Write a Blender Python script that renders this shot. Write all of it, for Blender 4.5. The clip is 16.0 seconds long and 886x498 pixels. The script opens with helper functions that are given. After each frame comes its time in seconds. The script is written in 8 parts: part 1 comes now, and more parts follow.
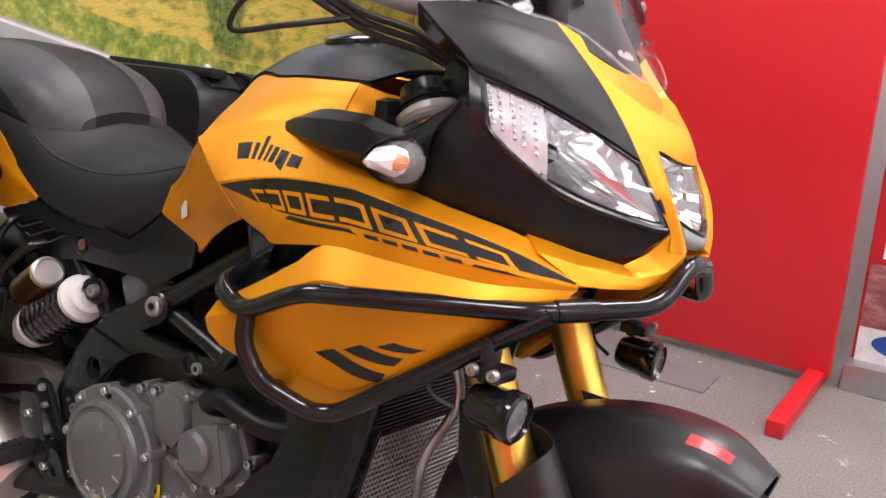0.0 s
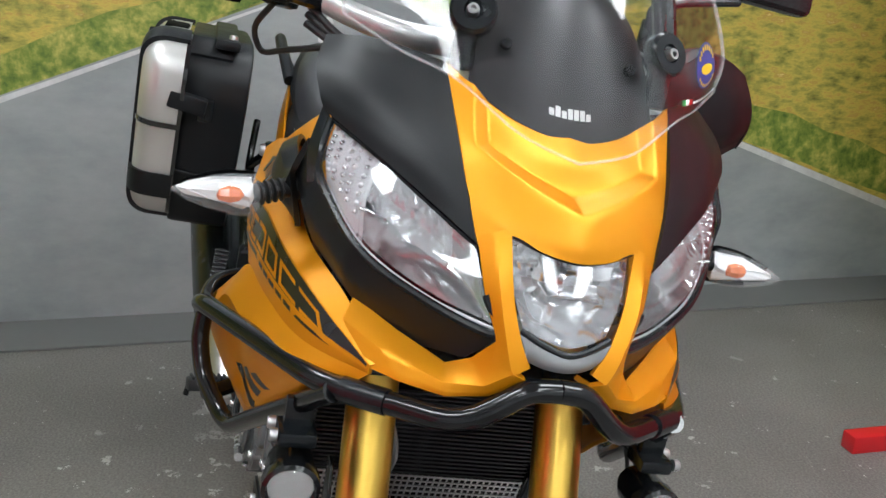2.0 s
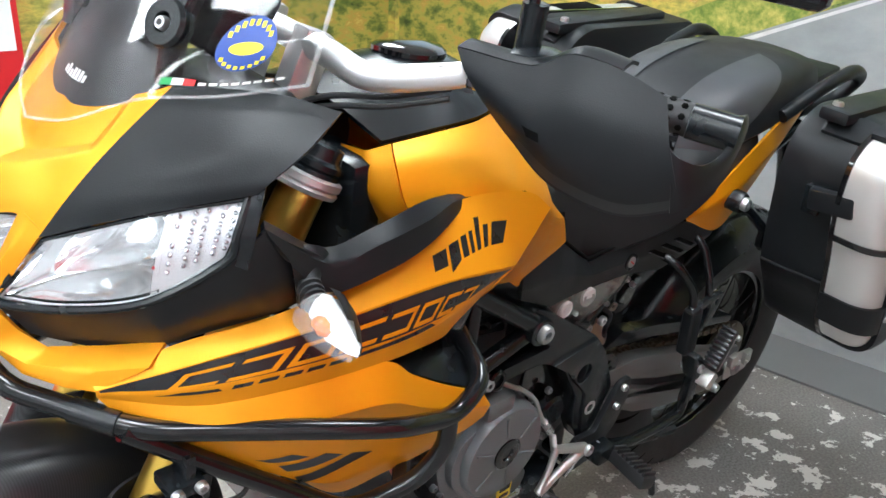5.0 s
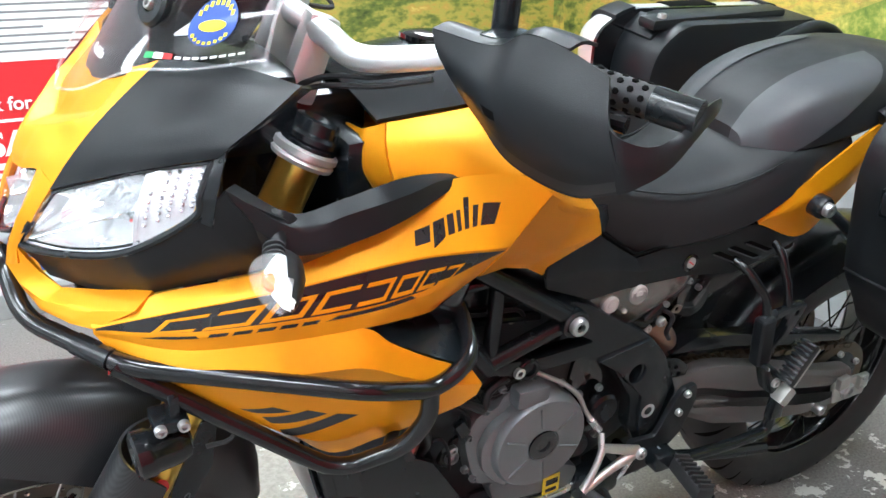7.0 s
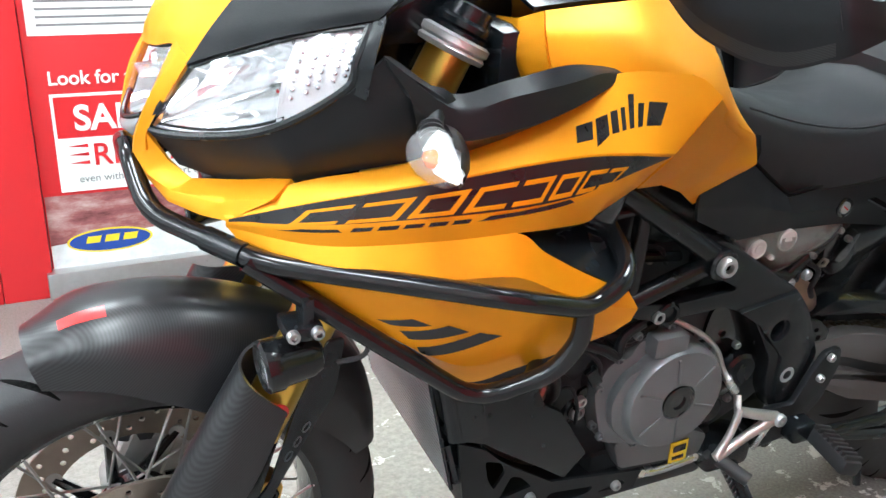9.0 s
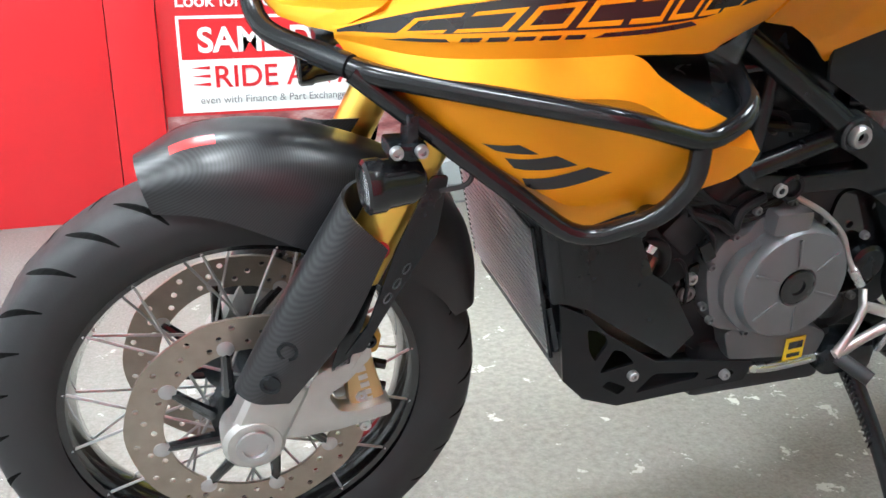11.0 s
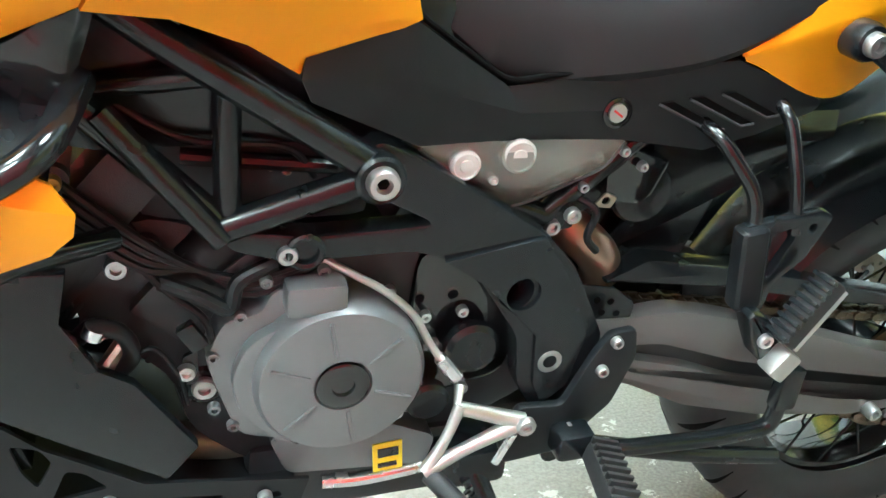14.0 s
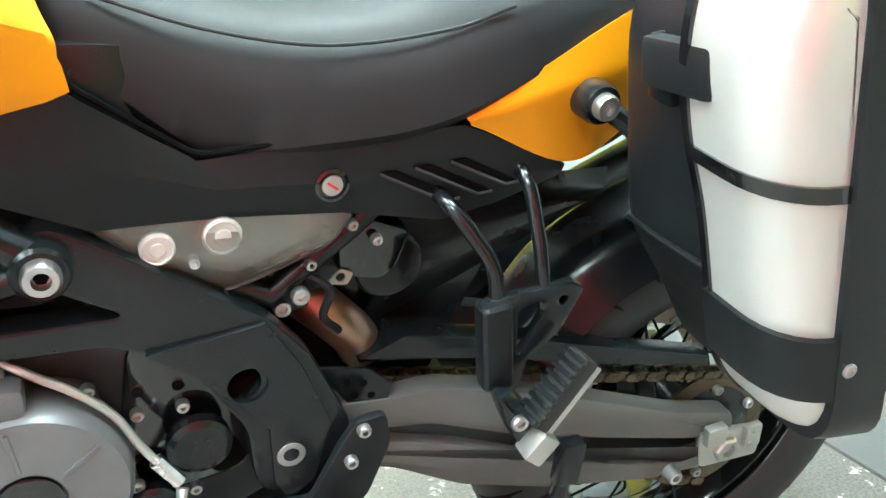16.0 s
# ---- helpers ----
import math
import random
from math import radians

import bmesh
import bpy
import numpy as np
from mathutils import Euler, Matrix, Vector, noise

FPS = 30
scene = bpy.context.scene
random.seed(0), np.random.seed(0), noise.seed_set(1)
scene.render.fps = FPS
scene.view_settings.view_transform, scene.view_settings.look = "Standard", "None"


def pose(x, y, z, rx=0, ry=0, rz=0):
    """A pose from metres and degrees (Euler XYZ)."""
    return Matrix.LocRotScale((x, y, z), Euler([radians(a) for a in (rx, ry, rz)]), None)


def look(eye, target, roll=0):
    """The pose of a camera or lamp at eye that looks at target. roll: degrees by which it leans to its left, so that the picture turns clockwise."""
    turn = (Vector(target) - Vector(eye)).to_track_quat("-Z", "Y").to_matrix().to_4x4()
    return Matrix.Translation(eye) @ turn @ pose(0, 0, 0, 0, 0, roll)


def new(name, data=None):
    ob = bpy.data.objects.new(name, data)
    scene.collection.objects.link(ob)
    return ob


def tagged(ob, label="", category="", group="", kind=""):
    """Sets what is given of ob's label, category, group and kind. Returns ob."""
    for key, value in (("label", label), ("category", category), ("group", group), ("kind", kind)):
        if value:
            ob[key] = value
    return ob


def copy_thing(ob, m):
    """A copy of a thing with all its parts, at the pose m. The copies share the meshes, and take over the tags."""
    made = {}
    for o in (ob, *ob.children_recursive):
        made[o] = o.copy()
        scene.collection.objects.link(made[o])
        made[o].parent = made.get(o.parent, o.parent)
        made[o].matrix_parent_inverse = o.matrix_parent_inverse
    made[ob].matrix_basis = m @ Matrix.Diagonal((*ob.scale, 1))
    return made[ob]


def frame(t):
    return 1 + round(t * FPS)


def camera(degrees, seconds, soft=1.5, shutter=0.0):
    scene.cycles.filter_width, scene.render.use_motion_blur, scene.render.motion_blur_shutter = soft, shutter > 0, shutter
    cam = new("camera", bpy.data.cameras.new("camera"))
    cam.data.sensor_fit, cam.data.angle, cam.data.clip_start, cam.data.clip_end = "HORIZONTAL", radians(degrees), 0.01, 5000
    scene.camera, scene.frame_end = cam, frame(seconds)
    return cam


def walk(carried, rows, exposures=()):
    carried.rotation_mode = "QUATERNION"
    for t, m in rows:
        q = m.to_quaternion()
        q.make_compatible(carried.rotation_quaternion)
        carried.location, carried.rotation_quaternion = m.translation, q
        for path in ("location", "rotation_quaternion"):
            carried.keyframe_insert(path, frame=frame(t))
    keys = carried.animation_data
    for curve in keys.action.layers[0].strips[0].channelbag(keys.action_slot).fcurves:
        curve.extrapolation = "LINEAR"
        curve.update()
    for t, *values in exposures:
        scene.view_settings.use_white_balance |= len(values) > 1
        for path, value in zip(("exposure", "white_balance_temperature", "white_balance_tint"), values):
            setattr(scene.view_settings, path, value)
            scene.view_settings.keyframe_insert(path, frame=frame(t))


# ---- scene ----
cam = camera(52.6, 16.0)
PATH = [
    (0, (1.1066, -0.8345, 1.1944), (0.0124, 0.7317, 0.6028), 1.87),
    (0.5, (1.2454, -0.7413, 1.2415), (-0.1277, 0.584, 0.6431), 1.99),
    (1, (1.3573, -0.5898, 1.247), (-0.2277, 0.4725, 0.6476), 2.66),
    (1.5, (1.4217, -0.3605, 1.2707), (-0.3169, 0.4139, 0.6562), 2.48),
    (2, (1.4618, -0.1238, 1.2459), (-0.3807, 0.3427, 0.6233), 2.23),
    (2.5, (1.4871, 0.112, 1.25), (-0.4092, 0.1682, 0.6171), 2.06),
    (3, (1.4193, 0.3571, 1.2625), (-0.4459, 0.0736, 0.5989), 1.79),
    (3.5, (1.3412, 0.5741, 1.2624), (-0.453, 0.0085, 0.5834), 1.59),
    (4, (1.2803, 0.7966, 1.2466), (-0.366, -0.1107, 0.5634), 1.12),
    (4.5, (1.1485, 0.9656, 1.2391), (-0.3516, -0.1654, 0.5531), 1.19),
    (4.7, (1.0724, 1.0252, 1.2395), (-0.3375, -0.2189, 0.558), 0.93),
    (6.8, (0.7967, 1.2931, 1.214), (-0.0989, -0.3748, 0.5691), -0.49),
    (7, (0.7943, 1.289, 1.213), (-0.1066, -0.3745, 0.5642), -0.70),
    (7.5, (0.778, 1.2892, 1.2134), (-0.1546, -0.3601, 0.5733), -1.25),
    (8, (0.7908, 1.2576, 1.208), (-0.2018, -0.3577, 0.571), -0.41),
    (8.5, (0.8329, 1.2171, 1.1631), (-0.1015, -0.4351, 0.533), -0.04),
    (9, (0.8725, 1.1893, 1.0548), (0.0635, -0.5402, 0.4597), -0.25),
    (9.2, (0.886, 1.198, 0.997), (0.176, -0.573, 0.398), 0.35),
    (9.5, (0.9016, 1.1976, 0.9541), (0.2479, -0.5947, 0.3536), 0.35),
    (9.7, (0.9161, 1.2155, 0.9231), (0.3021, -0.5867, 0.3104), 1.00),
    (11.8, (0.7735, 1.2009, 0.8939), (0.1979, -0.5962, 0.2313), -0.09),
    (12, (0.732, 1.1775, 0.8969), (0.1487, -0.6124, 0.2217), 0.15),
    (12.5, (0.6007, 1.1244, 0.8919), (0.0042, -0.6595, 0.2123), 0.43),
    (13, (0.4741, 1.092, 0.8787), (-0.1263, -0.6958, 0.213), 0.62),
    (13.5, (0.3423, 1.0574, 0.8669), (-0.3007, -0.7221, 0.219), 1.81),
    (14, (0.2254, 1.0434, 0.8728), (-0.3816, -0.745, 0.2146), 1.80),
    (14.5, (0.1319, 1.0096, 0.8713), (-0.4779, -0.7796, 0.218), 1.58),
    (15, (0.0542, 1.0068, 0.865), (-0.6381, -0.7557, 0.2212), 1.41),
    (15.5, (0.0265, 1.0242, 0.8706), (-0.7105, -0.7255, 0.2419), 1.44),
    (16, (0.0173, 1.0169, 0.9), (-0.7669, -0.7238, 0.3041), 1.72),
]
EXPOSURES = [(0.0, 0.1, 6950, 24), (0.5, 0.05, 6850, 22), (1.5, 0.08, 6500, 15), (2.0, -0.4, 6350, 9), (2.5, -0.45, 6250, 5), (3.5, -0.5, 6300, 10), (4.0, -0.3, 6300, 11), (4.5, 0.05, 6250, 9), (7.0, 0.68, 6050, 6), (9.5, 0.72, 6100, 5), (12.0, 0.95, 6100, 6), (12.5, 1.2, 6100, 3), (13.5, 1.5, 6000, -4), (14.5, 1.85, 5900, -10), (16.0, 1.75, 5980, -9)]
walk(cam, [(t, look(eye, target, roll)) for t, eye, target, roll in PATH], EXPOSURES)

# ---- light ----
world = bpy.data.worlds.new("world")
scene.world = world
world.use_nodes = True
world.node_tree.nodes["Background"].inputs[0].default_value = (0.55, 0.6, 0.7, 1)
world.node_tree.nodes["Background"].inputs[1].default_value = 0.05
PANEL_LIGHT = 26.0

# ---- helpers of this scene ----
LEAN = 10.6
BIKE = pose(0, 0, 0, -LEAN)


def ident():
    return Matrix.Identity(4)


def part(name, bm, mat, parent=None, label="", sharp=35, flat=False):
    """Links a bmesh as one mesh object under a thing or a part."""
    bmesh.ops.recalc_face_normals(bm, faces=bm.faces)
    me = bpy.data.meshes.new(name)
    bm.to_mesh(me)
    bm.free()
    for m in mat if isinstance(mat, (list, tuple)) else (mat,):
        me.materials.append(m)
    if not flat:
        me.polygons.foreach_set("use_smooth", [True] * len(me.polygons))
        me.set_sharp_from_angle(angle=radians(sharp))
    ob = new(name, me)
    if parent is not None:
        ob.parent = parent
    if label:
        tagged(ob, label)
    return ob


def flip(bm, side):
    """Mirrors a bmesh to the bike's other side when side is -1."""
    if side < 0:
        bmesh.ops.scale(bm, vec=(1, -1, 1), verts=bm.verts)
    return bm


def spline(pts, n):
    """n points evenly along a Catmull-Rom curve through pts."""
    p = np.array(pts, float)
    q = np.vstack([2 * p[0] - p[1], p, 2 * p[-1] - p[-2]])
    out = []
    for s in np.linspace(0, len(p) - 1, n):
        i = min(int(s), len(p) - 2)
        t = s - i
        a, b, c, d = q[i : i + 4]
        out.append(0.5 * (2 * b + (c - a) * t + (2 * a - 5 * b + 4 * c - d) * t * t + (3 * b - a - 3 * c + d) * t**3))
    return np.array(out)


def straight(pts, n):
    """n points evenly along the straight pieces between pts."""
    p = np.array(pts, float)
    s = np.linspace(0, len(p) - 1, n)
    return np.stack([np.interp(s, range(len(p)), p[:, k]) for k in range(3)], 1)


SHEETS = {}


def sheet(rows, nu=24, nv=12, hard=""):
    """A grid of nv x nu points through a small net of control points; hard names the directions that keep their creases."""
    key = (tuple(tuple(map(tuple, r)) for r in rows), nu, nv, hard)
    if key in SHEETS:
        return SHEETS[key]
    along, across = straight if "u" in hard else spline, straight if "v" in hard else spline
    wide = np.array([along(r, nu) for r in rows])
    SHEETS[key] = np.array([across(wide[:, k], nv) for k in range(nu)]).transpose(1, 0, 2)
    return SHEETS[key]


def sheet_normals(g):
    du, dv = np.gradient(g, axis=1), np.gradient(g, axis=0)
    n = np.cross(du, dv)
    return n / np.maximum(np.linalg.norm(n, axis=2, keepdims=True), 1e-9)


def patch(rows, thick=0.004, nu=24, nv=12, bm=None, side=1, hard=""):
    """A curved panel with thickness through a net of control points; side -1 builds its mirror image."""
    bm = bm or bmesh.new()
    g = sheet(rows, nu, nv, hard)
    n = sheet_normals(g)
    k = np.array([1, side, 1])
    up = [[bm.verts.new((p + m * thick / 2) * k) for p, m in zip(a, b)] for a, b in zip(g, n)]
    lo = [[bm.verts.new((p - m * thick / 2) * k) for p, m in zip(a, b)] for a, b in zip(g, n)]
    for layer in (up, lo):
        for i in range(nv - 1):
            for j in range(nu - 1):
                bm.faces.new((layer[i][j], layer[i][j + 1], layer[i + 1][j + 1], layer[i + 1][j]))
    rim = [(0, j) for j in range(nu)] + [(i, nu - 1) for i in range(1, nv)] + [(nv - 1, j) for j in range(nu - 2, -1, -1)] + [(i, 0) for i in range(nv - 2, 0, -1)]
    for a, b in zip(rim, rim[1:] + rim[:1]):
        bm.faces.new((up[a[0]][a[1]], up[b[0]][b[1]], lo[b[0]][b[1]], lo[a[0]][a[1]]))
    return bm


def lay(rows, quads, off=0.0025, side=1, n=8, nu=60, nv=30, out=(0, 1, 0), hard=""):
    """A thin film laid on the outer face of the panel through the same net; each piece is four corners (u, v) in 0..1."""
    g = sheet(rows, nu, nv, hard)
    m = sheet_normals(g)
    m = m * np.sign((m * np.array(out)).sum(2).mean())
    bm = bmesh.new()
    k = np.array([1, side, 1])

    def at(u, v):
        a, b = min(max(u, 0), 1) * (nu - 1), min(max(v, 0), 1) * (nv - 1)
        i, j = min(int(b), nv - 2), min(int(a), nu - 2)
        s, t = a - j, b - i
        mix = lambda f: (f[i, j] * (1 - s) + f[i, j + 1] * s) * (1 - t) + (f[i + 1, j] * (1 - s) + f[i + 1, j + 1] * s) * t
        return mix(g), mix(m)

    for q in quads:
        q = np.array(q, float)
        net = []
        for a in np.linspace(0, 1, 4):
            line = []
            for b in np.linspace(0, 1, n):
                u, v = (q[0] * (1 - b) + q[1] * b) * (1 - a) + (q[3] * (1 - b) + q[2] * b) * a
                p, w = at(u, v)
                line.append(bm.verts.new((p + w * off) * k))
            net.append(line)
        for x, y in zip(net, net[1:]):
            for j in range(n - 1):
                bm.faces.new((x[j], x[j + 1], y[j + 1], y[j]))
    bmesh.ops.remove_doubles(bm, verts=bm.verts, dist=0.0002)
    return bm


def tube(pts, r, seg=12, n=None, bm=None, round_ends=False, side=1):
    """A tube along a smooth line; r is a number or one radius for each control point. n=0: straight pieces."""
    bm = bm or bmesh.new()
    p = np.array(pts, float) * (1, side, 1)
    rad = np.full(len(p), r, float) if np.isscalar(r) else np.array(r, float)
    if n != 0 and len(p) > 2:
        n = n or 6 * (len(p) - 1) + 1
        rad = spline(np.stack([rad, rad, rad], 1), n)[:, 0]
        p = spline(p, n)
    tang = np.gradient(p, axis=0)
    tang /= np.linalg.norm(tang, axis=1, keepdims=True)
    ref = np.cross(tang[0], (0, 0, 1) if abs(tang[0][2]) < 0.9 else (1, 0, 0))
    rings = []
    for c, t, q in zip(p, tang, rad):
        ref = ref - t * (ref @ t)
        ref /= np.linalg.norm(ref)
        oth = np.cross(t, ref)
        rings.append([bm.verts.new(c + q * (ref * math.cos(a) + oth * math.sin(a))) for a in np.linspace(0, 2 * math.pi, seg, endpoint=False)])
    for a, b in zip(rings, rings[1:]):
        for i in range(seg):
            bm.faces.new((a[i], a[(i + 1) % seg], b[(i + 1) % seg], b[i]))
    bm.faces.new(rings[0][::-1])
    bm.faces.new(rings[-1])
    return bm


def bend(pts, radius, steps=5):
    """A polyline with its corners rounded."""
    p = [np.array(q, float) for q in pts]
    out = [p[0]]
    for a, b, c in zip(p, p[1:], p[2:]):
        u, v = (a - b) / np.linalg.norm(a - b), (c - b) / np.linalg.norm(c - b)
        k = min(radius, 0.45 * np.linalg.norm(a - b), 0.45 * np.linalg.norm(c - b))
        for s in np.linspace(0, 1, steps):
            out.append((1 - s) ** 2 * (b + u * k) + 2 * s * (1 - s) * b + s * s * (b + v * k))
    return out + [p[-1]]


def lathe(profile, origin, axis=(0, 1, 0), seg=32, bm=None, cap=True):
    """Turns a profile of (radius, height) round an axis."""
    bm = bm or bmesh.new()
    turn = Vector((0, 0, 1)).rotation_difference(Vector(axis).normalized()).to_matrix()
    rings = []
    for r, h in profile:
        rings.append([bm.verts.new(turn @ Vector((r * math.cos(a), r * math.sin(a), h)) + Vector(origin)) for a in np.linspace(0, 2 * math.pi, seg, endpoint=False)])
    for a, b in zip(rings, rings[1:]):
        for i in range(seg):
            bm.faces.new((a[i], a[(i + 1) % seg], b[(i + 1) % seg], b[i]))
    if cap:
        bm.faces.new(rings[0][::-1])
        bm.faces.new(rings[-1])
    return bm


def box(center, size, bevel=0.0, turn=None, bm=None, segs=2):
    b = bmesh.new()
    bmesh.ops.create_cube(b, size=1)
    bmesh.ops.scale(b, vec=size, verts=b.verts)
    if bevel:
        bmesh.ops.bevel(b, geom=b.edges[:], offset=bevel, segments=segs, affect="EDGES", profile=0.6)
    m = Matrix.Translation(center) @ (turn or ident())
    bmesh.ops.transform(b, matrix=m, verts=b.verts)
    if bm is None:
        return b
    return join(bm, b)


def join(bm, other):
    me = bpy.data.meshes.new("join")
    other.to_mesh(me)
    other.free()
    bm.from_mesh(me)
    bpy.data.meshes.remove(me)
    return bm


def plate(outer, y0, y1, holes=(), bevel=0.0, axis="y", bm=None):
    """A plate cut from an outline (x, z) between two y, with holes; axis "x": outline (y, z); axis "z": outline (x, y)."""
    b = bmesh.new()
    put = {"y": lambda u, v, w: (u, w, v), "x": lambda u, v, w: (w, u, v), "z": lambda u, v, w: (u, v, w)}[axis]
    edges = []
    for loop in (outer, *holes):
        vs = [b.verts.new(put(u, v, y0)) for u, v in loop]
        edges += [b.edges.new((vs[i], vs[(i + 1) % len(vs)])) for i in range(len(vs))]
    if holes:
        bmesh.ops.triangle_fill(b, use_beauty=True, use_dissolve=False, edges=edges)
    else:
        b.faces.new(b.verts[:])
    low = b.faces[:]
    got = bmesh.ops.extrude_face_region(b, geom=low)
    moved = [v for v in got["geom"] if isinstance(v, bmesh.types.BMVert)]
    bmesh.ops.translate(b, vec=Vector(put(0, 0, y1 - y0)), verts=moved)
    if bevel:
        bmesh.ops.recalc_face_normals(b, faces=b.faces)
        sharp = [e for e in b.edges if len(e.link_faces) == 2 and e.calc_face_angle(0) > 0.7]
        bmesh.ops.bevel(b, geom=sharp, offset=bevel, segments=2, affect="EDGES", profile=0.6)
    if bm is None:
        return b
    return join(bm, b)


def rounded(pts, radius, steps=4):
    """A closed outline with rounded corners."""
    p = [np.array(q, float) for q in pts]
    out = []
    for i, b in enumerate(p):
        a, c = p[i - 1], p[(i + 1) % len(p)]
        u, v = (a - b) / np.linalg.norm(a - b), (c - b) / np.linalg.norm(c - b)
        k = min(radius, 0.45 * np.linalg.norm(a - b), 0.45 * np.linalg.norm(c - b))
        for s in np.linspace(0, 1, steps):
            out.append(tuple((1 - s) ** 2 * (b + u * k) + 2 * s * (1 - s) * b + s * s * (b + v * k)))
    return out


def bolt(name, at, r, parent, mat, axis=(0, 1, 0), h=0.008, label=""):
    """A round bolt head with a socket."""
    return part(name, lathe([(r, 0), (r, h * 0.7), (r * 0.85, h), (r * 0.5, h), (r * 0.45, h * 0.4), (0.0005, h * 0.4)], at, axis, 20), mat, parent, label)


# ---- materials ----
def material(name, color, rough=0.5, metal=0.0, coat=0.0, vary=0.12, scale=30.0, bump=0.02, fine=400.0, spec=0.5, tint=None):
    """A surface with variation at two scales in colour, gloss and relief."""
    m = bpy.data.materials.new(name)
    m.use_nodes = True
    t = m.node_tree
    bs = t.nodes["Principled BSDF"]
    co = t.nodes.new("ShaderNodeTexCoord")
    big, small = t.nodes.new("ShaderNodeTexNoise"), t.nodes.new("ShaderNodeTexNoise")
    big.inputs["Scale"].default_value, small.inputs["Scale"].default_value = scale, fine
    big.inputs["Detail"].default_value, small.inputs["Detail"].default_value = 5, 2
    for n in (big, small):
        t.links.new(co.outputs["Object"], n.inputs["Vector"])
    mix = t.nodes.new("ShaderNodeMix")
    mix.data_type = "RGBA"
    c = np.array(color)
    lo = c * (1 - vary)
    hi = np.array(tint) if tint else np.minimum(c * (1 + vary), 1)
    mix.inputs["A"].default_value, mix.inputs["B"].default_value = (*lo, 1), (*hi, 1)
    t.links.new(big.outputs["Fac"], mix.inputs["Factor"])
    t.links.new(mix.outputs["Result"], bs.inputs["Base Color"])
    rr = t.nodes.new("ShaderNodeMapRange")
    rr.inputs["To Min"].default_value, rr.inputs["To Max"].default_value = rough * 0.8, min(rough * 1.25, 1)
    t.links.new(big.outputs["Fac"], rr.inputs["Value"])
    t.links.new(rr.outputs["Result"], bs.inputs["Roughness"])
    bs.inputs["Metallic"].default_value = metal
    bs.inputs["Coat Weight"].default_value = coat
    bs.inputs["Coat Roughness"].default_value = 0.06
    bs.inputs["Specular IOR Level"].default_value = spec
    if bump:
        b = t.nodes.new("ShaderNodeBump")
        b.inputs["Strength"].default_value, b.inputs["Distance"].default_value = bump, 0.002
        t.links.new(small.outputs["Fac"], b.inputs["Height"])
        t.links.new(b.outputs["Normal"], bs.inputs["Normal"])
    return m


def clear(name, color=(1, 1, 1), gloss=0.03, ior=1.45, edge=0.22):
    """Thin clear plastic or glass: seen through, with a mirror gloss at its surface."""
    m = bpy.data.materials.new(name)
    m.use_nodes = True
    t = m.node_tree
    t.nodes.clear()
    out, mix = t.nodes.new("ShaderNodeOutputMaterial"), t.nodes.new("ShaderNodeMixShader")
    tr, gl, fr = t.nodes.new("ShaderNodeBsdfTransparent"), t.nodes.new("ShaderNodeBsdfGlossy"), t.nodes.new("ShaderNodeLayerWeight")
    tr.inputs["Color"].default_value = (*color, 1)
    gl.inputs["Roughness"].default_value = gloss
    fr.inputs["Blend"].default_value = 0.25
    rise = t.nodes.new("ShaderNodeMapRange")
    head_on = ((ior - 1) / (ior + 1)) ** 2
    rise.inputs["To Min"].default_value, rise.inputs["To Max"].default_value = head_on, head_on + edge
    t.links.new(fr.outputs["Facing"], rise.inputs["Value"])
    t.links.new(rise.outputs["Result"], mix.inputs[0])
    t.links.new(tr.outputs[0], mix.inputs[1])
    t.links.new(gl.outputs[0], mix.inputs[2])
    t.links.new(mix.outputs[0], out.inputs["Surface"])
    return m


def weave(name, dark, light, scale, rough=0.35):
    """Carbon-fibre twill."""
    m = material(name, dark, rough, coat=0.06)
    t = m.node_tree
    bs = t.nodes["Principled BSDF"]
    co = t.nodes.new("ShaderNodeTexCoord")
    wv = t.nodes.new("ShaderNodeTexWave")
    wv.wave_type, wv.bands_direction = "BANDS", "DIAGONAL"
    wv.inputs["Scale"].default_value, wv.inputs["Distortion"].default_value = scale, 0.0
    t.links.new(co.outputs["Object"], wv.inputs["Vector"])
    ramp = t.nodes.new("ShaderNodeValToRGB")
    ramp.color_ramp.elements[0].color, ramp.color_ramp.elements[1].color = (*dark, 1), (*light, 1)
    t.links.new(wv.outputs["Fac"], ramp.inputs[0])
    t.links.new(ramp.outputs[0], bs.inputs["Base Color"])
    return m


def glow(name, color, strength):
    m = bpy.data.materials.new(name)
    m.use_nodes = True
    bs = m.node_tree.nodes["Principled BSDF"]
    bs.inputs["Base Color"].default_value = (0.8, 0.8, 0.8, 1)
    bs.inputs["Emission Color"].default_value = (*color, 1)
    bs.inputs["Emission Strength"].default_value = strength
    return m


FIN = material("polished_black_fin", (0.012, 0.014, 0.017), 0.2, 0, 0.4, 0.1, 20, 0.01, 500)
YELLOW = material("amber_paint", (0.82, 0.322, 0.003), 0.42, 0.48, 0.06, 0.05, 6, 0.012, 1500)
YELLOW.node_tree.nodes["Principled BSDF"].inputs["Coat Roughness"].default_value = 0.26
BLACK = material("black_plastic", (0.0085, 0.0098, 0.0115), 0.38, 0, 0, 0.22, 25, 0.10, 700, spec=0.28)
SATIN = material("satin_black_paint", (0.0075, 0.0095, 0.0115), 0.25, 0, 0.05, 0.25, 25, 0.03, 700, spec=0.40)
GLOSS = material("gloss_black", (0.006, 0.006, 0.007), 0.12, 0, 0.8, 0.2, 12, 0.008, 200)
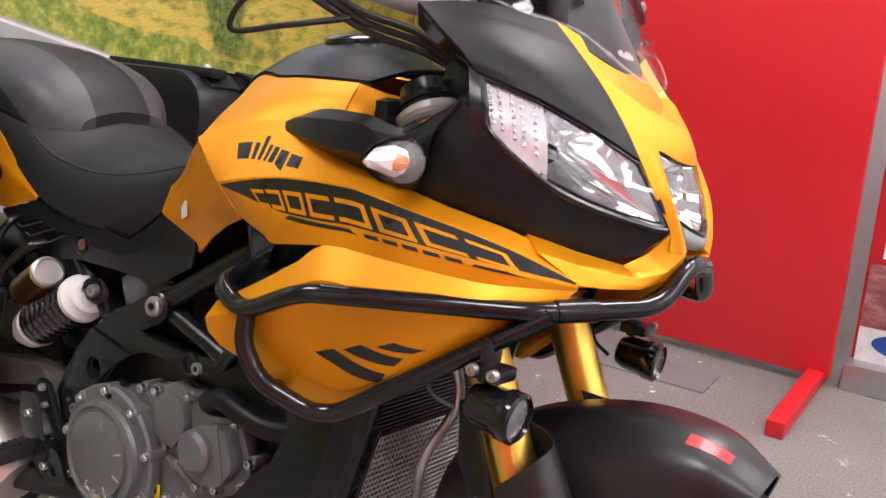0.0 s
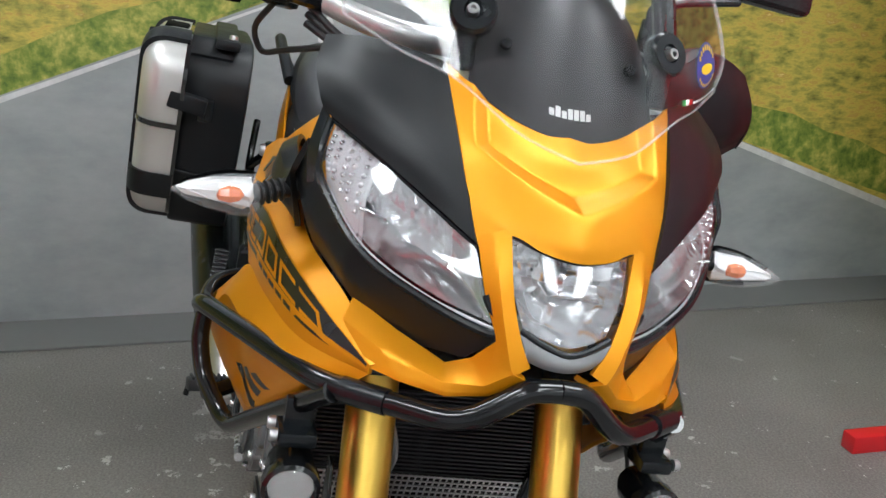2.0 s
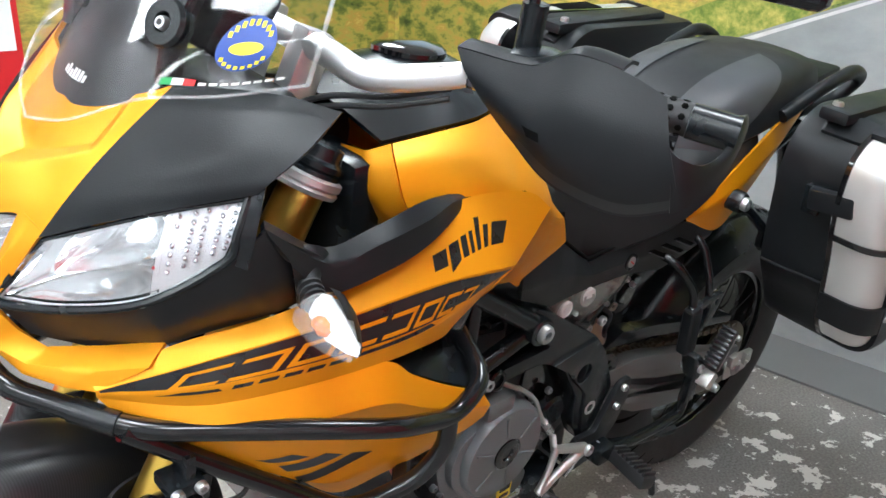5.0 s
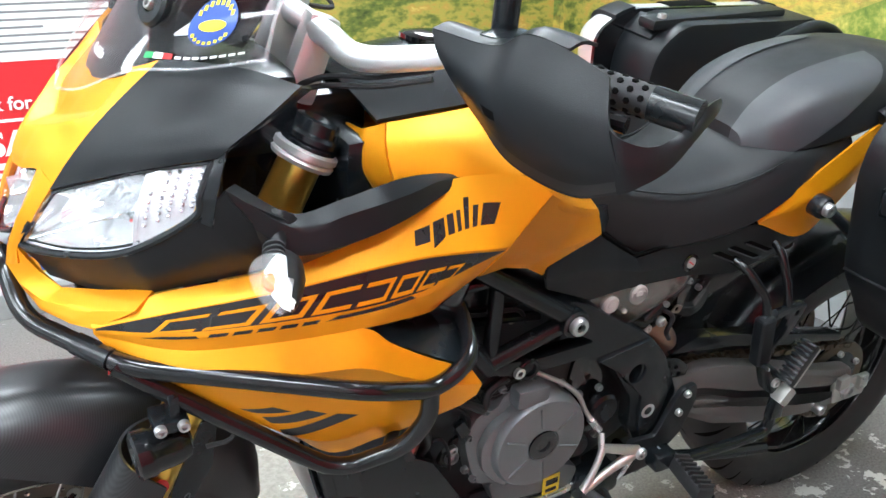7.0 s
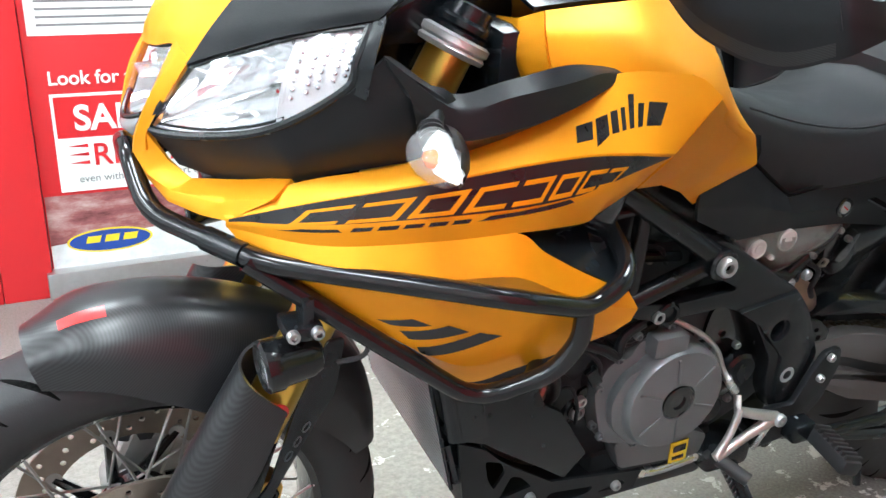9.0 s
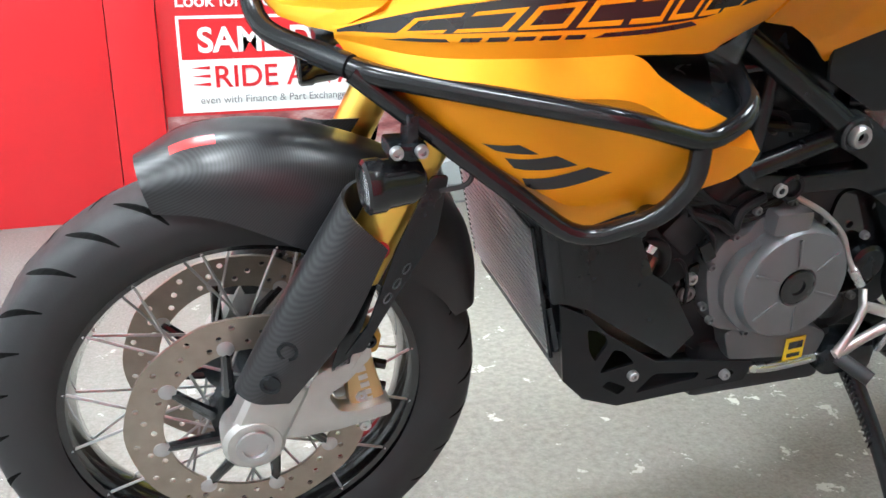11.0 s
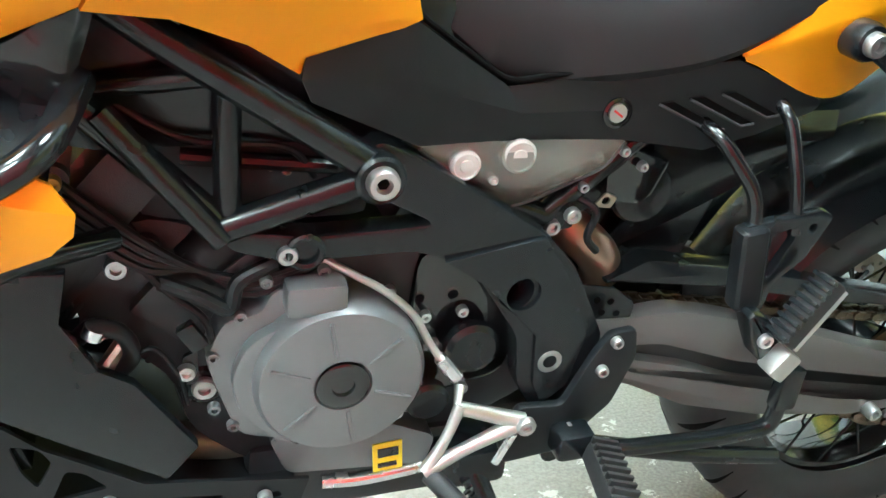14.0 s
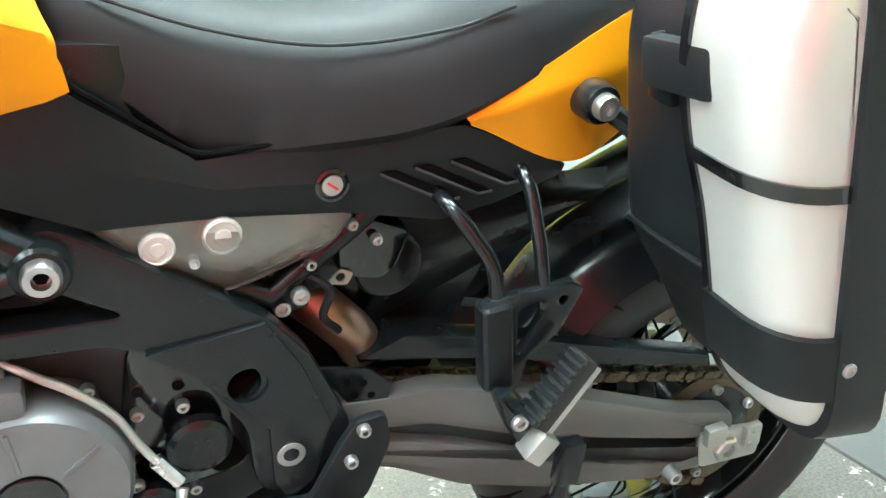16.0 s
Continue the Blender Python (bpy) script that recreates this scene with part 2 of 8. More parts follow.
RUBBER = material("tyre_rubber", (0.017, 0.017, 0.0185), 0.55, 0, 0, 0.25, 40, 0.12, 500)
GOLD = material("gold_anodised", (0.86, 0.56, 0.11), 0.33, 1.0, 0, 0.08, 20, 0.01, 900)
CHROME = material("bright_alloy", (0.8, 0.8, 0.81), 0.26, 1.0, 0, 0.08, 30, 0.02, 600)
ALLOY = material("cast_alloy", (0.55, 0.54, 0.52), 0.42, 0.9, 0, 0.12, 40, 0.06, 700)
ENGINE = material("grey_engine_paint", (0.165, 0.174, 0.182), 0.34, 0.4, 0.1, 0.12, 30, 0.08, 800)
ENGINE_DARK = material("dark_engine_cast", (0.034, 0.038, 0.042), 0.42, 0.4, 0, 0.25, 40, 0.12, 600)
BAR_ALLOY = material("satin_bar_alloy", (0.72, 0.72, 0.72), 0.36, 0.75, 0, 0.06, 30, 0.02, 600)
STEEL = material("drilled_steel", (0.36, 0.31, 0.26), 0.35, 0.9, 0, 0.2, 45, 0.04, 900)
SWING = material("grey_swingarm_paint", (0.125, 0.118, 0.116), 0.38, 0.4, 0.1, 0.12, 20, 0.03, 700)
SEAT = material("black_seat_vinyl", (0.012, 0.013, 0.0145), 0.5, 0, 0, 0.2, 20, 0.12, 1200, spec=0.28)
SEAT_GREY = material("grey_seat_vinyl", (0.040, 0.042, 0.047), 0.45, 0, 0, 0.15, 20, 0.15, 1200)
SILVER = material("silver_pannier_shell", (0.68, 0.68, 0.66), 0.33, 0.55, 0.2, 0.06, 10, 0.02, 900)
CARBON = weave("carbon_weave", (0.006, 0.006, 0.007), (0.021, 0.021, 0.023), 160)
GREY_PLATE = material("grey_fastener", (0.5, 0.5, 0.5), 0.3, 0.9, 0, 0.1, 60, 0.02, 600)
LENS = clear("clear_lens", (0.98, 0.98, 0.985), 0.02, 1.40)
SCREEN = clear("windscreen_acrylic", (0.97, 0.97, 0.975), 0.015, 1.24)
PRISM = material("ribbed_clear_lens", (0.86, 0.87, 0.88), 0.12, 0.0, 0.6, 0.05, 90, 0.9, 260)
PRISM.node_tree.nodes["Principled BSDF"].inputs["Alpha"].default_value = 0.12
# The pale mottling puts the bottle's blotchy reflections into its colour.
TANKPLASTIC = material("translucent_tank", (0.12, 0.12, 0.112), 0.10, 0, 0.9, 0.9, 13, 0.02, 300, tint=(0.36, 0.36, 0.32))
TANKPLASTIC.node_tree.nodes["Principled BSDF"].inputs["Alpha"].default_value = 0.6
MIRROR = material("reflector_chrome", (0.90, 0.905, 0.91), 0.09, 0.86, 0.0, 0.04, 60, 0.02, 60)
HOUSING = material("lamp_housing_chrome", (0.88, 0.89, 0.90), 0.14, 0.8, 0.0, 0.06, 60, 0.04, 140)
# Whitish film that paints the bright outline along the screen's edge.
EDGE = material("edge_highlight", (0.9, 0.92, 0.93), 0.1, 0, 0.5, 0.05, 60, 0.0, 200)
EDGE.node_tree.nodes["Principled BSDF"].inputs["Alpha"].default_value = 0.2
POWDER = material("black_powder_coat", (0.007, 0.0075, 0.0085), 0.14, 0, 0.15, 0.2, 20, 0.02, 500, spec=0.4)
COWL = material("smooth_black_panel", (0.022, 0.0225, 0.024), 0.33, 0, 0.0, 0.2, 12, 0.0, 200)
FACET = material("lamp_inner_plastic", (0.8, 0.81, 0.83), 0.2, 0.25, 0.5, 0.05, 60, 0.1, 200)
CRYSTAL = material("cut_clear_plastic", (0.93, 0.93, 0.93), 0.12, 0.25, 0.4, 0.1, 120, 0.3, 260)
CAPS = material("milky_plastic", (0.50, 0.48, 0.46), 0.35, 0, 0.2, 0.15, 60, 0.02, 300)
COPPER = material("heat_tinted_pipe", (0.40, 0.27, 0.20), 0.34, 0.85, 0, 0.35, 25, 0.03, 400)
LIP = material("smoked_clear_plastic", (0.30, 0.31, 0.32), 0.22, 0.2, 0.3, 0.1, 60, 0.05, 200)
AMBER = material("amber_bulb", (0.75, 0.16, 0.02), 0.2, 0, 0.3, 0.1, 50, 0.0, 300)
WHITE = material("white_film", (0.78, 0.78, 0.76), 0.4, 0, 0, 0.05, 40, 0.01, 500)
FILM_BLACK = material("black_film", (0.012, 0.012, 0.013), 0.28, 0, 0.3, 0.15, 30, 0.005, 500)
RED_FILM = material("red_film", (0.6, 0.02, 0.02), 0.35, 0, 0.2, 0.1, 40, 0.005, 500)
GREEN_FILM = material("green_film", (0.02, 0.3, 0.08), 0.35, 0, 0.2, 0.1, 40, 0.005, 500)
BLUE_FILM = material("blue_film", (0.015, 0.06, 0.3), 0.35, 0, 0.2, 0.1, 40, 0.005, 500)
YELLOW_FILM = material("yellow_film", (0.8, 0.6, 0.02), 0.35, 0, 0.2, 0.1, 40, 0.005, 500)
BRONZE = material("bronze_reservoir", (0.58, 0.33, 0.09), 0.3, 1.0, 0, 0.1, 30, 0.01, 500)
STAINLESS = material("brushed_stainless", (0.74, 0.70, 0.67), 0.34, 1.0, 0, 0.15, 14, 0.05, 250)
CORE = material("radiator_core", (0.05, 0.05, 0.052), 0.45, 0.5, 0, 0.3, 80, 0.2, 300)
CHAIN = material("oiled_chain_steel", (0.13, 0.10, 0.07), 0.4, 0.9, 0, 0.35, 80, 0.1, 500)
RED_BOARD = material("red_board_laminate", (0.6, 0.016, 0.022), 0.38, 0, 0.05, 0.06, 3, 0.03, 200)

# ---- the showroom bay ----
REAR, RIGHT, LEFT, FRONT, TOP = -1.62, -2.05, 2.75, 5.2, 2.75


def floor_material():
    m = bpy.data.materials.new("worn_painted_concrete")
    m.use_nodes = True
    t = m.node_tree
    bs = t.nodes["Principled BSDF"]
    co = t.nodes.new("ShaderNodeTexCoord")

    def noise_at(scale, detail, rough=0.55):
        n = t.nodes.new("ShaderNodeTexNoise")
        n.inputs["Scale"].default_value, n.inputs["Detail"].default_value, n.inputs["Roughness"].default_value = scale, detail, rough
        t.links.new(co.outputs["Object"], n.inputs["Vector"])
        return n.outputs["Fac"]

    def ramp(src, stops):
        r = t.nodes.new("ShaderNodeValToRGB")
        e = r.color_ramp.elements
        e[0].position, e[0].color = stops[0][0], (*stops[0][1], 1)
        e[1].position, e[1].color = stops[-1][0], (*stops[-1][1], 1)
        for p, c in stops[1:-1]:
            e.new(p).color = (*c, 1)
        t.links.new(src, r.inputs[0])
        return r.outputs[0]

    def mix(a, b, f):
        x = t.nodes.new("ShaderNodeMix")
        x.data_type = "RGBA"
        t.links.new(a, x.inputs["A"])
        t.links.new(b, x.inputs["B"])
        t.links.new(f, x.inputs["Factor"])
        return x.outputs["Result"]

    base = ramp(noise_at(1.6, 6), [(0.3, (0.118, 0.109, 0.1)), (0.7, (0.225, 0.213, 0.2))])
    grit = ramp(noise_at(160, 3), [(0.35, (0.08, 0.074, 0.068)), (0.65, (0.29, 0.278, 0.26))])
    half = t.nodes.new("ShaderNodeValue")
    half.outputs[0].default_value = 0.45
    col = mix(base, grit, half.outputs[0])
    pale = t.nodes.new("ShaderNodeRGB")
    pale.outputs[0].default_value = (0.66, 0.645, 0.61, 1)
    zone = ramp(noise_at(0.9, 2), [(0.36, (0, 0, 0)), (0.56, (1, 1, 1))])
    flakes = t.nodes.new("ShaderNodeMath")
    flakes.operation = "MULTIPLY_ADD"
    flakes.inputs[1].default_value = 0.14
    broad = t.nodes.new("ShaderNodeMath")
    broad.operation = "SUBTRACT"
    broad.inputs[1].default_value = 0.5
    t.links.new(noise_at(0.62, 1), broad.inputs[0])
    t.links.new(broad.outputs[0], flakes.inputs[0])
    t.links.new(noise_at(13, 7, 0.68), flakes.inputs[2])
    far = t.nodes.new("ShaderNodeVectorMath")
    far.operation = "DISTANCE"
    far.inputs[1].default_value = (0.35, -0.45, 0.0)
    t.links.new(co.outputs["Object"], far.inputs[0])
    second = t.nodes.new("ShaderNodeVectorMath")
    second.operation = "DISTANCE"
    second.inputs[1].default_value = (-0.72, 0.28, 0.0)
    t.links.new(co.outputs["Object"], second.inputs[0])
    worn = t.nodes.new("ShaderNodeMapRange")
    worn.inputs["From Min"].default_value, worn.inputs["From Max"].default_value = 0.25, 1.0
    worn.inputs["To Min"].default_value, worn.inputs["To Max"].default_value = 0.085, 0.0
    t.links.new(second.outputs["Value"], worn.inputs["Value"])
    scuffed = t.nodes.new("ShaderNodeMath")
    scuffed.operation = "ADD"
    t.links.new(flakes.outputs[0], scuffed.inputs[0])
    t.links.new(worn.outputs["Result"], scuffed.inputs[1])
    chips = ramp(scuffed.outputs[0], [(0.645, (0, 0, 0)), (0.652, (1, 1, 1))])
    gate = t.nodes.new("ShaderNodeMath")
    gate.operation = "MULTIPLY"
    t.links.new(chips, gate.inputs[0])
    t.links.new(zone, gate.inputs[1])
    specks = ramp(noise_at(46, 4, 0.66), [(0.70, (0, 0, 0)), (0.712, (1, 1, 1))])
    both = t.nodes.new("ShaderNodeMath")
    both.operation = "MAXIMUM"
    t.links.new(gate.outputs[0], both.inputs[0])
    t.links.new(specks, both.inputs[1])
    pale_weight = t.nodes.new("ShaderNodeMath")
    pale_weight.operation = "MULTIPLY"
    pale_weight.inputs[1].default_value = 15.0
    near_patch = t.nodes.new("ShaderNodeMapRange")
    near_patch.inputs["From Min"].default_value, near_patch.inputs["From Max"].default_value = 0.25, 1.1
    near_patch.inputs["To Min"].default_value, near_patch.inputs["To Max"].default_value = 0.055, 0.0
    t.links.new(far.outputs["Value"], near_patch.inputs["Value"])
    t.links.new(near_patch.outputs["Result"], pale_weight.inputs[0])
    # Beige tone, strongest near (0.35, -0.45), fading out by 1.1 m.
    bare = ramp(noise_at(60, 8, 0.7), [(0.32, (0.24, 0.225, 0.195)), (0.62, (0.40, 0.38, 0.335))])
    col = mix(col, bare, pale_weight.outputs[0])
    col = mix(col, pale.outputs[0], both.outputs[0])
    t.links.new(col, bs.inputs["Base Color"])
    rr = t.nodes.new("ShaderNodeMapRange")
    rr.inputs["To Min"].default_value, rr.inputs["To Max"].default_value = 0.38, 0.7
    t.links.new(zone, rr.inputs["Value"])
    t.links.new(rr.outputs["Result"], bs.inputs["Roughness"])
    b = t.nodes.new("ShaderNodeBump")
    b.inputs["Strength"].default_value, b.inputs["Distance"].default_value = 0.35, 0.002
    t.links.new(grit, b.inputs["Height"])
    t.links.new(b.outputs["Normal"], bs.inputs["Normal"])
    return m


def picture(name, stops, scale, detail=8, stretch=(1, 1, 1), rough=0.5, second=None):
    """Printed vinyl with a mottled picture of grass, leaves or tarmac."""
    m = bpy.data.materials.new(name)
    m.use_nodes = True
    t = m.node_tree
    bs = t.nodes["Principled BSDF"]
    bs.inputs["Roughness"].default_value = rough
    co, mp = t.nodes.new("ShaderNodeTexCoord"), t.nodes.new("ShaderNodeMapping")
    mp.inputs["Scale"].default_value = stretch
    t.links.new(co.outputs["Object"], mp.inputs["Vector"])
    n = t.nodes.new("ShaderNodeTexNoise")
    n.inputs["Scale"].default_value, n.inputs["Detail"].default_value, n.inputs["Roughness"].default_value = scale, detail, 0.65
    t.links.new(mp.outputs[0], n.inputs["Vector"])
    r = t.nodes.new("ShaderNodeValToRGB")
    e = r.color_ramp.elements
    e[0].position, e[0].color = stops[0][0], (*stops[0][1], 1)
    e[1].position, e[1].color = stops[-1][0], (*stops[-1][1], 1)
    for p, c in stops[1:-1]:
        e.new(p).color = (*c, 1)
    t.links.new(n.outputs["Fac"], r.inputs[0])
    t.links.new(r.outputs[0], bs.inputs["Base Color"])
    return m


FLOOR = floor_material()
FIELD = picture("mural_meadow", [(0.3, (0.13, 0.14, 0.03)), (0.42, (0.36, 0.33, 0.07)), (0.54, (0.62, 0.48, 0.10)), (0.62, (0.52, 0.33, 0.08)), (0.72, (0.86, 0.68, 0.28))], 11, 14, (1, 1, 2.6))


def grow_bushes(m, dark, light, level):
    """Prints dark bushes over a meadow, denser higher up the picture."""
    t = m.node_tree
    bs = t.nodes["Principled BSDF"]
    under = bs.inputs["Base Color"].links[0].from_socket
    co, sep = t.nodes.new("ShaderNodeTexCoord"), t.nodes.new("ShaderNodeSeparateXYZ")
    t.links.new(co.outputs["Object"], sep.inputs[0])
    big, leaf = t.nodes.new("ShaderNodeTexNoise"), t.nodes.new("ShaderNodeTexNoise")
    big.inputs["Scale"].default_value, big.inputs["Detail"].default_value, big.inputs["Roughness"].default_value = 2.3, 9, 0.62
    leaf.inputs["Scale"].default_value, leaf.inputs["Detail"].default_value, leaf.inputs["Roughness"].default_value = 34, 6, 0.7
    for n in (big, leaf):
        t.links.new(co.outputs["Object"], n.inputs["Vector"])
    lift = t.nodes.new("ShaderNodeMath")
    lift.operation = "MULTIPLY_ADD"
    lift.inputs[1].default_value, lift.inputs[2].default_value = 0.28, -0.28 * level
    t.links.new(sep.outputs["Z"], lift.inputs[0])
    add = t.nodes.new("ShaderNodeMath")
    t.links.new(big.outputs["Fac"], add.inputs[0])
    t.links.new(lift.outputs[0], add.inputs[1])
    edge = t.nodes.new("ShaderNodeValToRGB")
    edge.color_ramp.elements[0].position, edge.color_ramp.elements[1].position = 0.50, 0.58
    t.links.new(add.outputs[0], edge.inputs[0])
    tone = t.nodes.new("ShaderNodeValToRGB")
    tone.color_ramp.elements[0].position, tone.color_ramp.elements[1].position = 0.35, 0.68
    tone.color_ramp.elements[0].color, tone.color_ramp.elements[1].color = (*dark, 1), (*light, 1)
    t.links.new(leaf.outputs["Fac"], tone.inputs[0])
    mix = t.nodes.new("ShaderNodeMix")
    mix.data_type = "RGBA"
    t.links.new(edge.outputs[0], mix.inputs["Factor"])
    t.links.new(under, mix.inputs["A"])
    t.links.new(tone.outputs[0], mix.inputs["B"])
    t.links.new(mix.outputs["Result"], bs.inputs["Base Color"])


grow_bushes(FIELD, (0.02, 0.05, 0.012), (0.24, 0.32, 0.07), 1.1)
VERGE = picture("mural_verge", [(0.3, (0.06, 0.13, 0.02)), (0.48, (0.2, 0.27, 0.045)), (0.6, (0.42, 0.4, 0.09)), (0.72, (0.66, 0.55, 0.16))], 22, 12)
SHRUB = picture("mural_hedge", [(0.30, (0.03, 0.055, 0.012)), (0.43, (0.15, 0.18, 0.035)), (0.52, (0.40, 0.34, 0.07)), (0.60, (0.46, 0.28, 0.06)), (0.72, (0.68, 0.52, 0.16))], 10, 14, (1, 1, 1.8))
TARMAC = picture("mural_tarmac", [(0.3, (0.26, 0.285, 0.29)), (0.7, (0.4, 0.42, 0.42))], 3, 9, (1, 1, 2))
LINEPAINT = picture("mural_white_line", [(0.3, (0.55, 0.56, 0.56)), (0.7, (0.75, 0.76, 0.76))], 20, 5)
SKY = picture("mural_sky", [(0.3, (0.45, 0.6, 0.75)), (0.7, (0.75, 0.8, 0.82))], 1.2, 5)
PLASTER = material("grey_wall_paint", (0.46, 0.47, 0.48), 0.7, 0, 0, 0.05, 2, 0.08, 60)
PALE_WALL = material("white_wall_paint", (0.72, 0.73, 0.74), 0.6, 0, 0, 0.04, 2, 0.05, 60)
CEILING = material("ceiling_tile", (0.62, 0.62, 0.62), 0.8, 0, 0, 0.05, 3, 0.1, 80)
MAT_GREY = material("grey_floor_strip", (0.155, 0.158, 0.157), 0.55, 0, 0, 0.15, 12, 0.05, 200)
PANEL = glow("light_panel_diffuser", (0.94, 0.98, 1.0), PANEL_LIGHT)

tagged(part("floor", box((1.8, 0.35, -0.06), (7.2, 5.6, 0.12)), FLOOR, flat=True), "worn grey-brown painted concrete floor with pale chips", "floor", kind="structure")
tagged(part("wall_rear", box((REAR - 0.06, 0.35, TOP / 2), (0.12, 4.8, TOP)), PLASTER, flat=True), "painted wall behind the printed road mural", "wall", kind="structure")
tagged(part("wall_right", box((1.8, RIGHT - 0.06, TOP / 2), (6.8, 0.12, TOP)), PLASTER, flat=True), "painted side wall carrying mural and posters", "wall", kind="structure")
tagged(part("wall_left", box((1.8, LEFT + 0.06, TOP / 2), (6.8, 0.12, TOP)), PLASTER, flat=True), "painted side wall carrying the road mural", "wall", kind="structure")
# Unseen wall, kept pale to brighten what the screen and lenses reflect.
tagged(part("wall_front", box((FRONT + 0.06, 0.35, TOP / 2), (0.12, 4.8, TOP)), PALE_WALL, flat=True), "plain painted wall closing the showroom", "wall", kind="structure")
tagged(part("ceiling", box((1.8, 0.35, TOP + 0.06), (7.0, 5.0, 0.12)), CEILING, flat=True), "white tiled showroom ceiling", "ceiling", kind="structure")

# Square light panels let into the ceiling.
def light_panel():
    base = tagged(new("ceiling_light"), "square white ceiling light panel, switched on", "ceiling light", "ceiling light panels")
    part("diffuser", box((0, 0, -0.004), (0.57, 0.57, 0.008), 0.002), PANEL, base, flat=True)
    for k in range(4):
        m = pose(0, 0, 0, 0, 0, 90 * k)
        part("frame", box((0, 0.292, -0.008), (0.6, 0.016, 0.016), 0.003, None), WHITE, base).matrix_basis = m
    return base


first = light_panel()
first.matrix_basis = pose(-0.5, -0.9, TOP - 0.002)
# The row at y 2.1 is added, out of view, to brighten the bike's left.
for px, py in ((1.1, -0.9), (2.7, -0.9), (4.3, -0.9), (-0.5, 0.9), (1.1, 0.9), (2.7, 0.9), (4.3, 0.9), (1.1, 2.1), (2.7, 2.1), (4.3, 2.1)):
    copy_thing(first, pose(px, py, TOP - 0.002))


# The mural: a road running away through meadows, over the rear wall and both sides.
def flat_poly(pts, put):
    bm = bmesh.new()
    vs = [bm.verts.new(put(u, v)) for u, v in pts]
    bm.faces.new(vs)
    bmesh.ops.triangulate(bm, faces=bm.faces)
    return bm


def ragged(pts, amp, n, seed):
    """Roughens the outline of a painted shape."""
    rnd = random.Random(seed)
    out = []
    for (a, b), (c, d) in zip(pts, pts[1:] + pts[:1]):
        for k in range(n):
            s = k / n
            out.append((a + (c - a) * s + rnd.uniform(-amp, amp), b + (d - b) * s + rnd.uniform(-amp, amp)))
    return out


mural = tagged(part("mural_rear", plate([(RIGHT + 0.002, 0.0), (LEFT - 0.002, 0.0), (LEFT - 0.002, 2.5), (RIGHT + 0.002, 2.5)], REAR, REAR + 0.004, axis="x"), FIELD, flat=True), "printed wall mural of a country road through yellow meadows", "mural", kind="structure")
on_rear = lambda k: (lambda u, v: (REAR + 0.004 + 0.001 * k, u, v))
ROAD_Y, ROAD_Z, SLOPE = 0.28, 1.16, 0.36
edge_z = lambda y: ROAD_Z - SLOPE * abs(y - ROAD_Y)
part("sky", flat_poly([(RIGHT + 0.01, 1.75), (LEFT - 0.01, 1.75), (LEFT - 0.01, 2.49), (RIGHT + 0.01, 2.49)], on_rear(1)), SKY, mural, flat=True)
part("verge", flat_poly(ragged([(RIGHT + 0.03, edge_z(RIGHT) + 0.02), (RIGHT + 0.03, edge_z(RIGHT) + 0.17), (0.2, 1.25), (0.36, 1.25), (LEFT - 0.03, edge_z(LEFT) + 0.2), (LEFT - 0.03, edge_z(LEFT) + 0.02), (0.3, 1.14), (0.2, 1.14)], 0.02, 14, 5), on_rear(1)), VERGE, mural, flat=True)
part("road", flat_poly([(RIGHT + 0.005, 0.003), (LEFT - 0.005, 0.003), (LEFT - 0.005, edge_z(LEFT)), (ROAD_Y + 0.03, ROAD_Z), (ROAD_Y - 0.03, ROAD_Z), (RIGHT + 0.005, edge_z(RIGHT))], on_rear(2)), TARMAC, mural, flat=True)
for s, end in ((-1, RIGHT + 0.006), (1, LEFT - 0.006)):
    a, b = ROAD_Y + s * 0.02, end
    part("edge_line", flat_poly([(a, edge_z(a)), (b, edge_z(b)), (b, edge_z(b) - 0.035), (a, edge_z(a) - 0.006)], on_rear(3)), LINEPAINT, mural, flat=True)
for k, (z0, z1) in enumerate(((0.8, 0.84), (0.87, 0.92), (0.95, 0.99), (1.01, 1.04), (1.06, 1.08))):
    w = 0.03 * (1.2 - (z0 + z1) / 2) / 0.3 + 0.004
    c = 0.22 + 0.02 * (z0 - 0.8)
    part("centre_dash", flat_poly(ragged([(c - w, z0), (c + w, z0), (c + w * 0.8, z1), (c - w * 0.8, z1)], 0.004, 4, k), on_rear(3)), LINEPAINT, mural, flat=True)


part("hedge", flat_poly(ragged([(RIGHT + 0.03, 0.72), (-1.75, 0.74), (-1.5, 0.84), (-1.3, 0.98), (-1.25, 1.2), (-1.5, 1.42), (RIGHT + 0.03, 1.5)], 0.011, 7, 21), on_rear(2)), SHRUB, mural, flat=True)

# The right side of the mural, up to the poster board.
side = tagged(part("mural_right", plate([(REAR + 0.006, 0.0), (0.0, 0.0), (0.0, 2.5), (REAR + 0.006, 2.5)], RIGHT, RIGHT + 0.004), FIELD, flat=True), "printed mural of meadow and road edge on the side wall", "mural", kind="structure")
on_right = lambda k: (lambda u, v: (u, RIGHT + 0.004 + 0.001 * k, v))
part("road", flat_poly([(REAR + 0.01, 0.003), (-0.01, 0.003), (-0.01, 0.07), (REAR + 0.01, 0.325)], on_right(1)), TARMAC, side, flat=True)
part("edge_line", flat_poly([(REAR + 0.01, 0.325), (-0.01, 0.07), (-0.01, 0.11), (REAR + 0.01, 0.36)], on_right(2)), LINEPAINT, side, flat=True)
part("verge", flat_poly(ragged([(REAR + 0.03, 0.38), (-0.03, 0.14), (-0.03, 0.3), (REAR + 0.03, 0.55)], 0.02, 14, 9), on_right(1)), VERGE, side, flat=True)
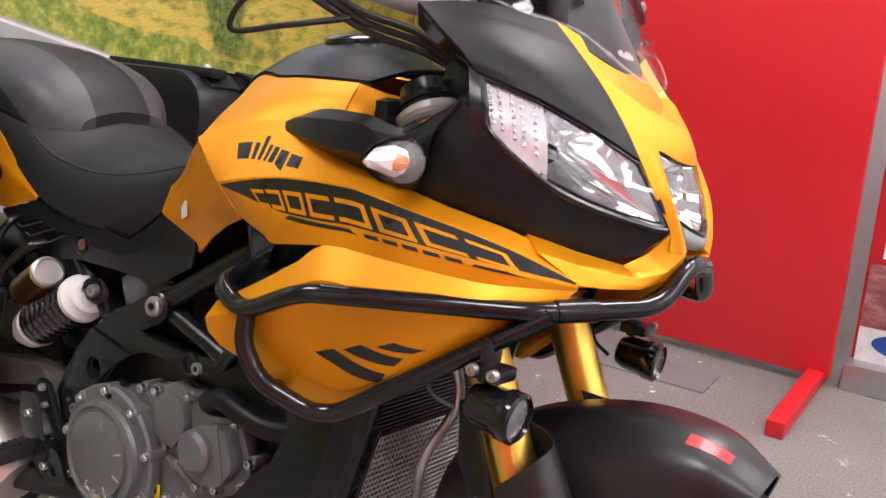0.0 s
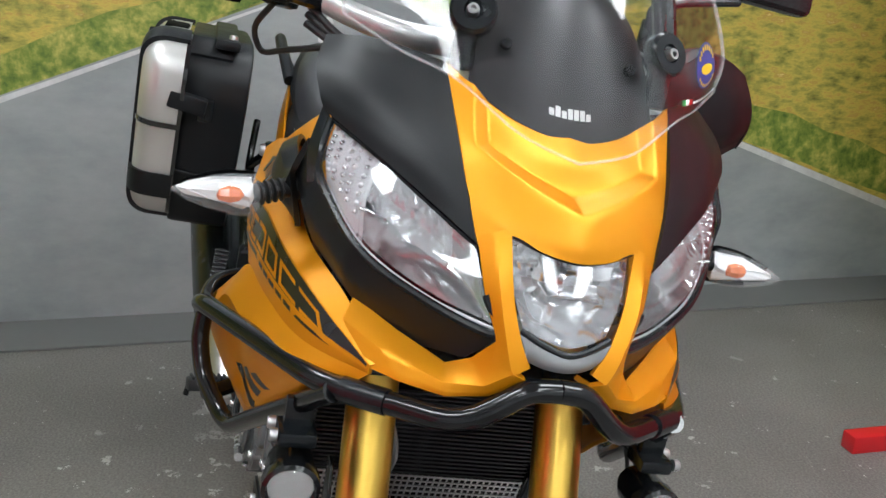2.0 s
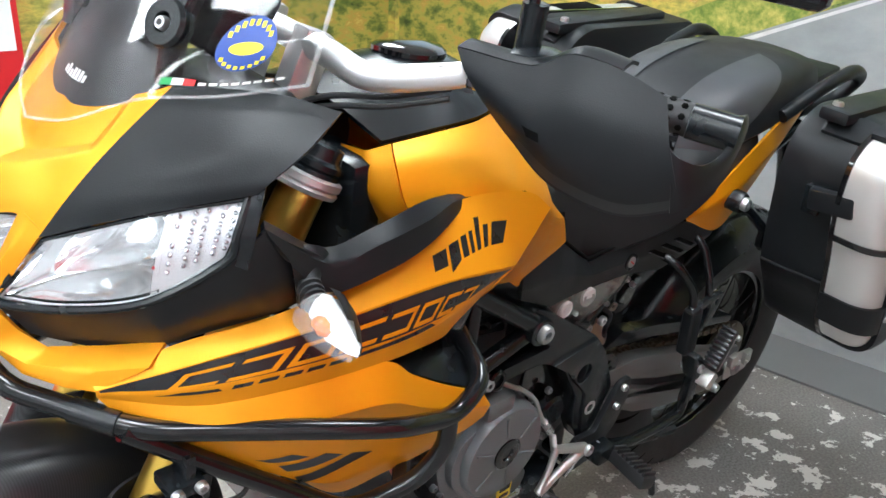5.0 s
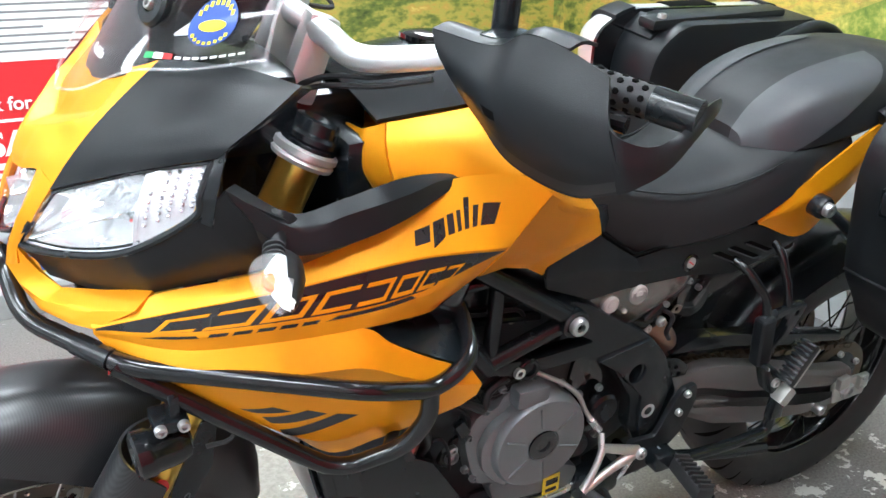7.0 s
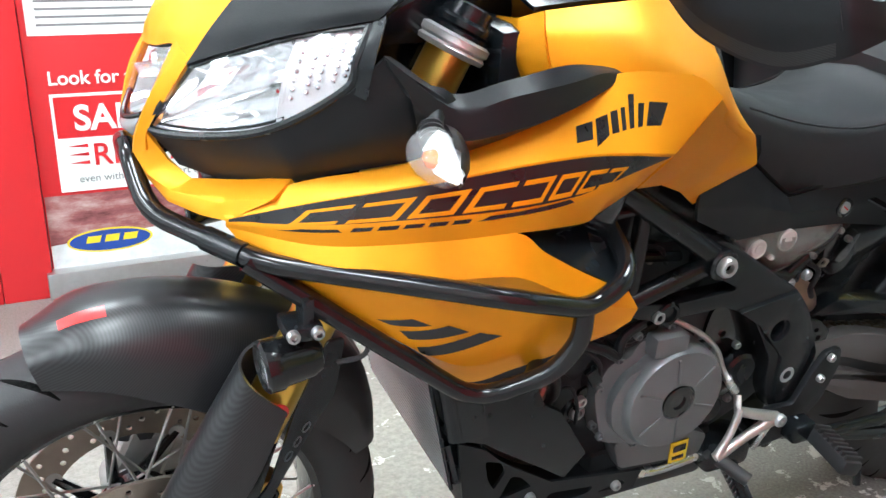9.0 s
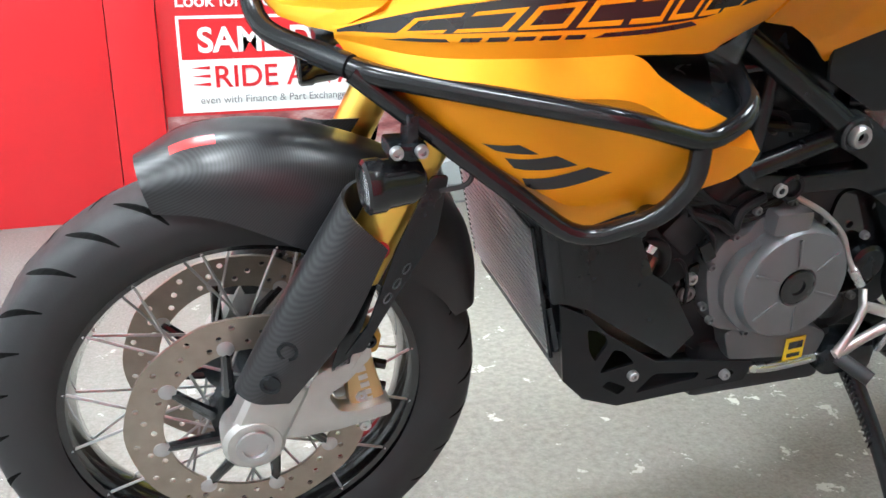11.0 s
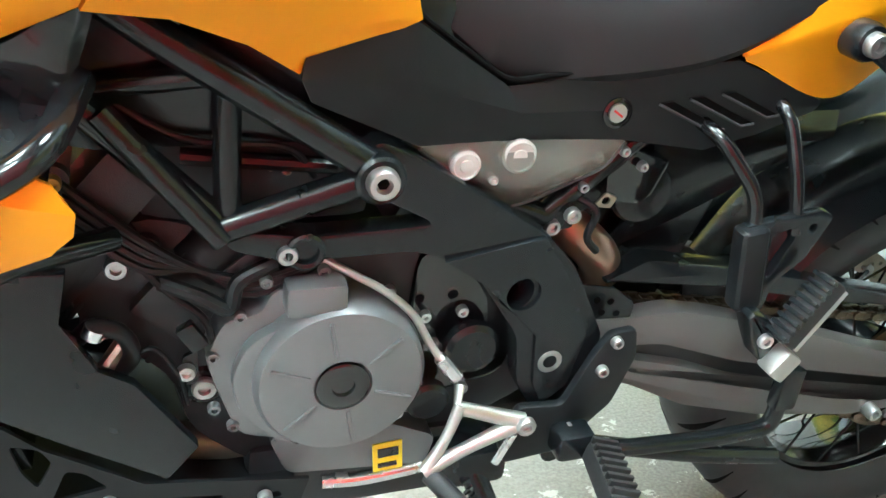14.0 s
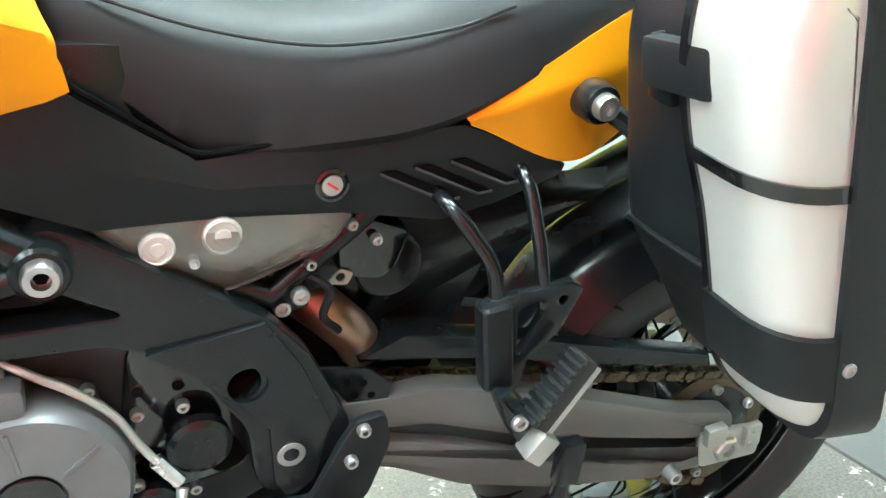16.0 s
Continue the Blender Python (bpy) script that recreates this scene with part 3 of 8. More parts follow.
part("hedge", flat_poly(ragged([(REAR + 0.04, 0.66), (-1.2, 0.52), (-0.7, 0.48), (-0.3, 0.5), (-0.25, 1.3), (-0.8, 1.42), (REAR + 0.04, 1.5)], 0.011, 7, 22), on_right(2)), SHRUB, side, flat=True)
# The left side of the mural: a printed board standing at an angle to the wall.
side = tagged(part("mural_left", box((0.62, 0.012, 1.25), (1.24, 0.02, 2.5), 0.002), FIELD, flat=True), "printed mural board of a yellow meadow, set at an angle", "mural", kind="structure")
side.matrix_basis = pose(REAR + 0.012, LEFT - 0.01, 0, 0, 0, -27.5)
part("verge", flat_poly(ragged([(0.02, 0.05), (1.22, 0.05), (1.22, 0.24), (0.6, 0.30), (0.02, 0.36)], 0.016, 14, 9), lambda u, v: (u, 0.001, v)), VERGE, side, flat=True)
part("edge_line", flat_poly([(0.01, 0.004), (1.23, 0.004), (1.23, 0.05), (0.01, 0.05)], lambda u, v: (u, 0.0, v)), LINEPAINT, side, flat=True)
# Grey strips along the foot of the walls.
tagged(part("baseboard_rear", box((REAR + 0.125, 0.35, 0.004), (0.25, 4.78, 0.008), 0.002), MAT_GREY, flat=True), "flat grey strip along the foot of the wall", "floor strip", kind="structure")
tagged(part("baseboard_right", box((-0.72, RIGHT + 0.13, 0.0042), (1.28, 0.24, 0.0084), 0.002), MAT_GREY, flat=True), "flat grey strip along the foot of the wall", "floor strip", kind="structure")


def words(text, size, mat, parent, m, name="lettering", bold=0.0):
    cu = bpy.data.curves.new("t", "FONT")
    cu.body, cu.size, cu.extrude, cu.offset = text, size, 0.0006, bold
    tmp = new("t", cu)
    me = bpy.data.meshes.new_from_object(tmp.evaluated_get(bpy.context.evaluated_depsgraph_get()))
    bpy.data.objects.remove(tmp)
    me.name = name
    me.materials.clear()
    me.materials.append(mat)
    ob = new(name, me)
    ob.parent = parent
    ob.matrix_basis = m
    return ob


# Poster board and red panel on the right wall.
POSTER_ART = picture("poster_landscape", [(0.3, (0.08, 0.012, 0.016)), (0.5, (0.3, 0.1, 0.1)), (0.7, (0.5, 0.36, 0.34))], 7, 8, (1, 1, 3))
PY = RIGHT + 0.05
board = tagged(new("poster_board"), "tall red advertising poster board with white text panels", "poster board")
part("panel", box((0.42, PY, 0.66), (0.86, 0.03, 1.2), 0.003), RED_BOARD, board)
fy = PY + 0.0165
on_board = lambda k: (lambda u, v: (u, fy + 0.001 * k, v))
part("landscape_print", flat_poly([(-0.008, 0.09), (0.845, 0.09), (0.845, 0.34), (-0.008, 0.34)], on_board(0)), POSTER_ART, board, "dark red landscape print", flat=True)
part("road_print", flat_poly([(-0.008, 0.09), (0.845, 0.09), (0.845, 0.17), (0.5, 0.2), (-0.008, 0.21)], on_board(1)), LINEPAINT, board, flat=True)
part("logo_oval", flat_poly([(0.655 + 0.14 * math.cos(a), 0.172 + 0.042 * math.sin(a)) for a in np.linspace(0, 2 * math.pi, 40, endpoint=False)], on_board(2)), YELLOW_FILM, board, flat=True)
part("logo_oval", flat_poly([(0.655 + 0.132 * math.cos(a), 0.172 + 0.036 * math.sin(a)) for a in np.linspace(0, 2 * math.pi, 40, endpoint=False)], on_board(3)), BLUE_FILM, board, flat=True)
for k in range(3):
    part("logo_bar", flat_poly([(0.735 - 0.06 * k, 0.166), (0.735 - 0.06 * k - 0.045, 0.166), (0.735 - 0.06 * k - 0.053, 0.19), (0.735 - 0.06 * k - 0.008, 0.19)], on_board(4)), YELLOW_FILM, board, flat=True)
part("text_panel", flat_poly([(0.01, 0.86), (0.83, 0.86), (0.83, 1.24), (0.01, 1.24)], on_board(1)), WHITE, board, "white text panel", flat=True)
GREY_PRINT = material("grey_print", (0.2, 0.2, 0.2), 0.5)
for k in range(14):
    wide = (0.72, 0.66, 0.7, 0.3, 0.74, 0.6, 0.71)[k % 7]
    top = 1.215 - 0.0245 * k
    part("text_bar", flat_poly([(0.80, top), (0.80 - wide, top), (0.80 - wide, top - 0.0075), (0.80, top - 0.0075)], on_board(2)), GREY_PRINT, board, flat=True)
part("offer_panel", flat_poly([(0.05, 0.35), (0.79, 0.35), (0.79, 0.675), (0.05, 0.675)], on_board(1)), WHITE, board, "white offer panel with red band", flat=True)
part("offer_band", flat_poly([(0.06, 0.53), (0.78, 0.53), (0.78, 0.665), (0.06, 0.665)], on_board(2)), RED_BOARD, board, flat=True)
facing = lambda x, z: Matrix.Translation((x, fy + 0.004, z)) @ pose(0, 0, 0, 90, 0, 180)
words("Look for the", 0.062, WHITE, board, facing(0.79, 0.705), bold=0.001)
words("SAME DAY", 0.115, WHITE, board, facing(0.725, 0.556), bold=0.003)
words("RIDE AWAY", 0.105, RED_BOARD, board, facing(0.68, 0.435), bold=0.001)
words("even with Finance & Part Exchange", 0.036, bpy.data.materials["grey_print"], board, facing(0.73, 0.38))
for k in range(3):
    part("speed_line", flat_poly([(0.755, 0.446 + 0.028 * k), (0.69, 0.44 + 0.028 * k), (0.69, 0.452 + 0.028 * k)], on_board(3)), RED_BOARD, board, flat=True)
part("base_rail", box((0.42, PY + 0.02, 0.045), (0.9, 0.11, 0.09), 0.008), GREY_PLATE, board, "grey metal base rail")

red = tagged(new("red_panel"), "glossy red display panel with a vertical joint", "display panel")
part("panel", box((0.93, RIGHT + 0.07, 0.85), (0.155, 0.06, 1.7), 0.003), RED_BOARD, red)
part("panel", box((1.66, RIGHT + 0.07, 0.85), (1.3, 0.06, 1.7), 0.003), RED_BOARD, red)

# Red free-standing board on two feet, at the other side.
stand = tagged(new("display_stand"), "red free-standing display board on two square feet", "display stand")
part("panel", box((0.07, 1.95, 0.95), (1.14, 0.04, 1.84), 0.004), RED_BOARD, stand)
for fx in (-0.37, 0.6):
    part("foot", box((fx, 1.75, 0.025), (0.05, 0.5, 0.05), 0.004), RED_BOARD, stand)
second = tagged(new("poster_board"), "pale poster board with red border on a metal base", "poster board")
part("panel", box((1.12, 2.02, 0.72), (0.88, 0.03, 1.3), 0.003), RED_BOARD, second)
on_second = lambda k: (lambda u, v: (u, 2.0 - 0.001 * k, v))
part("text_panel", flat_poly([(0.72, 0.42), (1.53, 0.42), (1.53, 0.76), (0.72, 0.76)], on_second(1)), WHITE, second, flat=True)
part("text_panel", flat_poly([(0.72, 0.86), (1.53, 0.86), (1.53, 1.3), (0.72, 1.3)], on_second(1)), WHITE, second, flat=True)
part("landscape_print", flat_poly([(0.69, 0.09), (1.55, 0.09), (1.55, 0.4), (0.69, 0.4)], on_second(1)), POSTER_ART, second, flat=True)
part("road_print", flat_poly([(0.69, 0.09), (1.55, 0.09), (1.55, 0.21), (0.69, 0.2)], on_second(2)), LINEPAINT, second, flat=True)
part("logo_oval", flat_poly([(0.88 + 0.15 * math.cos(a), 0.155 + 0.045 * math.sin(a)) for a in np.linspace(0, 2 * math.pi, 40, endpoint=False)], on_second(3)), BLUE_FILM, second, flat=True)
part("base_rail", box((1.12, 2.0, 0.045), (0.9, 0.11, 0.09), 0.008), GREY_PLATE, second, "grey metal base rail")
tagged(part("floor_mat", box((0.1, 1.72, 0.003), (0.5, 0.16, 0.006), 0.001), MAT_GREY, flat=True), "flat grey rubber strip on the floor", "mat")

# ---- the motorcycle: x ahead, y to its left, z up, leaning on its side stand ----
bike = tagged(new("motorcycle"), "amber and black adventure touring motorcycle with panniers on its side stand", "motorcycle")
bike.matrix_basis = BIKE
AXLE_F, AXLE_R = Vector((0.797, 0, 0.326)), Vector((-0.784, 0, 0.318))
RAKE = 0.484


def fork_x(z, ahead=0.0):
    return 0.648 - (z - 0.595) * RAKE + ahead


# ---- wheels ----
def tyre(center, radius, rim, half):
    prof = []
    for a in np.linspace(-1, 1, 25):
        y = half * math.sin(a * 1.5) / math.sin(1.5)
        prof.append((rim + (radius - rim) * max(0.0, 1 - abs(a) ** 3.2) ** 0.75, y))
    prof = [(rim - 0.012, -half * 0.72)] + [(rim, -half * 0.86)] + prof[1:-1] + [(rim, half * 0.86), (rim - 0.012, half * 0.72)]
    bm = lathe(prof, center, (0, -1, 0), 96, cap=False)
    return bm


def groove(center, radius, rim, half, start, s):
    """One slanting tread groove on a tyre's shoulder, its shade painted as a black strip."""
    bm = bmesh.new()
    lo, hi = [], []
    for i, q in enumerate(np.linspace(0.12, 0.82, 9)):
        ang = start + 0.24 * q
        r = rim + (radius - rim) * (1 - q**3.2) ** 0.75 + 0.0007
        y = s * half * math.sin(q * 1.5) / math.sin(1.5)
        w = 0.0062 * math.sin(math.pi * (i + 0.6) / 9.2) / radius
        for lst, d in ((lo, -w), (hi, w)):
            lst.append(bm.verts.new((center[0] + r * math.cos(ang + d), y, center[2] + r * math.sin(ang + d))))
    for i in range(8):
        bm.faces.new((lo[i], lo[i + 1], hi[i + 1], hi[i]))
    return bm


def wheel(name, center, radius, rim_r, half, spokes, tread, wire):
    c = Vector(center)
    w = rim_r * 0.97
    prof = [(w + 0.006, -half * 0.74), (w + 0.006, -half * 0.66), (w - 0.014, -half * 0.6), (w - 0.026, -half * 0.2), (w - 0.026, half * 0.2), (w - 0.014, half * 0.6), (w + 0.006, half * 0.66), (w + 0.006, half * 0.74), (w - 0.002, half * 0.6), (w - 0.002, -half * 0.6)]
    bm = lathe(prof + prof[:1], c, (0, -1, 0), 72, cap=False)
    rim = part(name, bm, GLOSS, bike, "gloss black spoked rim")
    part("tyre", tyre(c, radius, rim_r, half), RUBBER, rim, "black grooved road tyre")
    for k in range(tread):
        for g in (-1, 1):
            part("tread_groove", groove(c, radius, rim_r, half, 2 * math.pi * (k + 0.25 * g) / tread, g), SHADE_BLACK, rim, flat=True)
    part("hub", lathe([(0.02, -0.075), (0.052, -0.07), (0.055, -0.05), (0.034, -0.035), (0.034, 0.035), (0.055, 0.05), (0.052, 0.07), (0.02, 0.075)], c, (0, 1, 0), 32), SATIN, rim)
    rnd = random.Random(3)
    for k in range(spokes):
        a = 2 * math.pi * k / spokes
        s = 1 if k % 2 else -1
        lean = 0.38 * (1 if (k // 2) % 2 else -1)
        p0 = c + Vector((0.052 * math.cos(a + lean * 2.2), s * 0.052, 0.052 * math.sin(a + lean * 2.2)))
        p1 = c + Vector(((rim_r - 0.02) * math.cos(a), s * half * 0.55, (rim_r - 0.02) * math.sin(a)))
        part("spoke", tube([p0, p1], 0.0021, 6), wire, rim)
        part("nipple", tube([p1, p1 + (p1 - p0).normalized() * 0.016], 0.0042, 8), wire, rim)
    return rim


def disc(center, y, radius, inner, parent, carrier=True):
    c = Vector((center[0], y, center[2]))
    ring = [(radius * (1 + 0.006 * math.cos(10 * a)) * math.cos(a) + c.x, radius * (1 + 0.006 * math.cos(10 * a)) * math.sin(a) + c.z) for a in np.linspace(0, 2 * math.pi, 80, endpoint=False)]
    holes = [[(inner * math.cos(a) + c.x, inner * math.sin(a) + c.z) for a in np.linspace(0, 2 * math.pi, 60, endpoint=False)]]
    for k in range(48):
        a = 2 * math.pi * k / 48
        r = inner + (radius - inner) * (0.25, 0.5, 0.75)[k % 3]
        holes.append([(r * math.cos(a) + c.x + 0.0042 * math.cos(b), r * math.sin(a) + c.z + 0.0042 * math.sin(b)) for b in np.linspace(0, 2 * math.pi, 8, endpoint=False)])
    ob = part("brake_disc", plate(ring, y - 0.0025, y + 0.0025, holes), STEEL, parent, "drilled bare steel brake disc")
    s = 1 if y > 0 else -1
    if carrier:
        for k in range(8):
            a = 2 * math.pi * k / 8 + 0.2
            p0 = Vector((c.x + 0.05 * math.cos(a), y - s * 0.006, c.z + 0.05 * math.sin(a)))
            p1 = Vector((c.x + (inner + 0.008) * math.cos(a + 0.35), y, c.z + (inner + 0.008) * math.sin(a + 0.35)))
            part("carrier_arm", tube([p0, p1], [0.009, 0.006], 8), GLOSS, parent)
            part("rivet", lathe([(0.011, -0.004), (0.011, 0.004), (0.006, 0.006)], p1, (0, s, 0), 16), GREY_PLATE, parent)
    return ob


# Near-black that paints the shade of grooves, holes and recesses onto surfaces.
SHADE_BLACK = material("shade_black", (0.002, 0.002, 0.002), 0.9, 0, 0, 0.1, 30, 0.0, spec=0.08)
front = wheel("front_wheel", AXLE_F, 0.325, 0.252, 0.06, 32, 30, GREY_PLATE)
# Black rear spokes: the shade inside the wheel is put into their colour.
rear = wheel("rear_wheel", AXLE_R, 0.318, 0.226, 0.083, 32, 30, SATIN)
for y in (0.078, -0.078):
    disc(AXLE_F, y, 0.16, 0.112, front)
disc(AXLE_R, -0.07, 0.12, 0.08, rear)
bm = lathe([(0.085, 0.082), (0.098, 0.083), (0.098, 0.088), (0.085, 0.089)], (AXLE_R.x, 0, AXLE_R.z), (0, 1, 0), 42)
gear = part("sprocket", bm, CHAIN, rear, "oily steel chain sprocket")
part("sprocket_carrier", lathe([(0.086, 0.081), (0.086, 0.086), (0.060, 0.092), (0.03, 0.094), (0.001, 0.094)], (AXLE_R.x, 0, AXLE_R.z), (0, 1, 0), 42), SATIN, gear, "black sprocket carrier")
for k in range(6):
    a = math.pi * k / 3 + 0.5
    bolt("sprocket_bolt", (AXLE_R.x + 0.072 * math.cos(a), 0.0895, AXLE_R.z + 0.072 * math.sin(a)), 0.0075, gear, GREY_PLATE)

# ---- front fork ----
for s in (1, -1):
    y = 0.115 * s
    top, low = Vector((fork_x(1.03), y, 1.03)), Vector((fork_x(0.555), y, 0.555))
    leg = part("fork_tube", tube([top, Vector((fork_x(0.86), y, 0.86)), Vector((fork_x(0.6), y, 0.6)), low], [0.0265, 0.0285, 0.0295, 0.0295], 24, n=0), GOLD, bike, "gold anodised upside-down fork tube")
    ax = Vector((fork_x(1.035), y, 1.035))
    d = Vector((-RAKE, 0, 1)).normalized()
    part("fork_cap", lathe([(0.0345, -0.022), (0.0345, -0.004), (0.032, -0.002), (0.0345, 0.0), (0.0345, 0.006), (0.028, 0.010), (0.027, 0.024), (0.02, 0.026), (0.018, 0.018), (0.001, 0.018)], ax, d, 28), SATIN, leg, "black fork cap")
    part("clamp_ring", lathe([(0.029, -0.010), (0.038, -0.009), (0.040, -0.004), (0.037, -0.001), (0.040, 0.002), (0.040, 0.009), (0.034, 0.012), (0.029, 0.012)], tuple(ax - d * 0.020), d, 36), BAR_ALLOY, leg, "bright machined clamp ring")
    part("fork_badge", lathe([(0.012, 0), (0.012, 0.001)], (fork_x(0.597), y + s * 0.0297, 0.597), (0, s, 0), 20), RED_FILM, leg)
    part("stanchion", tube([low, Vector((fork_x(0.38) + 0.004, y, 0.38))], 0.0205, 20), CHROME, leg, "polished steel stanchion")
    foot = box((0, 0, 0), (0.075, 0.05, 0.13), 0.018, None, segs=3)
    bmesh.ops.transform(foot, matrix=Matrix.Translation((0.785, y, 0.365)) @ pose(0, 0, 0, 0, -24, 0), verts=foot.verts)
    foot = join(foot, lathe([(0.036, -0.026), (0.04, -0.02), (0.04, 0.02), (0.034, 0.026)], (AXLE_F.x + 0.004, y, AXLE_F.z + 0.006), (0, s, 0), 28))
    fork_foot = part("axle_clamp", foot, ALLOY, leg, "cast alloy axle clamp")
    part("axle_end", lathe([(0.024, 0), (0.024, 0.004), (0.016, 0.004), (0.015, -0.006), (0.001, -0.006)], (AXLE_F.x + 0.004, y + s * 0.027, AXLE_F.z + 0.006), (0, s, 0), 24), GREY_PLATE, leg)
    # bracket and caliper behind the leg
    arm = plate(rounded([(0.802, 0.385), (0.787, 0.399), (0.729, 0.413), (0.685, 0.439), (0.654, 0.466), (0.648, 0.436), (0.681, 0.400), (0.705, 0.383), (0.690, 0.356), (0.667, 0.353), (0.622, 0.362), (0.620, 0.339), (0.689, 0.326), (0.736, 0.323), (0.782, 0.324), (0.804, 0.347)], 0.008), y - 0.014, y + 0.014, (), 0.004)
    part("caliper_bracket", arm, ALLOY, leg)
    cal = plate(rounded([(0.679, 0.403), (0.672, 0.434), (0.648, 0.436), (0.638, 0.398), (0.625, 0.353), (0.630, 0.332), (0.668, 0.327), (0.677, 0.368)], 0.008), 0.055 * s, 0.114 * s, (), 0.007)
    caliper = part("brake_caliper", cal, material("gold_caliper", (0.5, 0.35, 0.16), 0.38, 0.7, 0.1) if s > 0 else bpy.data.materials["gold_caliper"], bike, "gold radial brake caliper")
    for k in range(3):
        part("caliper_bolt", lathe([(0.008, 0), (0.008, 0.005), (0.004, 0.005), (0.004, 0.002), (0.0005, 0.002)], (0.655 - 0.006 * k + 0.01, 0.112 * s, 0.415 - 0.05 * k), (0, s, 0), 12), GREY_PLATE, caliper)
    for k in range(6):
        part("raised_mark", box((0.660 - 0.0028 * k, 0.1142 * s, 0.408 - 0.0125 * k), (0.012, 0.0016, 0.008), 0.0006, pose(0, 0, 0, 0, 12, 0)), ALLOY, caliper)
    part("caliper_lug", plate(rounded([(0.672, 0.434), (0.668, 0.468), (0.650, 0.476), (0.634, 0.462), (0.640, 0.436)], 0.006), 0.085 * s, 0.120 * s, (), 0.004), BRONZE, caliper, "brown cast caliper lug")
    bolt("lug_bolt", (0.652, 0.122 * s, 0.458), 0.009, caliper, SATIN, (0, s, 0))
    for z in (0.388, 0.352):
        part("pad_pin", tube([(0.636, 0.075, z), (0.618, 0.08, z - 0.004)], 0.007, 10, side=s), SATIN, caliper)
    # carbon guard in front of the leg
    rows = [
        [(fork_x(0.665) + 0.005, 0.088, 0.672), (fork_x(0.665) + 0.052, 0.1, 0.668), (fork_x(0.66) + 0.07, 0.125, 0.662), (fork_x(0.645) + 0.055, 0.152, 0.645), (fork_x(0.61) - 0.0, 0.158, 0.605)],
        [(fork_x(0.54) + 0.02, 0.085, 0.545), (fork_x(0.54) + 0.066, 0.1, 0.54), (fork_x(0.53) + 0.08, 0.13, 0.53), (fork_x(0.52) + 0.05, 0.158, 0.52), (fork_x(0.5) - 0.005, 0.16, 0.5)],
        [(fork_x(0.41) + 0.03, 0.088, 0.415), (fork_x(0.41) + 0.07, 0.1, 0.412), (fork_x(0.41) + 0.08, 0.125, 0.41), (fork_x(0.405) + 0.058, 0.148, 0.405), (fork_x(0.4) + 0.015, 0.15, 0.4)],
    ]
    blade = part("mudguard_bracket", plate(rounded([(0.591, 0.690), (0.570, 0.690), (0.580, 0.615), (0.604, 0.575), (0.648, 0.496), (0.664, 0.462), (0.690, 0.459), (0.660, 0.501), (0.630, 0.599)], 0.006), 0.147 * s, 0.152 * s, (), 0.002), SATIN, leg, "black mudguard bracket")
    for x, z in ((0.616, 0.574), (0.627, 0.555), (0.638, 0.536)):
        part("bracket_slot", tube([(x + 0.0035 * math.cos(a) - 0.003 * math.sin(a), 0.1525, z + 0.0065 * math.sin(a)) for a in np.linspace(0, 2 * math.pi, 13)], 0.0009, 6, side=s), SEAT_GREY, blade)
    guard = part("fork_guard", patch(rows, 0.004, 26, 16, side=s), CARBON, bike, "carbon-fibre fork leg guard")
    for z in (0.475, 0.43):
        part("guard_hole", lathe([(0.013, 0), (0.013, 0.003), (0.009, 0.003), (0.009, 0.0005), (0.0005, 0.0005)], (fork_x(z) + 0.052, 0.1545 * s, z + 0.005), (0.35, s, 0), 16), SATIN, guard)
    part("fork_guard_strip", plate([(fork_x(0.55) - 0.028, 0.55), (fork_x(0.55) - 0.004, 0.56), (fork_x(0.42) - 0.03, 0.42), (fork_x(0.42) - 0.055, 0.43)], 0.125 * s, 0.129 * s, (), 0.001), SATIN, guard)

for z, name in ((0.985, "top_clamp"), (0.80, "bottom_clamp")):
    x = fork_x(z)
    bm = box((x - 0.01, 0, z), (0.06, 0.17, 0.032), 0.008, pose(0, 0, 0, 0, -25.8, 0))
    for s in (1, -1) if name == "bottom_clamp" else ():
        bm = lathe([(0.037, -0.017), (0.039, -0.013), (0.039, 0.013), (0.037, 0.017)], (x, 0.115 * s, z), (-RAKE, 0, 1), 24, bm)
    part(name, bm, SATIN, bike)

# Front mudguard of carbon, hugging the tyre.
rows = []
for a, r, half, drop in ((72, 0.362, 0.05, 0.02), (84, 0.378, 0.075, 0.05), (101, 0.38, 0.082, 0.085), (122, 0.384, 0.084, 0.10), (138, 0.382, 0.082, 0.07), (149, 0.364, 0.078, 0.04), (157, 0.345, 0.070, 0.015)):
    c, k = math.cos(radians(a)), math.sin(radians(a))
    at = lambda rr, y: (AXLE_F.x + rr * c, y, AXLE_F.z + rr * k)
    rows.append([at(r - drop - 0.03, -half), at(r - drop * 0.4 - 0.012, -half * 0.92), at(r - 0.006, -half * 0.5), at(r, 0), at(r - 0.006, half * 0.5), at(r - drop * 0.4 - 0.012, half * 0.92), at(r - drop - 0.03, half)])
guard = part("front_mudguard", patch(rows, 0.004, 36, 40), CARBON, bike, "black carbon-weave front mudguard")
for s in (1, -1):
    part("mudguard_stay", plate([(0.62, 0.62), (0.69, 0.62), (0.70, 0.56), (0.64, 0.54), (0.60, 0.57)], 0.080 * s, 0.086 * s, (), 0.002), SATIN, guard)
for u in (0.6, 0.27):
    part("maker_mark", lay(rows, [[(u, 0.10), (u, 0.20), (u + 0.07, 0.20), (u + 0.07, 0.10)]], 0.003, 1, out=(0, 0, 1)), RED_FILM, guard, "red maker's mark")

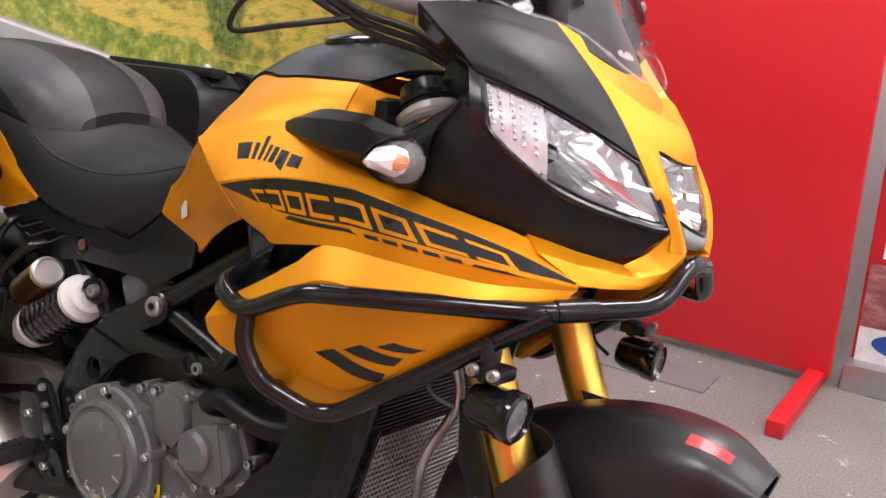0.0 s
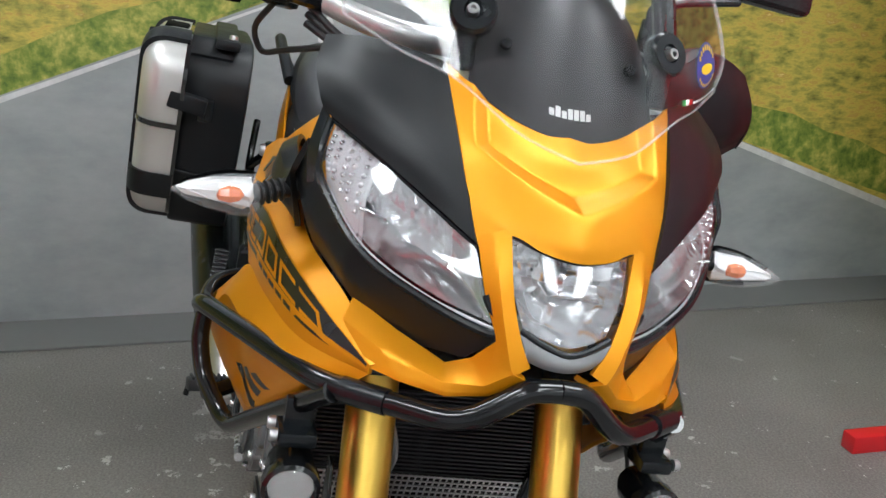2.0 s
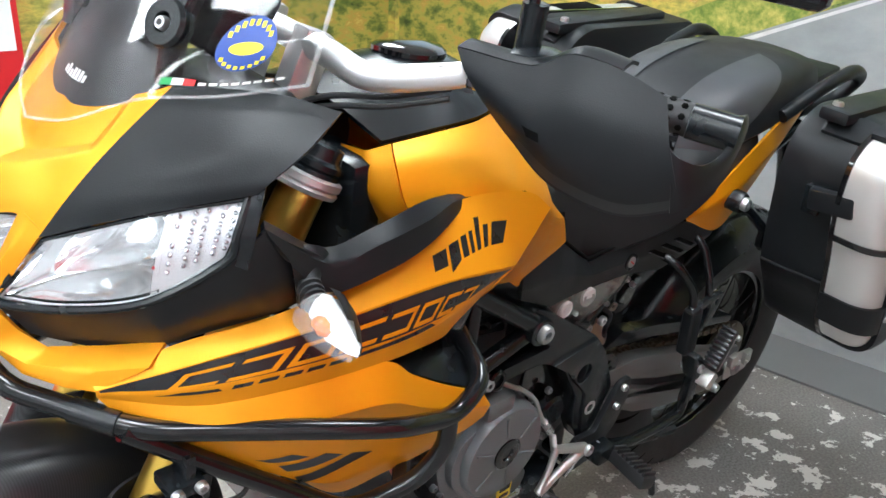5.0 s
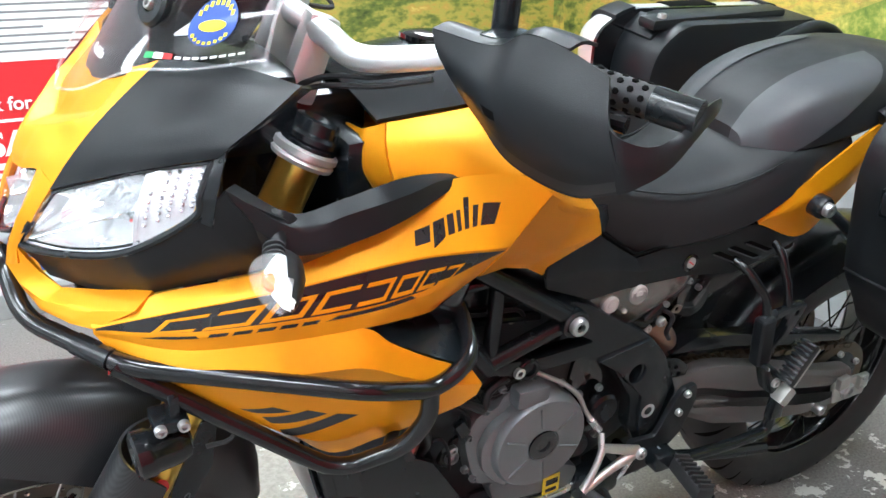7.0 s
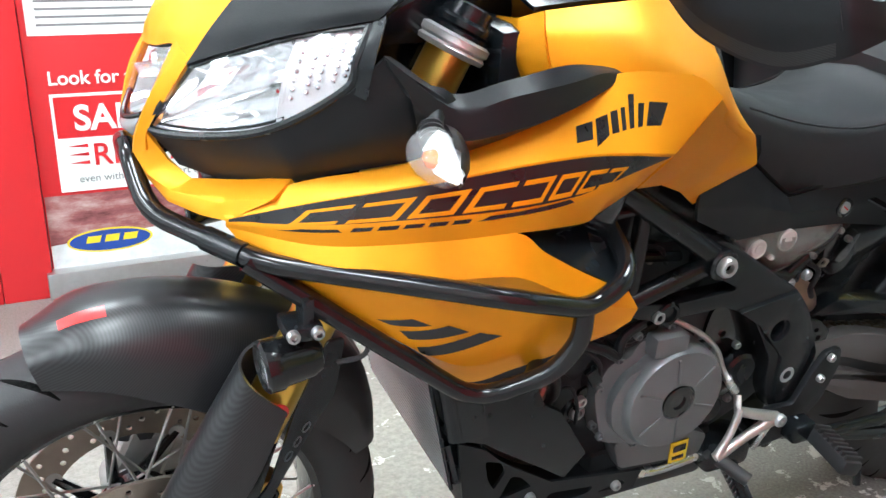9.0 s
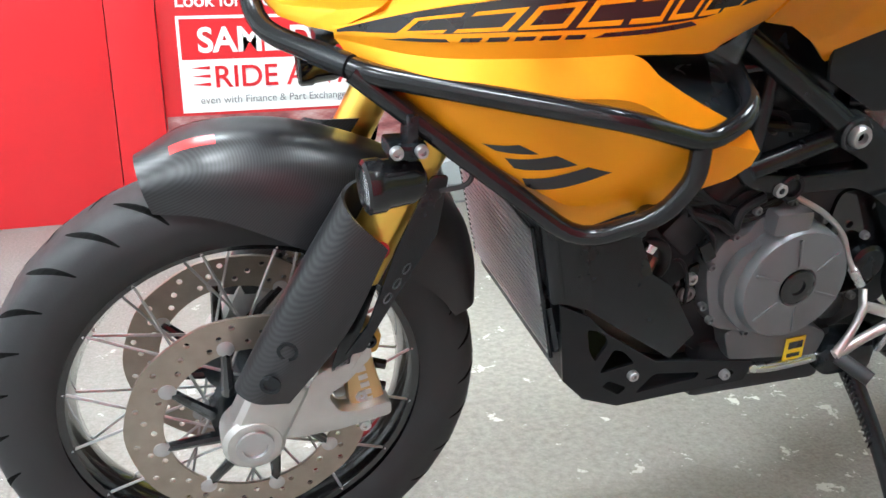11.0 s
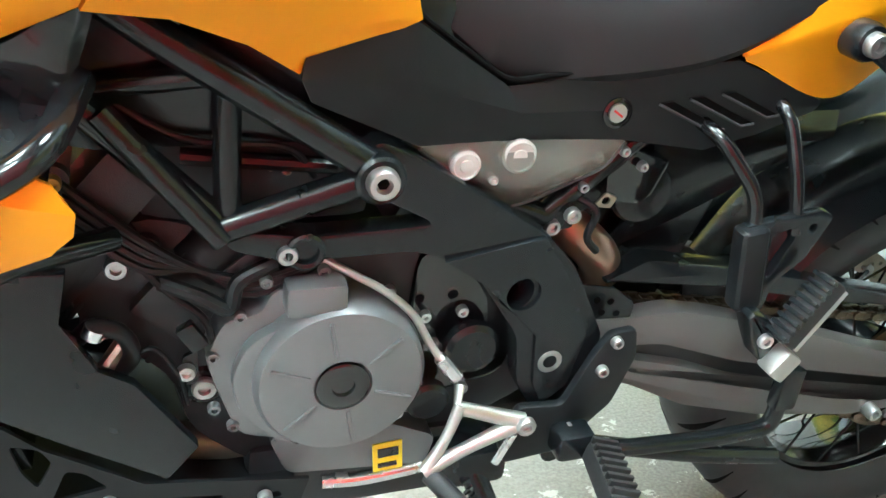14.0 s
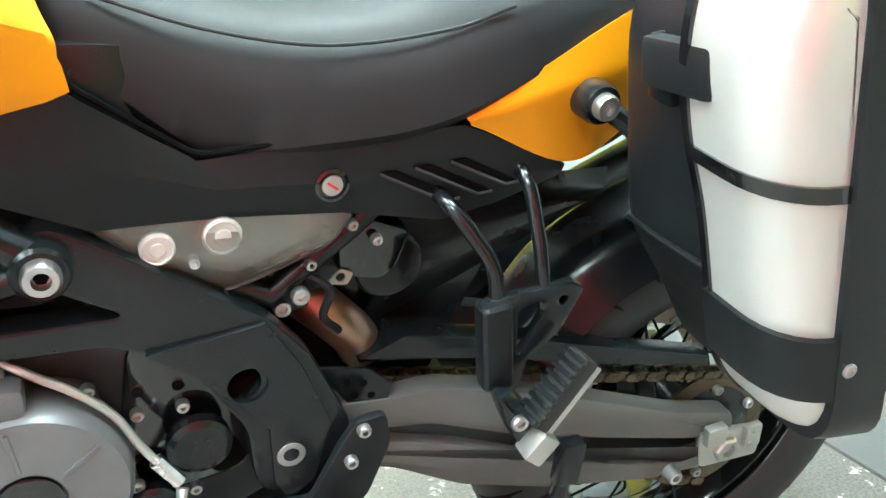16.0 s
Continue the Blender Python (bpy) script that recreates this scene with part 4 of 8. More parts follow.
# ---- nose ----
MIRRORED = lambda row: [(x, -y, z) for x, y, z in row[::-1]][:-1] + list(row)
top_rows = [
    MIRRORED([(0.658, 0, 1.108), (0.647, 0.05, 1.115), (0.626, 0.095, 1.128), (0.602, 0.121, 1.142)]),
    MIRRORED([(0.683, 0, 1.084), (0.676, 0.045, 1.088), (0.657, 0.085, 1.096), (0.640, 0.116, 1.099)]),
    MIRRORED([(0.699, 0, 1.060), (0.697, 0.04, 1.064), (0.684, 0.078, 1.072), (0.668, 0.11, 1.067)]),
    MIRRORED([(0.727, 0, 1.042), (0.717, 0.035, 1.048), (0.700, 0.072, 1.050), (0.692, 0.1, 1.040)]),
    MIRRORED([(0.741, 0, 1.018), (0.733, 0.035, 1.022), (0.716, 0.07, 1.028), (0.708, 0.093, 1.014)]),
    MIRRORED([(0.744, 0, 1.002), (0.740, 0.032, 1.005), (0.727, 0.062, 1.013), (0.720, 0.088, 0.998)]),
]
skin = patch(top_rows, 0.005, 91, 71)
for v in skin.verts:
    # a shallow V-shaped panel set into the top of the nose
    d = min(v.co.z - (1.043 + 0.26 * abs(v.co.y) + 1.3 * v.co.y**2), 0.097 - abs(v.co.y) - 0.1 * max(1.09 - v.co.z, 0))
    v.co += Vector((-0.008, 0, -0.007)) * min(max(d / 0.016, 0), 1)
    v.co.x += 0.0022 * max(1 - abs(v.co.y) / 0.03, 0)
nose = part("nose_fairing", skin, YELLOW, bike, "amber painted nose fairing with V-shaped crease")
for s in (1, -1):
    rows = [
        [(0.7235, 0.062, 1.0185), (0.748, 0.056, 0.965), (0.763, 0.044, 0.928), (0.768, 0.031, 0.905)],
        [(0.7215, 0.075, 1.013), (0.752, 0.068, 0.965), (0.767, 0.056, 0.922), (0.771, 0.046, 0.897)],
        [(0.7155, 0.0885, 1.005), (0.742, 0.077, 0.960), (0.758, 0.064, 0.927), (0.760, 0.064, 0.905)],
    ]
    part("lamp_surround", patch(rows, 0.006, 25, 11, side=s, hard="v"), YELLOW, bike)
    chin = [
        [(0.760, 0.062, 0.926), (0.742, 0.076, 0.898), (0.722, 0.094, 0.880), (0.680, 0.134, 0.890), (0.637, 0.174, 0.904)],
        [(0.772, 0.046, 0.900), (0.762, 0.066, 0.880), (0.744, 0.098, 0.870), (0.702, 0.148, 0.876), (0.660, 0.184, 0.888)],
        [(0.768, 0.032, 0.894), (0.760, 0.060, 0.872), (0.748, 0.096, 0.862), (0.722, 0.134, 0.860), (0.700, 0.158, 0.860)],
        [(0.742, 0.030, 0.890), (0.735, 0.055, 0.872), (0.722, 0.09, 0.862), (0.705, 0.12, 0.857), (0.690, 0.145, 0.855)],
    ]
    part("chin_panel", patch(chin, 0.005, 41, 19, side=s, hard="uv"), YELLOW, bike)

# Centre lamp.
lens_rows = [
    MIRRORED([(0.742, 0, 1.000), (0.738, 0.03, 1.004), (0.724, 0.063, 1.013)]),
    MIRRORED([(0.765, 0, 0.962), (0.760, 0.03, 0.964), (0.746, 0.056, 0.970)]),
    MIRRORED([(0.773, 0, 0.926), (0.769, 0.022, 0.930), (0.761, 0.043, 0.938)]),
]
lamp = part("centre_headlight", patch(lens_rows, 0.003, 24, 16), LENS, bike, "clear centre headlight lens")


def hollow(net, u0, u1, v0, v1, deep, nu, nv, side=1, facet=0.0, seed=1, power=0.8, into=(-1, 0, 0)):
    """A dished reflector behind part of a lens: its rim lies on the lens net, its middle is pushed inwards."""
    g = sheet(net, 60, 40)
    rnd = random.Random(seed)
    bm, rows = bmesh.new(), []
    for b in np.linspace(0, 1, nv):
        row = []
        for a in np.linspace(0, 1, nu):
            u, v = (u0 + (u1 - u0) * a) * 59, (v0 + (v1 - v0) * b) * 39
            i, j = min(int(v), 38), min(int(u), 58)
            p = (g[i, j] * (1 - u + j) + g[i, j + 1] * (u - j)) * (1 - v + i) + (g[i + 1, j] * (1 - u + j) + g[i + 1, j + 1] * (u - j)) * (v - i)
            dish = max(1 - (2 * a - 1) ** 2, 0) * max(1 - (2 * b - 1) ** 2, 0)
            d = 0.005 + deep * dish ** power + facet * rnd.uniform(-1, 1) * min(dish * 4, 1) * max(0.0, 1 - 1.6 * b)
            p = p + np.array(into) * d
            row.append(bm.verts.new((p[0], p[1] * side, p[2])))
        rows.append(row)
    for x, y in zip(rows, rows[1:]):
        for j in range(nu - 1):
            bm.faces.new((x[j], x[j + 1], y[j + 1], y[j]))
    return bm


part("reflector", hollow(lens_rows, 0.02, 0.98, 0.02, 0.98, 0.045, 15, 14, facet=0.010, seed=4, power=0.6), MIRROR, lamp, "chrome faceted reflector", sharp=22)
part("bulb_shield", lathe([(0.012, -0.01), (0.0135, 0.004), (0.0135, 0.016), (0.009, 0.021), (0.001, 0.022)], (0.722, 0, 0.978), (1, 0, 0.1), 24), CHROME, lamp)
part("lamp_shelf", box((0.742, 0, 0.972), (0.03, 0.052, 0.002), 0.0005, pose(0, 0, 0, 0, 6, 0)), CHROME, lamp)
part("lamp_trim", tube([(0.761, -0.044, 0.937), (0.770, -0.022, 0.928), (0.775, 0, 0.923), (0.770, 0.022, 0.928), (0.761, 0.044, 0.937)], 0.0034, 10), SATIN, lamp)
lip = [
    MIRRORED([(0.776, 0, 0.921), (0.772, 0.022, 0.925), (0.763, 0.045, 0.934)]),
    MIRRORED([(0.778, 0, 0.913), (0.774, 0.020, 0.915), (0.767, 0.038, 0.921)]),
    MIRRORED([(0.772, 0, 0.906), (0.769, 0.018, 0.907), (0.764, 0.032, 0.910)]),
]
part("lamp_lip", patch(lip, 0.003, 22, 8), LIP, lamp, "grey clear lip under the lens")
part("lamp_rim", tube(MIRRORED([(0.743, 0, 1.001), (0.739, 0.03, 1.005), (0.725, 0.064, 1.014)]), 0.0022, 8), SATIN, lamp)

# Side headlights, cheeks and upper panels.
for s in (1, -1):
    lens = [
        [(0.579, 0.219, 1.066), (0.636, 0.176, 1.046), (0.684, 0.13, 1.020), (0.719, 0.090, 0.997)],
        [(0.594, 0.226, 1.036), (0.655, 0.187, 1.005), (0.708, 0.133, 0.976), (0.743, 0.078, 0.960)],
        [(0.602, 0.221, 1.008), (0.660, 0.184, 0.962), (0.712, 0.126, 0.938), (0.756, 0.064, 0.928)],
    ]
    lamp = part("headlight", patch(lens, 0.003, 28, 14, side=s), LENS, bike, "large clear slanted headlight lens")
    part("reflector", hollow(lens, 0.32, 0.985, 0.03, 0.895, 0.055, 26, 20, s, power=0.62, into=(-0.9, -0.35, 0.0)), MIRROR, lamp, "smooth chrome reflector bowl", sharp=60)
    part("reflector_fluting", hollow(lens, 0.34, 0.82, 0.035, 0.46, 0.040, 17, 5, s, 0.009, 3, 0.6, (-0.9, -0.35, 0.0)), HOUSING, lamp, flat=True)
    axis = Vector((0.86, 0.42 * s, -0.06)).normalized()
    seat_at = Vector((0.626, 0.146 * s, 0.996))
    part("bulb_socket", lathe([(0.015, -0.01), (0.016, 0.008), (0.012, 0.014), (0.006, 0.015)], tuple(seat_at), tuple(axis), 20), SATIN, lamp)
    part("bulb", lathe([(0.0055, 0.012), (0.006, 0.028), (0.0045, 0.036), (0.001, 0.038)], tuple(seat_at), tuple(axis), 14), CHROME, lamp)
    part("bulb_strut", tube([seat_at + axis * 0.034, seat_at + axis * 0.03 + Vector((0.004, 0.03 * s, 0.006))], 0.0018, 8), CHROME, lamp)
    part("lamp_shelf", hollow(lens, 0.30, 0.985, 0.895, 0.945, 0.004, 20, 5, s, into=(-0.7, -0.6, 0.0)), SATIN, lamp, "black strip inside the lens")
    part("lamp_lip", hollow(lens, 0.02, 0.985, 0.945, 0.995, -0.003, 24, 5, s, into=(-0.6, -0.7, 0.0)), FACET, lamp, "pale clear lower lip")
    part("led_panel", hollow(lens, 0.015, 0.33, 0.02, 0.945, 0.003, 12, 12, s, into=(-0.5, -0.8, 0.0)), FACET, lamp, "pale side-light panel with small bulbs", sharp=60)
    dots = bmesh.new()
    g = sheet(lens, 60, 40)
    for i in range(7):
        for k in range(5):
            q = g[4 + 4 * i, 2 + int(3.6 * k)]
            dots = lathe([(0.0030, -0.004), (0.0027, 0.0012), (0.0016, 0.0026), (0.0004, 0.0030)], (q[0] - 0.003, (q[1] - 0.005) * s, q[2]), (0.55, 0.8 * s, 0), 8, dots)
    part("lamp_texture", dots, CHROME, lamp)
    rim = [lens[0][0], lens[0][1], lens[0][2], lens[0][3], lens[1][3], lens[2][3], lens[2][2], lens[2][1], lens[2][0], lens[1][0], lens[0][0]]
    part("lamp_trim", tube(rim[4:], 0.0045, 8, side=s), SATIN, lamp)
    part("lamp_seal", tube(rim[:4], 0.0022, 8, side=s), SATIN, lamp)
    part("lamp_bezel", patch([[(0.602, 0.221, 1.008), (0.594, 0.227, 1.036), (0.577, 0.221, 1.068)], [(0.585, 0.231, 1.0), (0.580, 0.235, 1.035), (0.566, 0.226, 1.078)]], 0.004, 12, 5, side=s), SATIN, lamp)
    cheek = [
        [(0.757, 0.062, 0.926), (0.712, 0.126, 0.936), (0.660, 0.185, 0.960), (0.600, 0.224, 1.006), (0.572, 0.236, 1.040)],
        [(0.742, 0.070, 0.908), (0.700, 0.118, 0.905), (0.645, 0.186, 0.930), (0.565, 0.226, 0.968), (0.510, 0.237, 1.0)],
        [(0.732, 0.080, 0.893), (0.692, 0.115, 0.886), (0.637, 0.173, 0.903), (0.530, 0.207, 0.926), (0.430, 0.217, 0.956)],
    ]
    part("headlight_cheek", patch(cheek, 0.004, 29, 15, side=s, hard="u"), BLACK, bike, "matt black cheek panel under the headlight")
    spear = [
        [(0.555, 0.205, 1.030), (0.50, 0.226, 0.998), (0.44, 0.230, 1.008), (0.37, 0.220, 1.017), (0.32, 0.208, 1.011), (0.284, 0.203, 1.003)],
        [(0.574, 0.236, 1.040), (0.50, 0.241, 0.988), (0.44, 0.246, 0.998), (0.37, 0.237, 1.005), (0.32, 0.219, 1.007), (0.284, 0.206, 1.001)],
        [(0.545, 0.244, 1.000), (0.50, 0.248, 0.962), (0.43, 0.250, 0.969), (0.378, 0.245, 0.980), (0.33, 0.229, 0.990), (0.284, 0.207, 0.999)],
        [(0.520, 0.225, 0.935), (0.49, 0.222, 0.935), (0.43, 0.222, 0.950), (0.375, 0.220, 0.968), (0.33, 0.214, 0.984), (0.284, 0.204, 0.997)],
    ]
    part("spear_panel", patch(spear, 0.006, 29, 19, side=s, hard="v"), BLACK, bike, "matt black pointed intake panel")
    upper = [
        [(0.720, 0.090, 1.000), (0.694, 0.102, 1.042), (0.660, 0.112, 1.085), (0.602, 0.122, 1.143)],
        [(0.684, 0.132, 1.024), (0.664, 0.142, 1.055), (0.632, 0.150, 1.090), (0.572, 0.152, 1.147)],
        [(0.636, 0.180, 1.050), (0.620, 0.186, 1.072), (0.588, 0.194, 1.103), (0.528, 0.190, 1.147)],
        [(0.574, 0.224, 1.072), (0.560, 0.232, 1.088), (0.528, 0.236, 1.112), (0.488, 0.226, 1.138)],
    ]
    part("upper_panel", patch(upper, 0.005, 26, 20, side=s), BLACK, bike, "matt black upper fairing panel")
    tuck = [[(0.574, 0.222, 1.072), (0.53, 0.232, 1.11), (0.488, 0.224, 1.138)], [(0.56, 0.18, 1.06), (0.51, 0.185, 1.09), (0.46, 0.18, 1.12)]]
    part("panel_return", patch(tuck, 0.004, 12, 6, side=s), SATIN, bike)

    # indicators
    stalk = part("indicator", tube([(0.515, 0.222, 0.985), (0.525, 0.247, 0.976), (0.534, 0.28, 0.967)], [0.026, 0.0105, 0.010], 16, side=s), BLACK, bike, "indicator on a black rubber stalk")
    prof = [(0.02, 0.0), (0.025, 0.006), (0.024, 0.03), (0.019, 0.055), (0.011, 0.08), (0.002, 0.097)]
    lens_bm = lathe(prof, (0, 0, 0), (0, s, 0), 20)
    bmesh.ops.scale(lens_bm, vec=(1.0, 0.88, 0.9), verts=lens_bm.verts)
    bmesh.ops.transform(lens_bm, matrix=Matrix.Translation((0.538, 0.277 * s, 0.966)) @ pose(0, 0, 0, 0, 0, -14 * s), verts=lens_bm.verts)
    part("indicator_lens", lens_bm, PRISM, stalk, "clear tapered indicator lens")
    core = lathe([(0.018, 0.004), (0.02, 0.01), (0.016, 0.045), (0.006, 0.08), (0.001, 0.088)], (0, 0, 0), (0, s, 0), 14)
    bmesh.ops.scale(core, vec=(0.86, 0.90, 0.86), verts=core.verts)
    bmesh.ops.transform(core, matrix=Matrix.Translation((0.527, 0.277 * s, 0.966)) @ pose(0, 0, 0, 0, 0, -14 * s), verts=core.verts)
    rnd = random.Random(9)
    for v in core.verts:
        v.co += Vector((rnd.uniform(-1, 1), rnd.uniform(-1, 1), rnd.uniform(-1, 1))) * 0.0028
    part("indicator_reflector", core, CRYSTAL, stalk, flat=True)
    part("indicator_bulb", lathe([(0.001, -0.014), (0.007, -0.010), (0.0095, 0), (0.007, 0.010), (0.001, 0.015)], (0.548, 0.303 * s, 0.966), (0, 1, 0.1), 7), AMBER, stalk, flat=True)
    for k in range(4):
        part("stalk_rib", lathe([(0.0095, -0.0022), (0.0128, -0.001), (0.0128, 0.001), (0.0095, 0.0022)], (0.5275 + 0.0022 * k, (0.251 + 0.0068 * k) * s, 0.9745 - 0.0018 * k), (0.27, 0.93 * s, -0.25), 16), RUBBER, stalk)
    shell = lathe([(0.0245, -0.002), (0.0265, 0.004), (0.0255, 0.03), (0.0205, 0.055), (0.0125, 0.08), (0.003, 0.098)], (0, 0, 0), (0, s, 0), 20)
    bmesh.ops.scale(shell, vec=(1.05, 0.91, 0.94), verts=shell.verts)
    bmesh.ops.transform(shell, matrix=Matrix.Translation((0.534, 0.277 * s, 0.966)) @ pose(0, 0, 0, 0, 0, -14 * s), verts=shell.verts)
    keep = [f for f in shell.faces if (f.calc_center_median().x > 0.524 + 0.25 * (abs(f.calc_center_median().y) - 0.266) - 0.003)]
    bmesh.ops.delete(shell, geom=keep, context="FACES")
    part("indicator_shell", shell, BLACK, stalk)

# ---- side fairings with their graphics ----
SIDE = [
    [(0.703, 0.153, 0.863), (0.637, 0.178, 0.900), (0.534, 0.209, 0.922), (0.433, 0.220, 0.951), (0.341, 0.217, 0.983), (0.289, 0.211, 1.004), (0.200, 0.224, 1.000), (0.168, 0.240, 0.979)],
    [(0.702, 0.158, 0.861), (0.624, 0.202, 0.890), (0.522, 0.234, 0.911), (0.429, 0.250, 0.927), (0.355, 0.257, 0.934), (0.301, 0.260, 0.933), (0.259, 0.260, 0.929), (0.235, 0.257, 0.926)],
    [(0.702, 0.158, 0.857), (0.624, 0.212, 0.864), (0.522, 0.244, 0.872), (0.427, 0.258, 0.877), (0.365, 0.262, 0.884), (0.324, 0.260, 0.892), (0.279, 0.254, 0.902), (0.247, 0.250, 0.912)],
    [(0.701, 0.157, 0.853), (0.622, 0.213, 0.847), (0.523, 0.243, 0.851), (0.429, 0.258, 0.856), (0.379, 0.256, 0.855), (0.335, 0.251, 0.854), (0.316, 0.248, 0.863), (0.263, 0.238, 0.883)],
]
LOWER = [
    [(0.701, 0.157, 0.853), (0.622, 0.213, 0.847), (0.523, 0.243, 0.851), (0.429, 0.258, 0.856), (0.393, 0.270, 0.833), (0.345, 0.280, 0.806), (0.289, 0.288, 0.779)],
    [(0.693, 0.164, 0.843), (0.619, 0.228, 0.828), (0.518, 0.262, 0.818), (0.435, 0.280, 0.817), (0.384, 0.286, 0.795), (0.325, 0.291, 0.770), (0.275, 0.292, 0.757)],
    [(0.660, 0.180, 0.814), (0.600, 0.220, 0.790), (0.520, 0.245, 0.777), (0.435, 0.259, 0.767), (0.385, 0.272, 0.754), (0.335, 0.283, 0.744), (0.278, 0.288, 0.740)],
    [(0.634, 0.192, 0.796), (0.578, 0.214, 0.756), (0.510, 0.235, 0.712), (0.455, 0.238, 0.684), (0.400, 0.255, 0.700), (0.345, 0.272, 0.715), (0.290, 0.283, 0.728)],
    [(0.622, 0.190, 0.790), (0.558, 0.205, 0.738), (0.500, 0.213, 0.694), (0.445, 0.222, 0.650), (0.395, 0.244, 0.672), (0.345, 0.264, 0.698), (0.295, 0.280, 0.722)],
]
for s in (1, -1):
    side_panel = part("side_fairing", patch(SIDE, 0.005, 64, 31, side=s, hard="v"), YELLOW, bike, "amber painted side fairing with black graphics", sharp=18)
    film = dict(side=s, nu=120, nv=61, hard="v")
    knots = [(0.005, 0.345, 0.50), (0.06, 0.345, 0.58), (0.15, 0.345, 0.61), (0.30, 0.345, 0.62), (0.45, 0.345, 0.625), (0.60, 0.345, 0.62), (0.74, 0.35, 0.58), (0.86, 0.36, 0.50), (0.975, 0.375, 0.42)]
    strip = [[(a[0], a[1]), (b[0], b[1]), (b[0], b[2]), (a[0], a[2])] for a, b in zip(knots, knots[1:])]
    part("graphic_band", lay(SIDE, strip, 0.0032, n=10, **film), FILM_BLACK, side_panel, "tapering black graphic band")
    for k in range(8):
        u, w = 0.10 + 0.079 * k, 0.066
        v, h = 0.605, 0.185 - 0.004 * k
        t, e = 0.034, 0.011
        strokes = [[(u, v), (u + w, v), (u + w + 0.006, v - t), (u + 0.006, v - t)], [(u + 0.024, v - h + t), (u + w + 0.024, v - h + t), (u + w + 0.030, v - h), (u + 0.030, v - h)]]
        if k % 3 != 1:
            strokes.append([(u, v), (u + e, v), (u + e + 0.030, v - h), (u + 0.030, v - h)])
        if k % 3:
            strokes.append([(u + w - e, v), (u + w, v), (u + w + 0.030, v - h), (u + w - e + 0.030, v - h)])
        part("model_mark", lay(SIDE, strokes, 0.0040, n=6, **film), YELLOW, side_panel)
    for k in range(5):
        a = 0.185 + 0.034 * k
        part("small_mark", lay(SIDE, [[(a, 0.70), (a + 0.026, 0.70), (a + 0.031, 0.655), (a + 0.005, 0.655)]], 0.0034, n=4, **film), FILM_BLACK, side_panel)
    for q in ([(0.08, 0.69), (0.175, 0.70), (0.17, 0.66), (0.12, 0.655)], [(0.36, 0.69), (0.58, 0.66), (0.56, 0.63), (0.38, 0.65)]):
        part("speed_mark", lay(SIDE, [q], 0.0034, n=8, **film), FILM_BLACK, side_panel)
    part("panel_gap", tube([SIDE[0][k] for k in range(5, 8)], 0.0014, 6, n=0, side=s), SATIN, side_panel)
    u0 = 0.556
    for k, w in enumerate((0.043, 0.043, 0.026, 0.014, 0.014, 0.014, 0.043)):
        v0, x = 0.262 - 0.006 * k, 0.10
        q = [(u0, v0 + (0.045 if k == 1 else 0)), (u0 + w, v0 - 0.004), (u0 + w, v0 - (0.145 if k == 4 else x)), (u0, v0 - (0.145 if k == 4 else x))]
        part("maker_mark", lay(SIDE, [q], 0.0030, n=4, **film), FILM_BLACK, side_panel)
        u0 += w + 0.0105
    low = part("lower_fairing", patch(LOWER, 0.005, 56, 33, side=s, hard="v"), YELLOW, bike, "amber painted lower fairing with black slashes", sharp=14)
    for q in ([(0.225, 0.635), (0.31, 0.57), (0.355, 0.59), (0.255, 0.645)], [(0.275, 0.665), (0.395, 0.58), (0.45, 0.60), (0.295, 0.70)], [(0.315, 0.73), (0.48, 0.60), (0.557, 0.61), (0.33, 0.765)]):
        part("slash_mark", lay(LOWER, [q], 0.0032, s, 12, 120, 61, hard="v"), FILM_BLACK, low)
    vent = [
        [(0.430, 0.254, 0.854), (0.380, 0.252, 0.853), (0.335, 0.247, 0.852), (0.263, 0.234, 0.881)],
        [(0.412, 0.250, 0.843), (0.360, 0.226, 0.830), (0.318, 0.212, 0.822), (0.280, 0.210, 0.818)],
        [(0.394, 0.264, 0.831), (0.345, 0.272, 0.804), (0.312, 0.276, 0.788), (0.290, 0.282, 0.778)],
    ]
    duct = part("side_vent", patch(vent, 0.004, 20, 17, side=s, hard="v"), SATIN, bike, "satin black side vent duct")
    fin = [
        [(0.338, 0.250, 0.853), (0.305, 0.244, 0.862), (0.274, 0.234, 0.882), (0.246, 0.216, 0.908)],
        [(0.322, 0.240, 0.836), (0.298, 0.240, 0.842), (0.276, 0.234, 0.858), (0.254, 0.218, 0.878)],
        [(0.300, 0.222, 0.806), (0.290, 0.228, 0.812), (0.281, 0.228, 0.822), (0.268, 0.220, 0.838)],
    ]
    part("vent_fin", patch(fin, 0.004, 20, 14, side=s), FIN, duct, "glossy curved black fin")
    inner = [[(0.60, 0.14, 0.83), (0.45, 0.17, 0.86), (0.30, 0.16, 0.90)], [(0.58, 0.15, 0.76), (0.45, 0.19, 0.70), (0.32, 0.2, 0.76)]]
    part("inner_panel", patch(inner, 0.004, 14, 8, side=s), SATIN, bike)

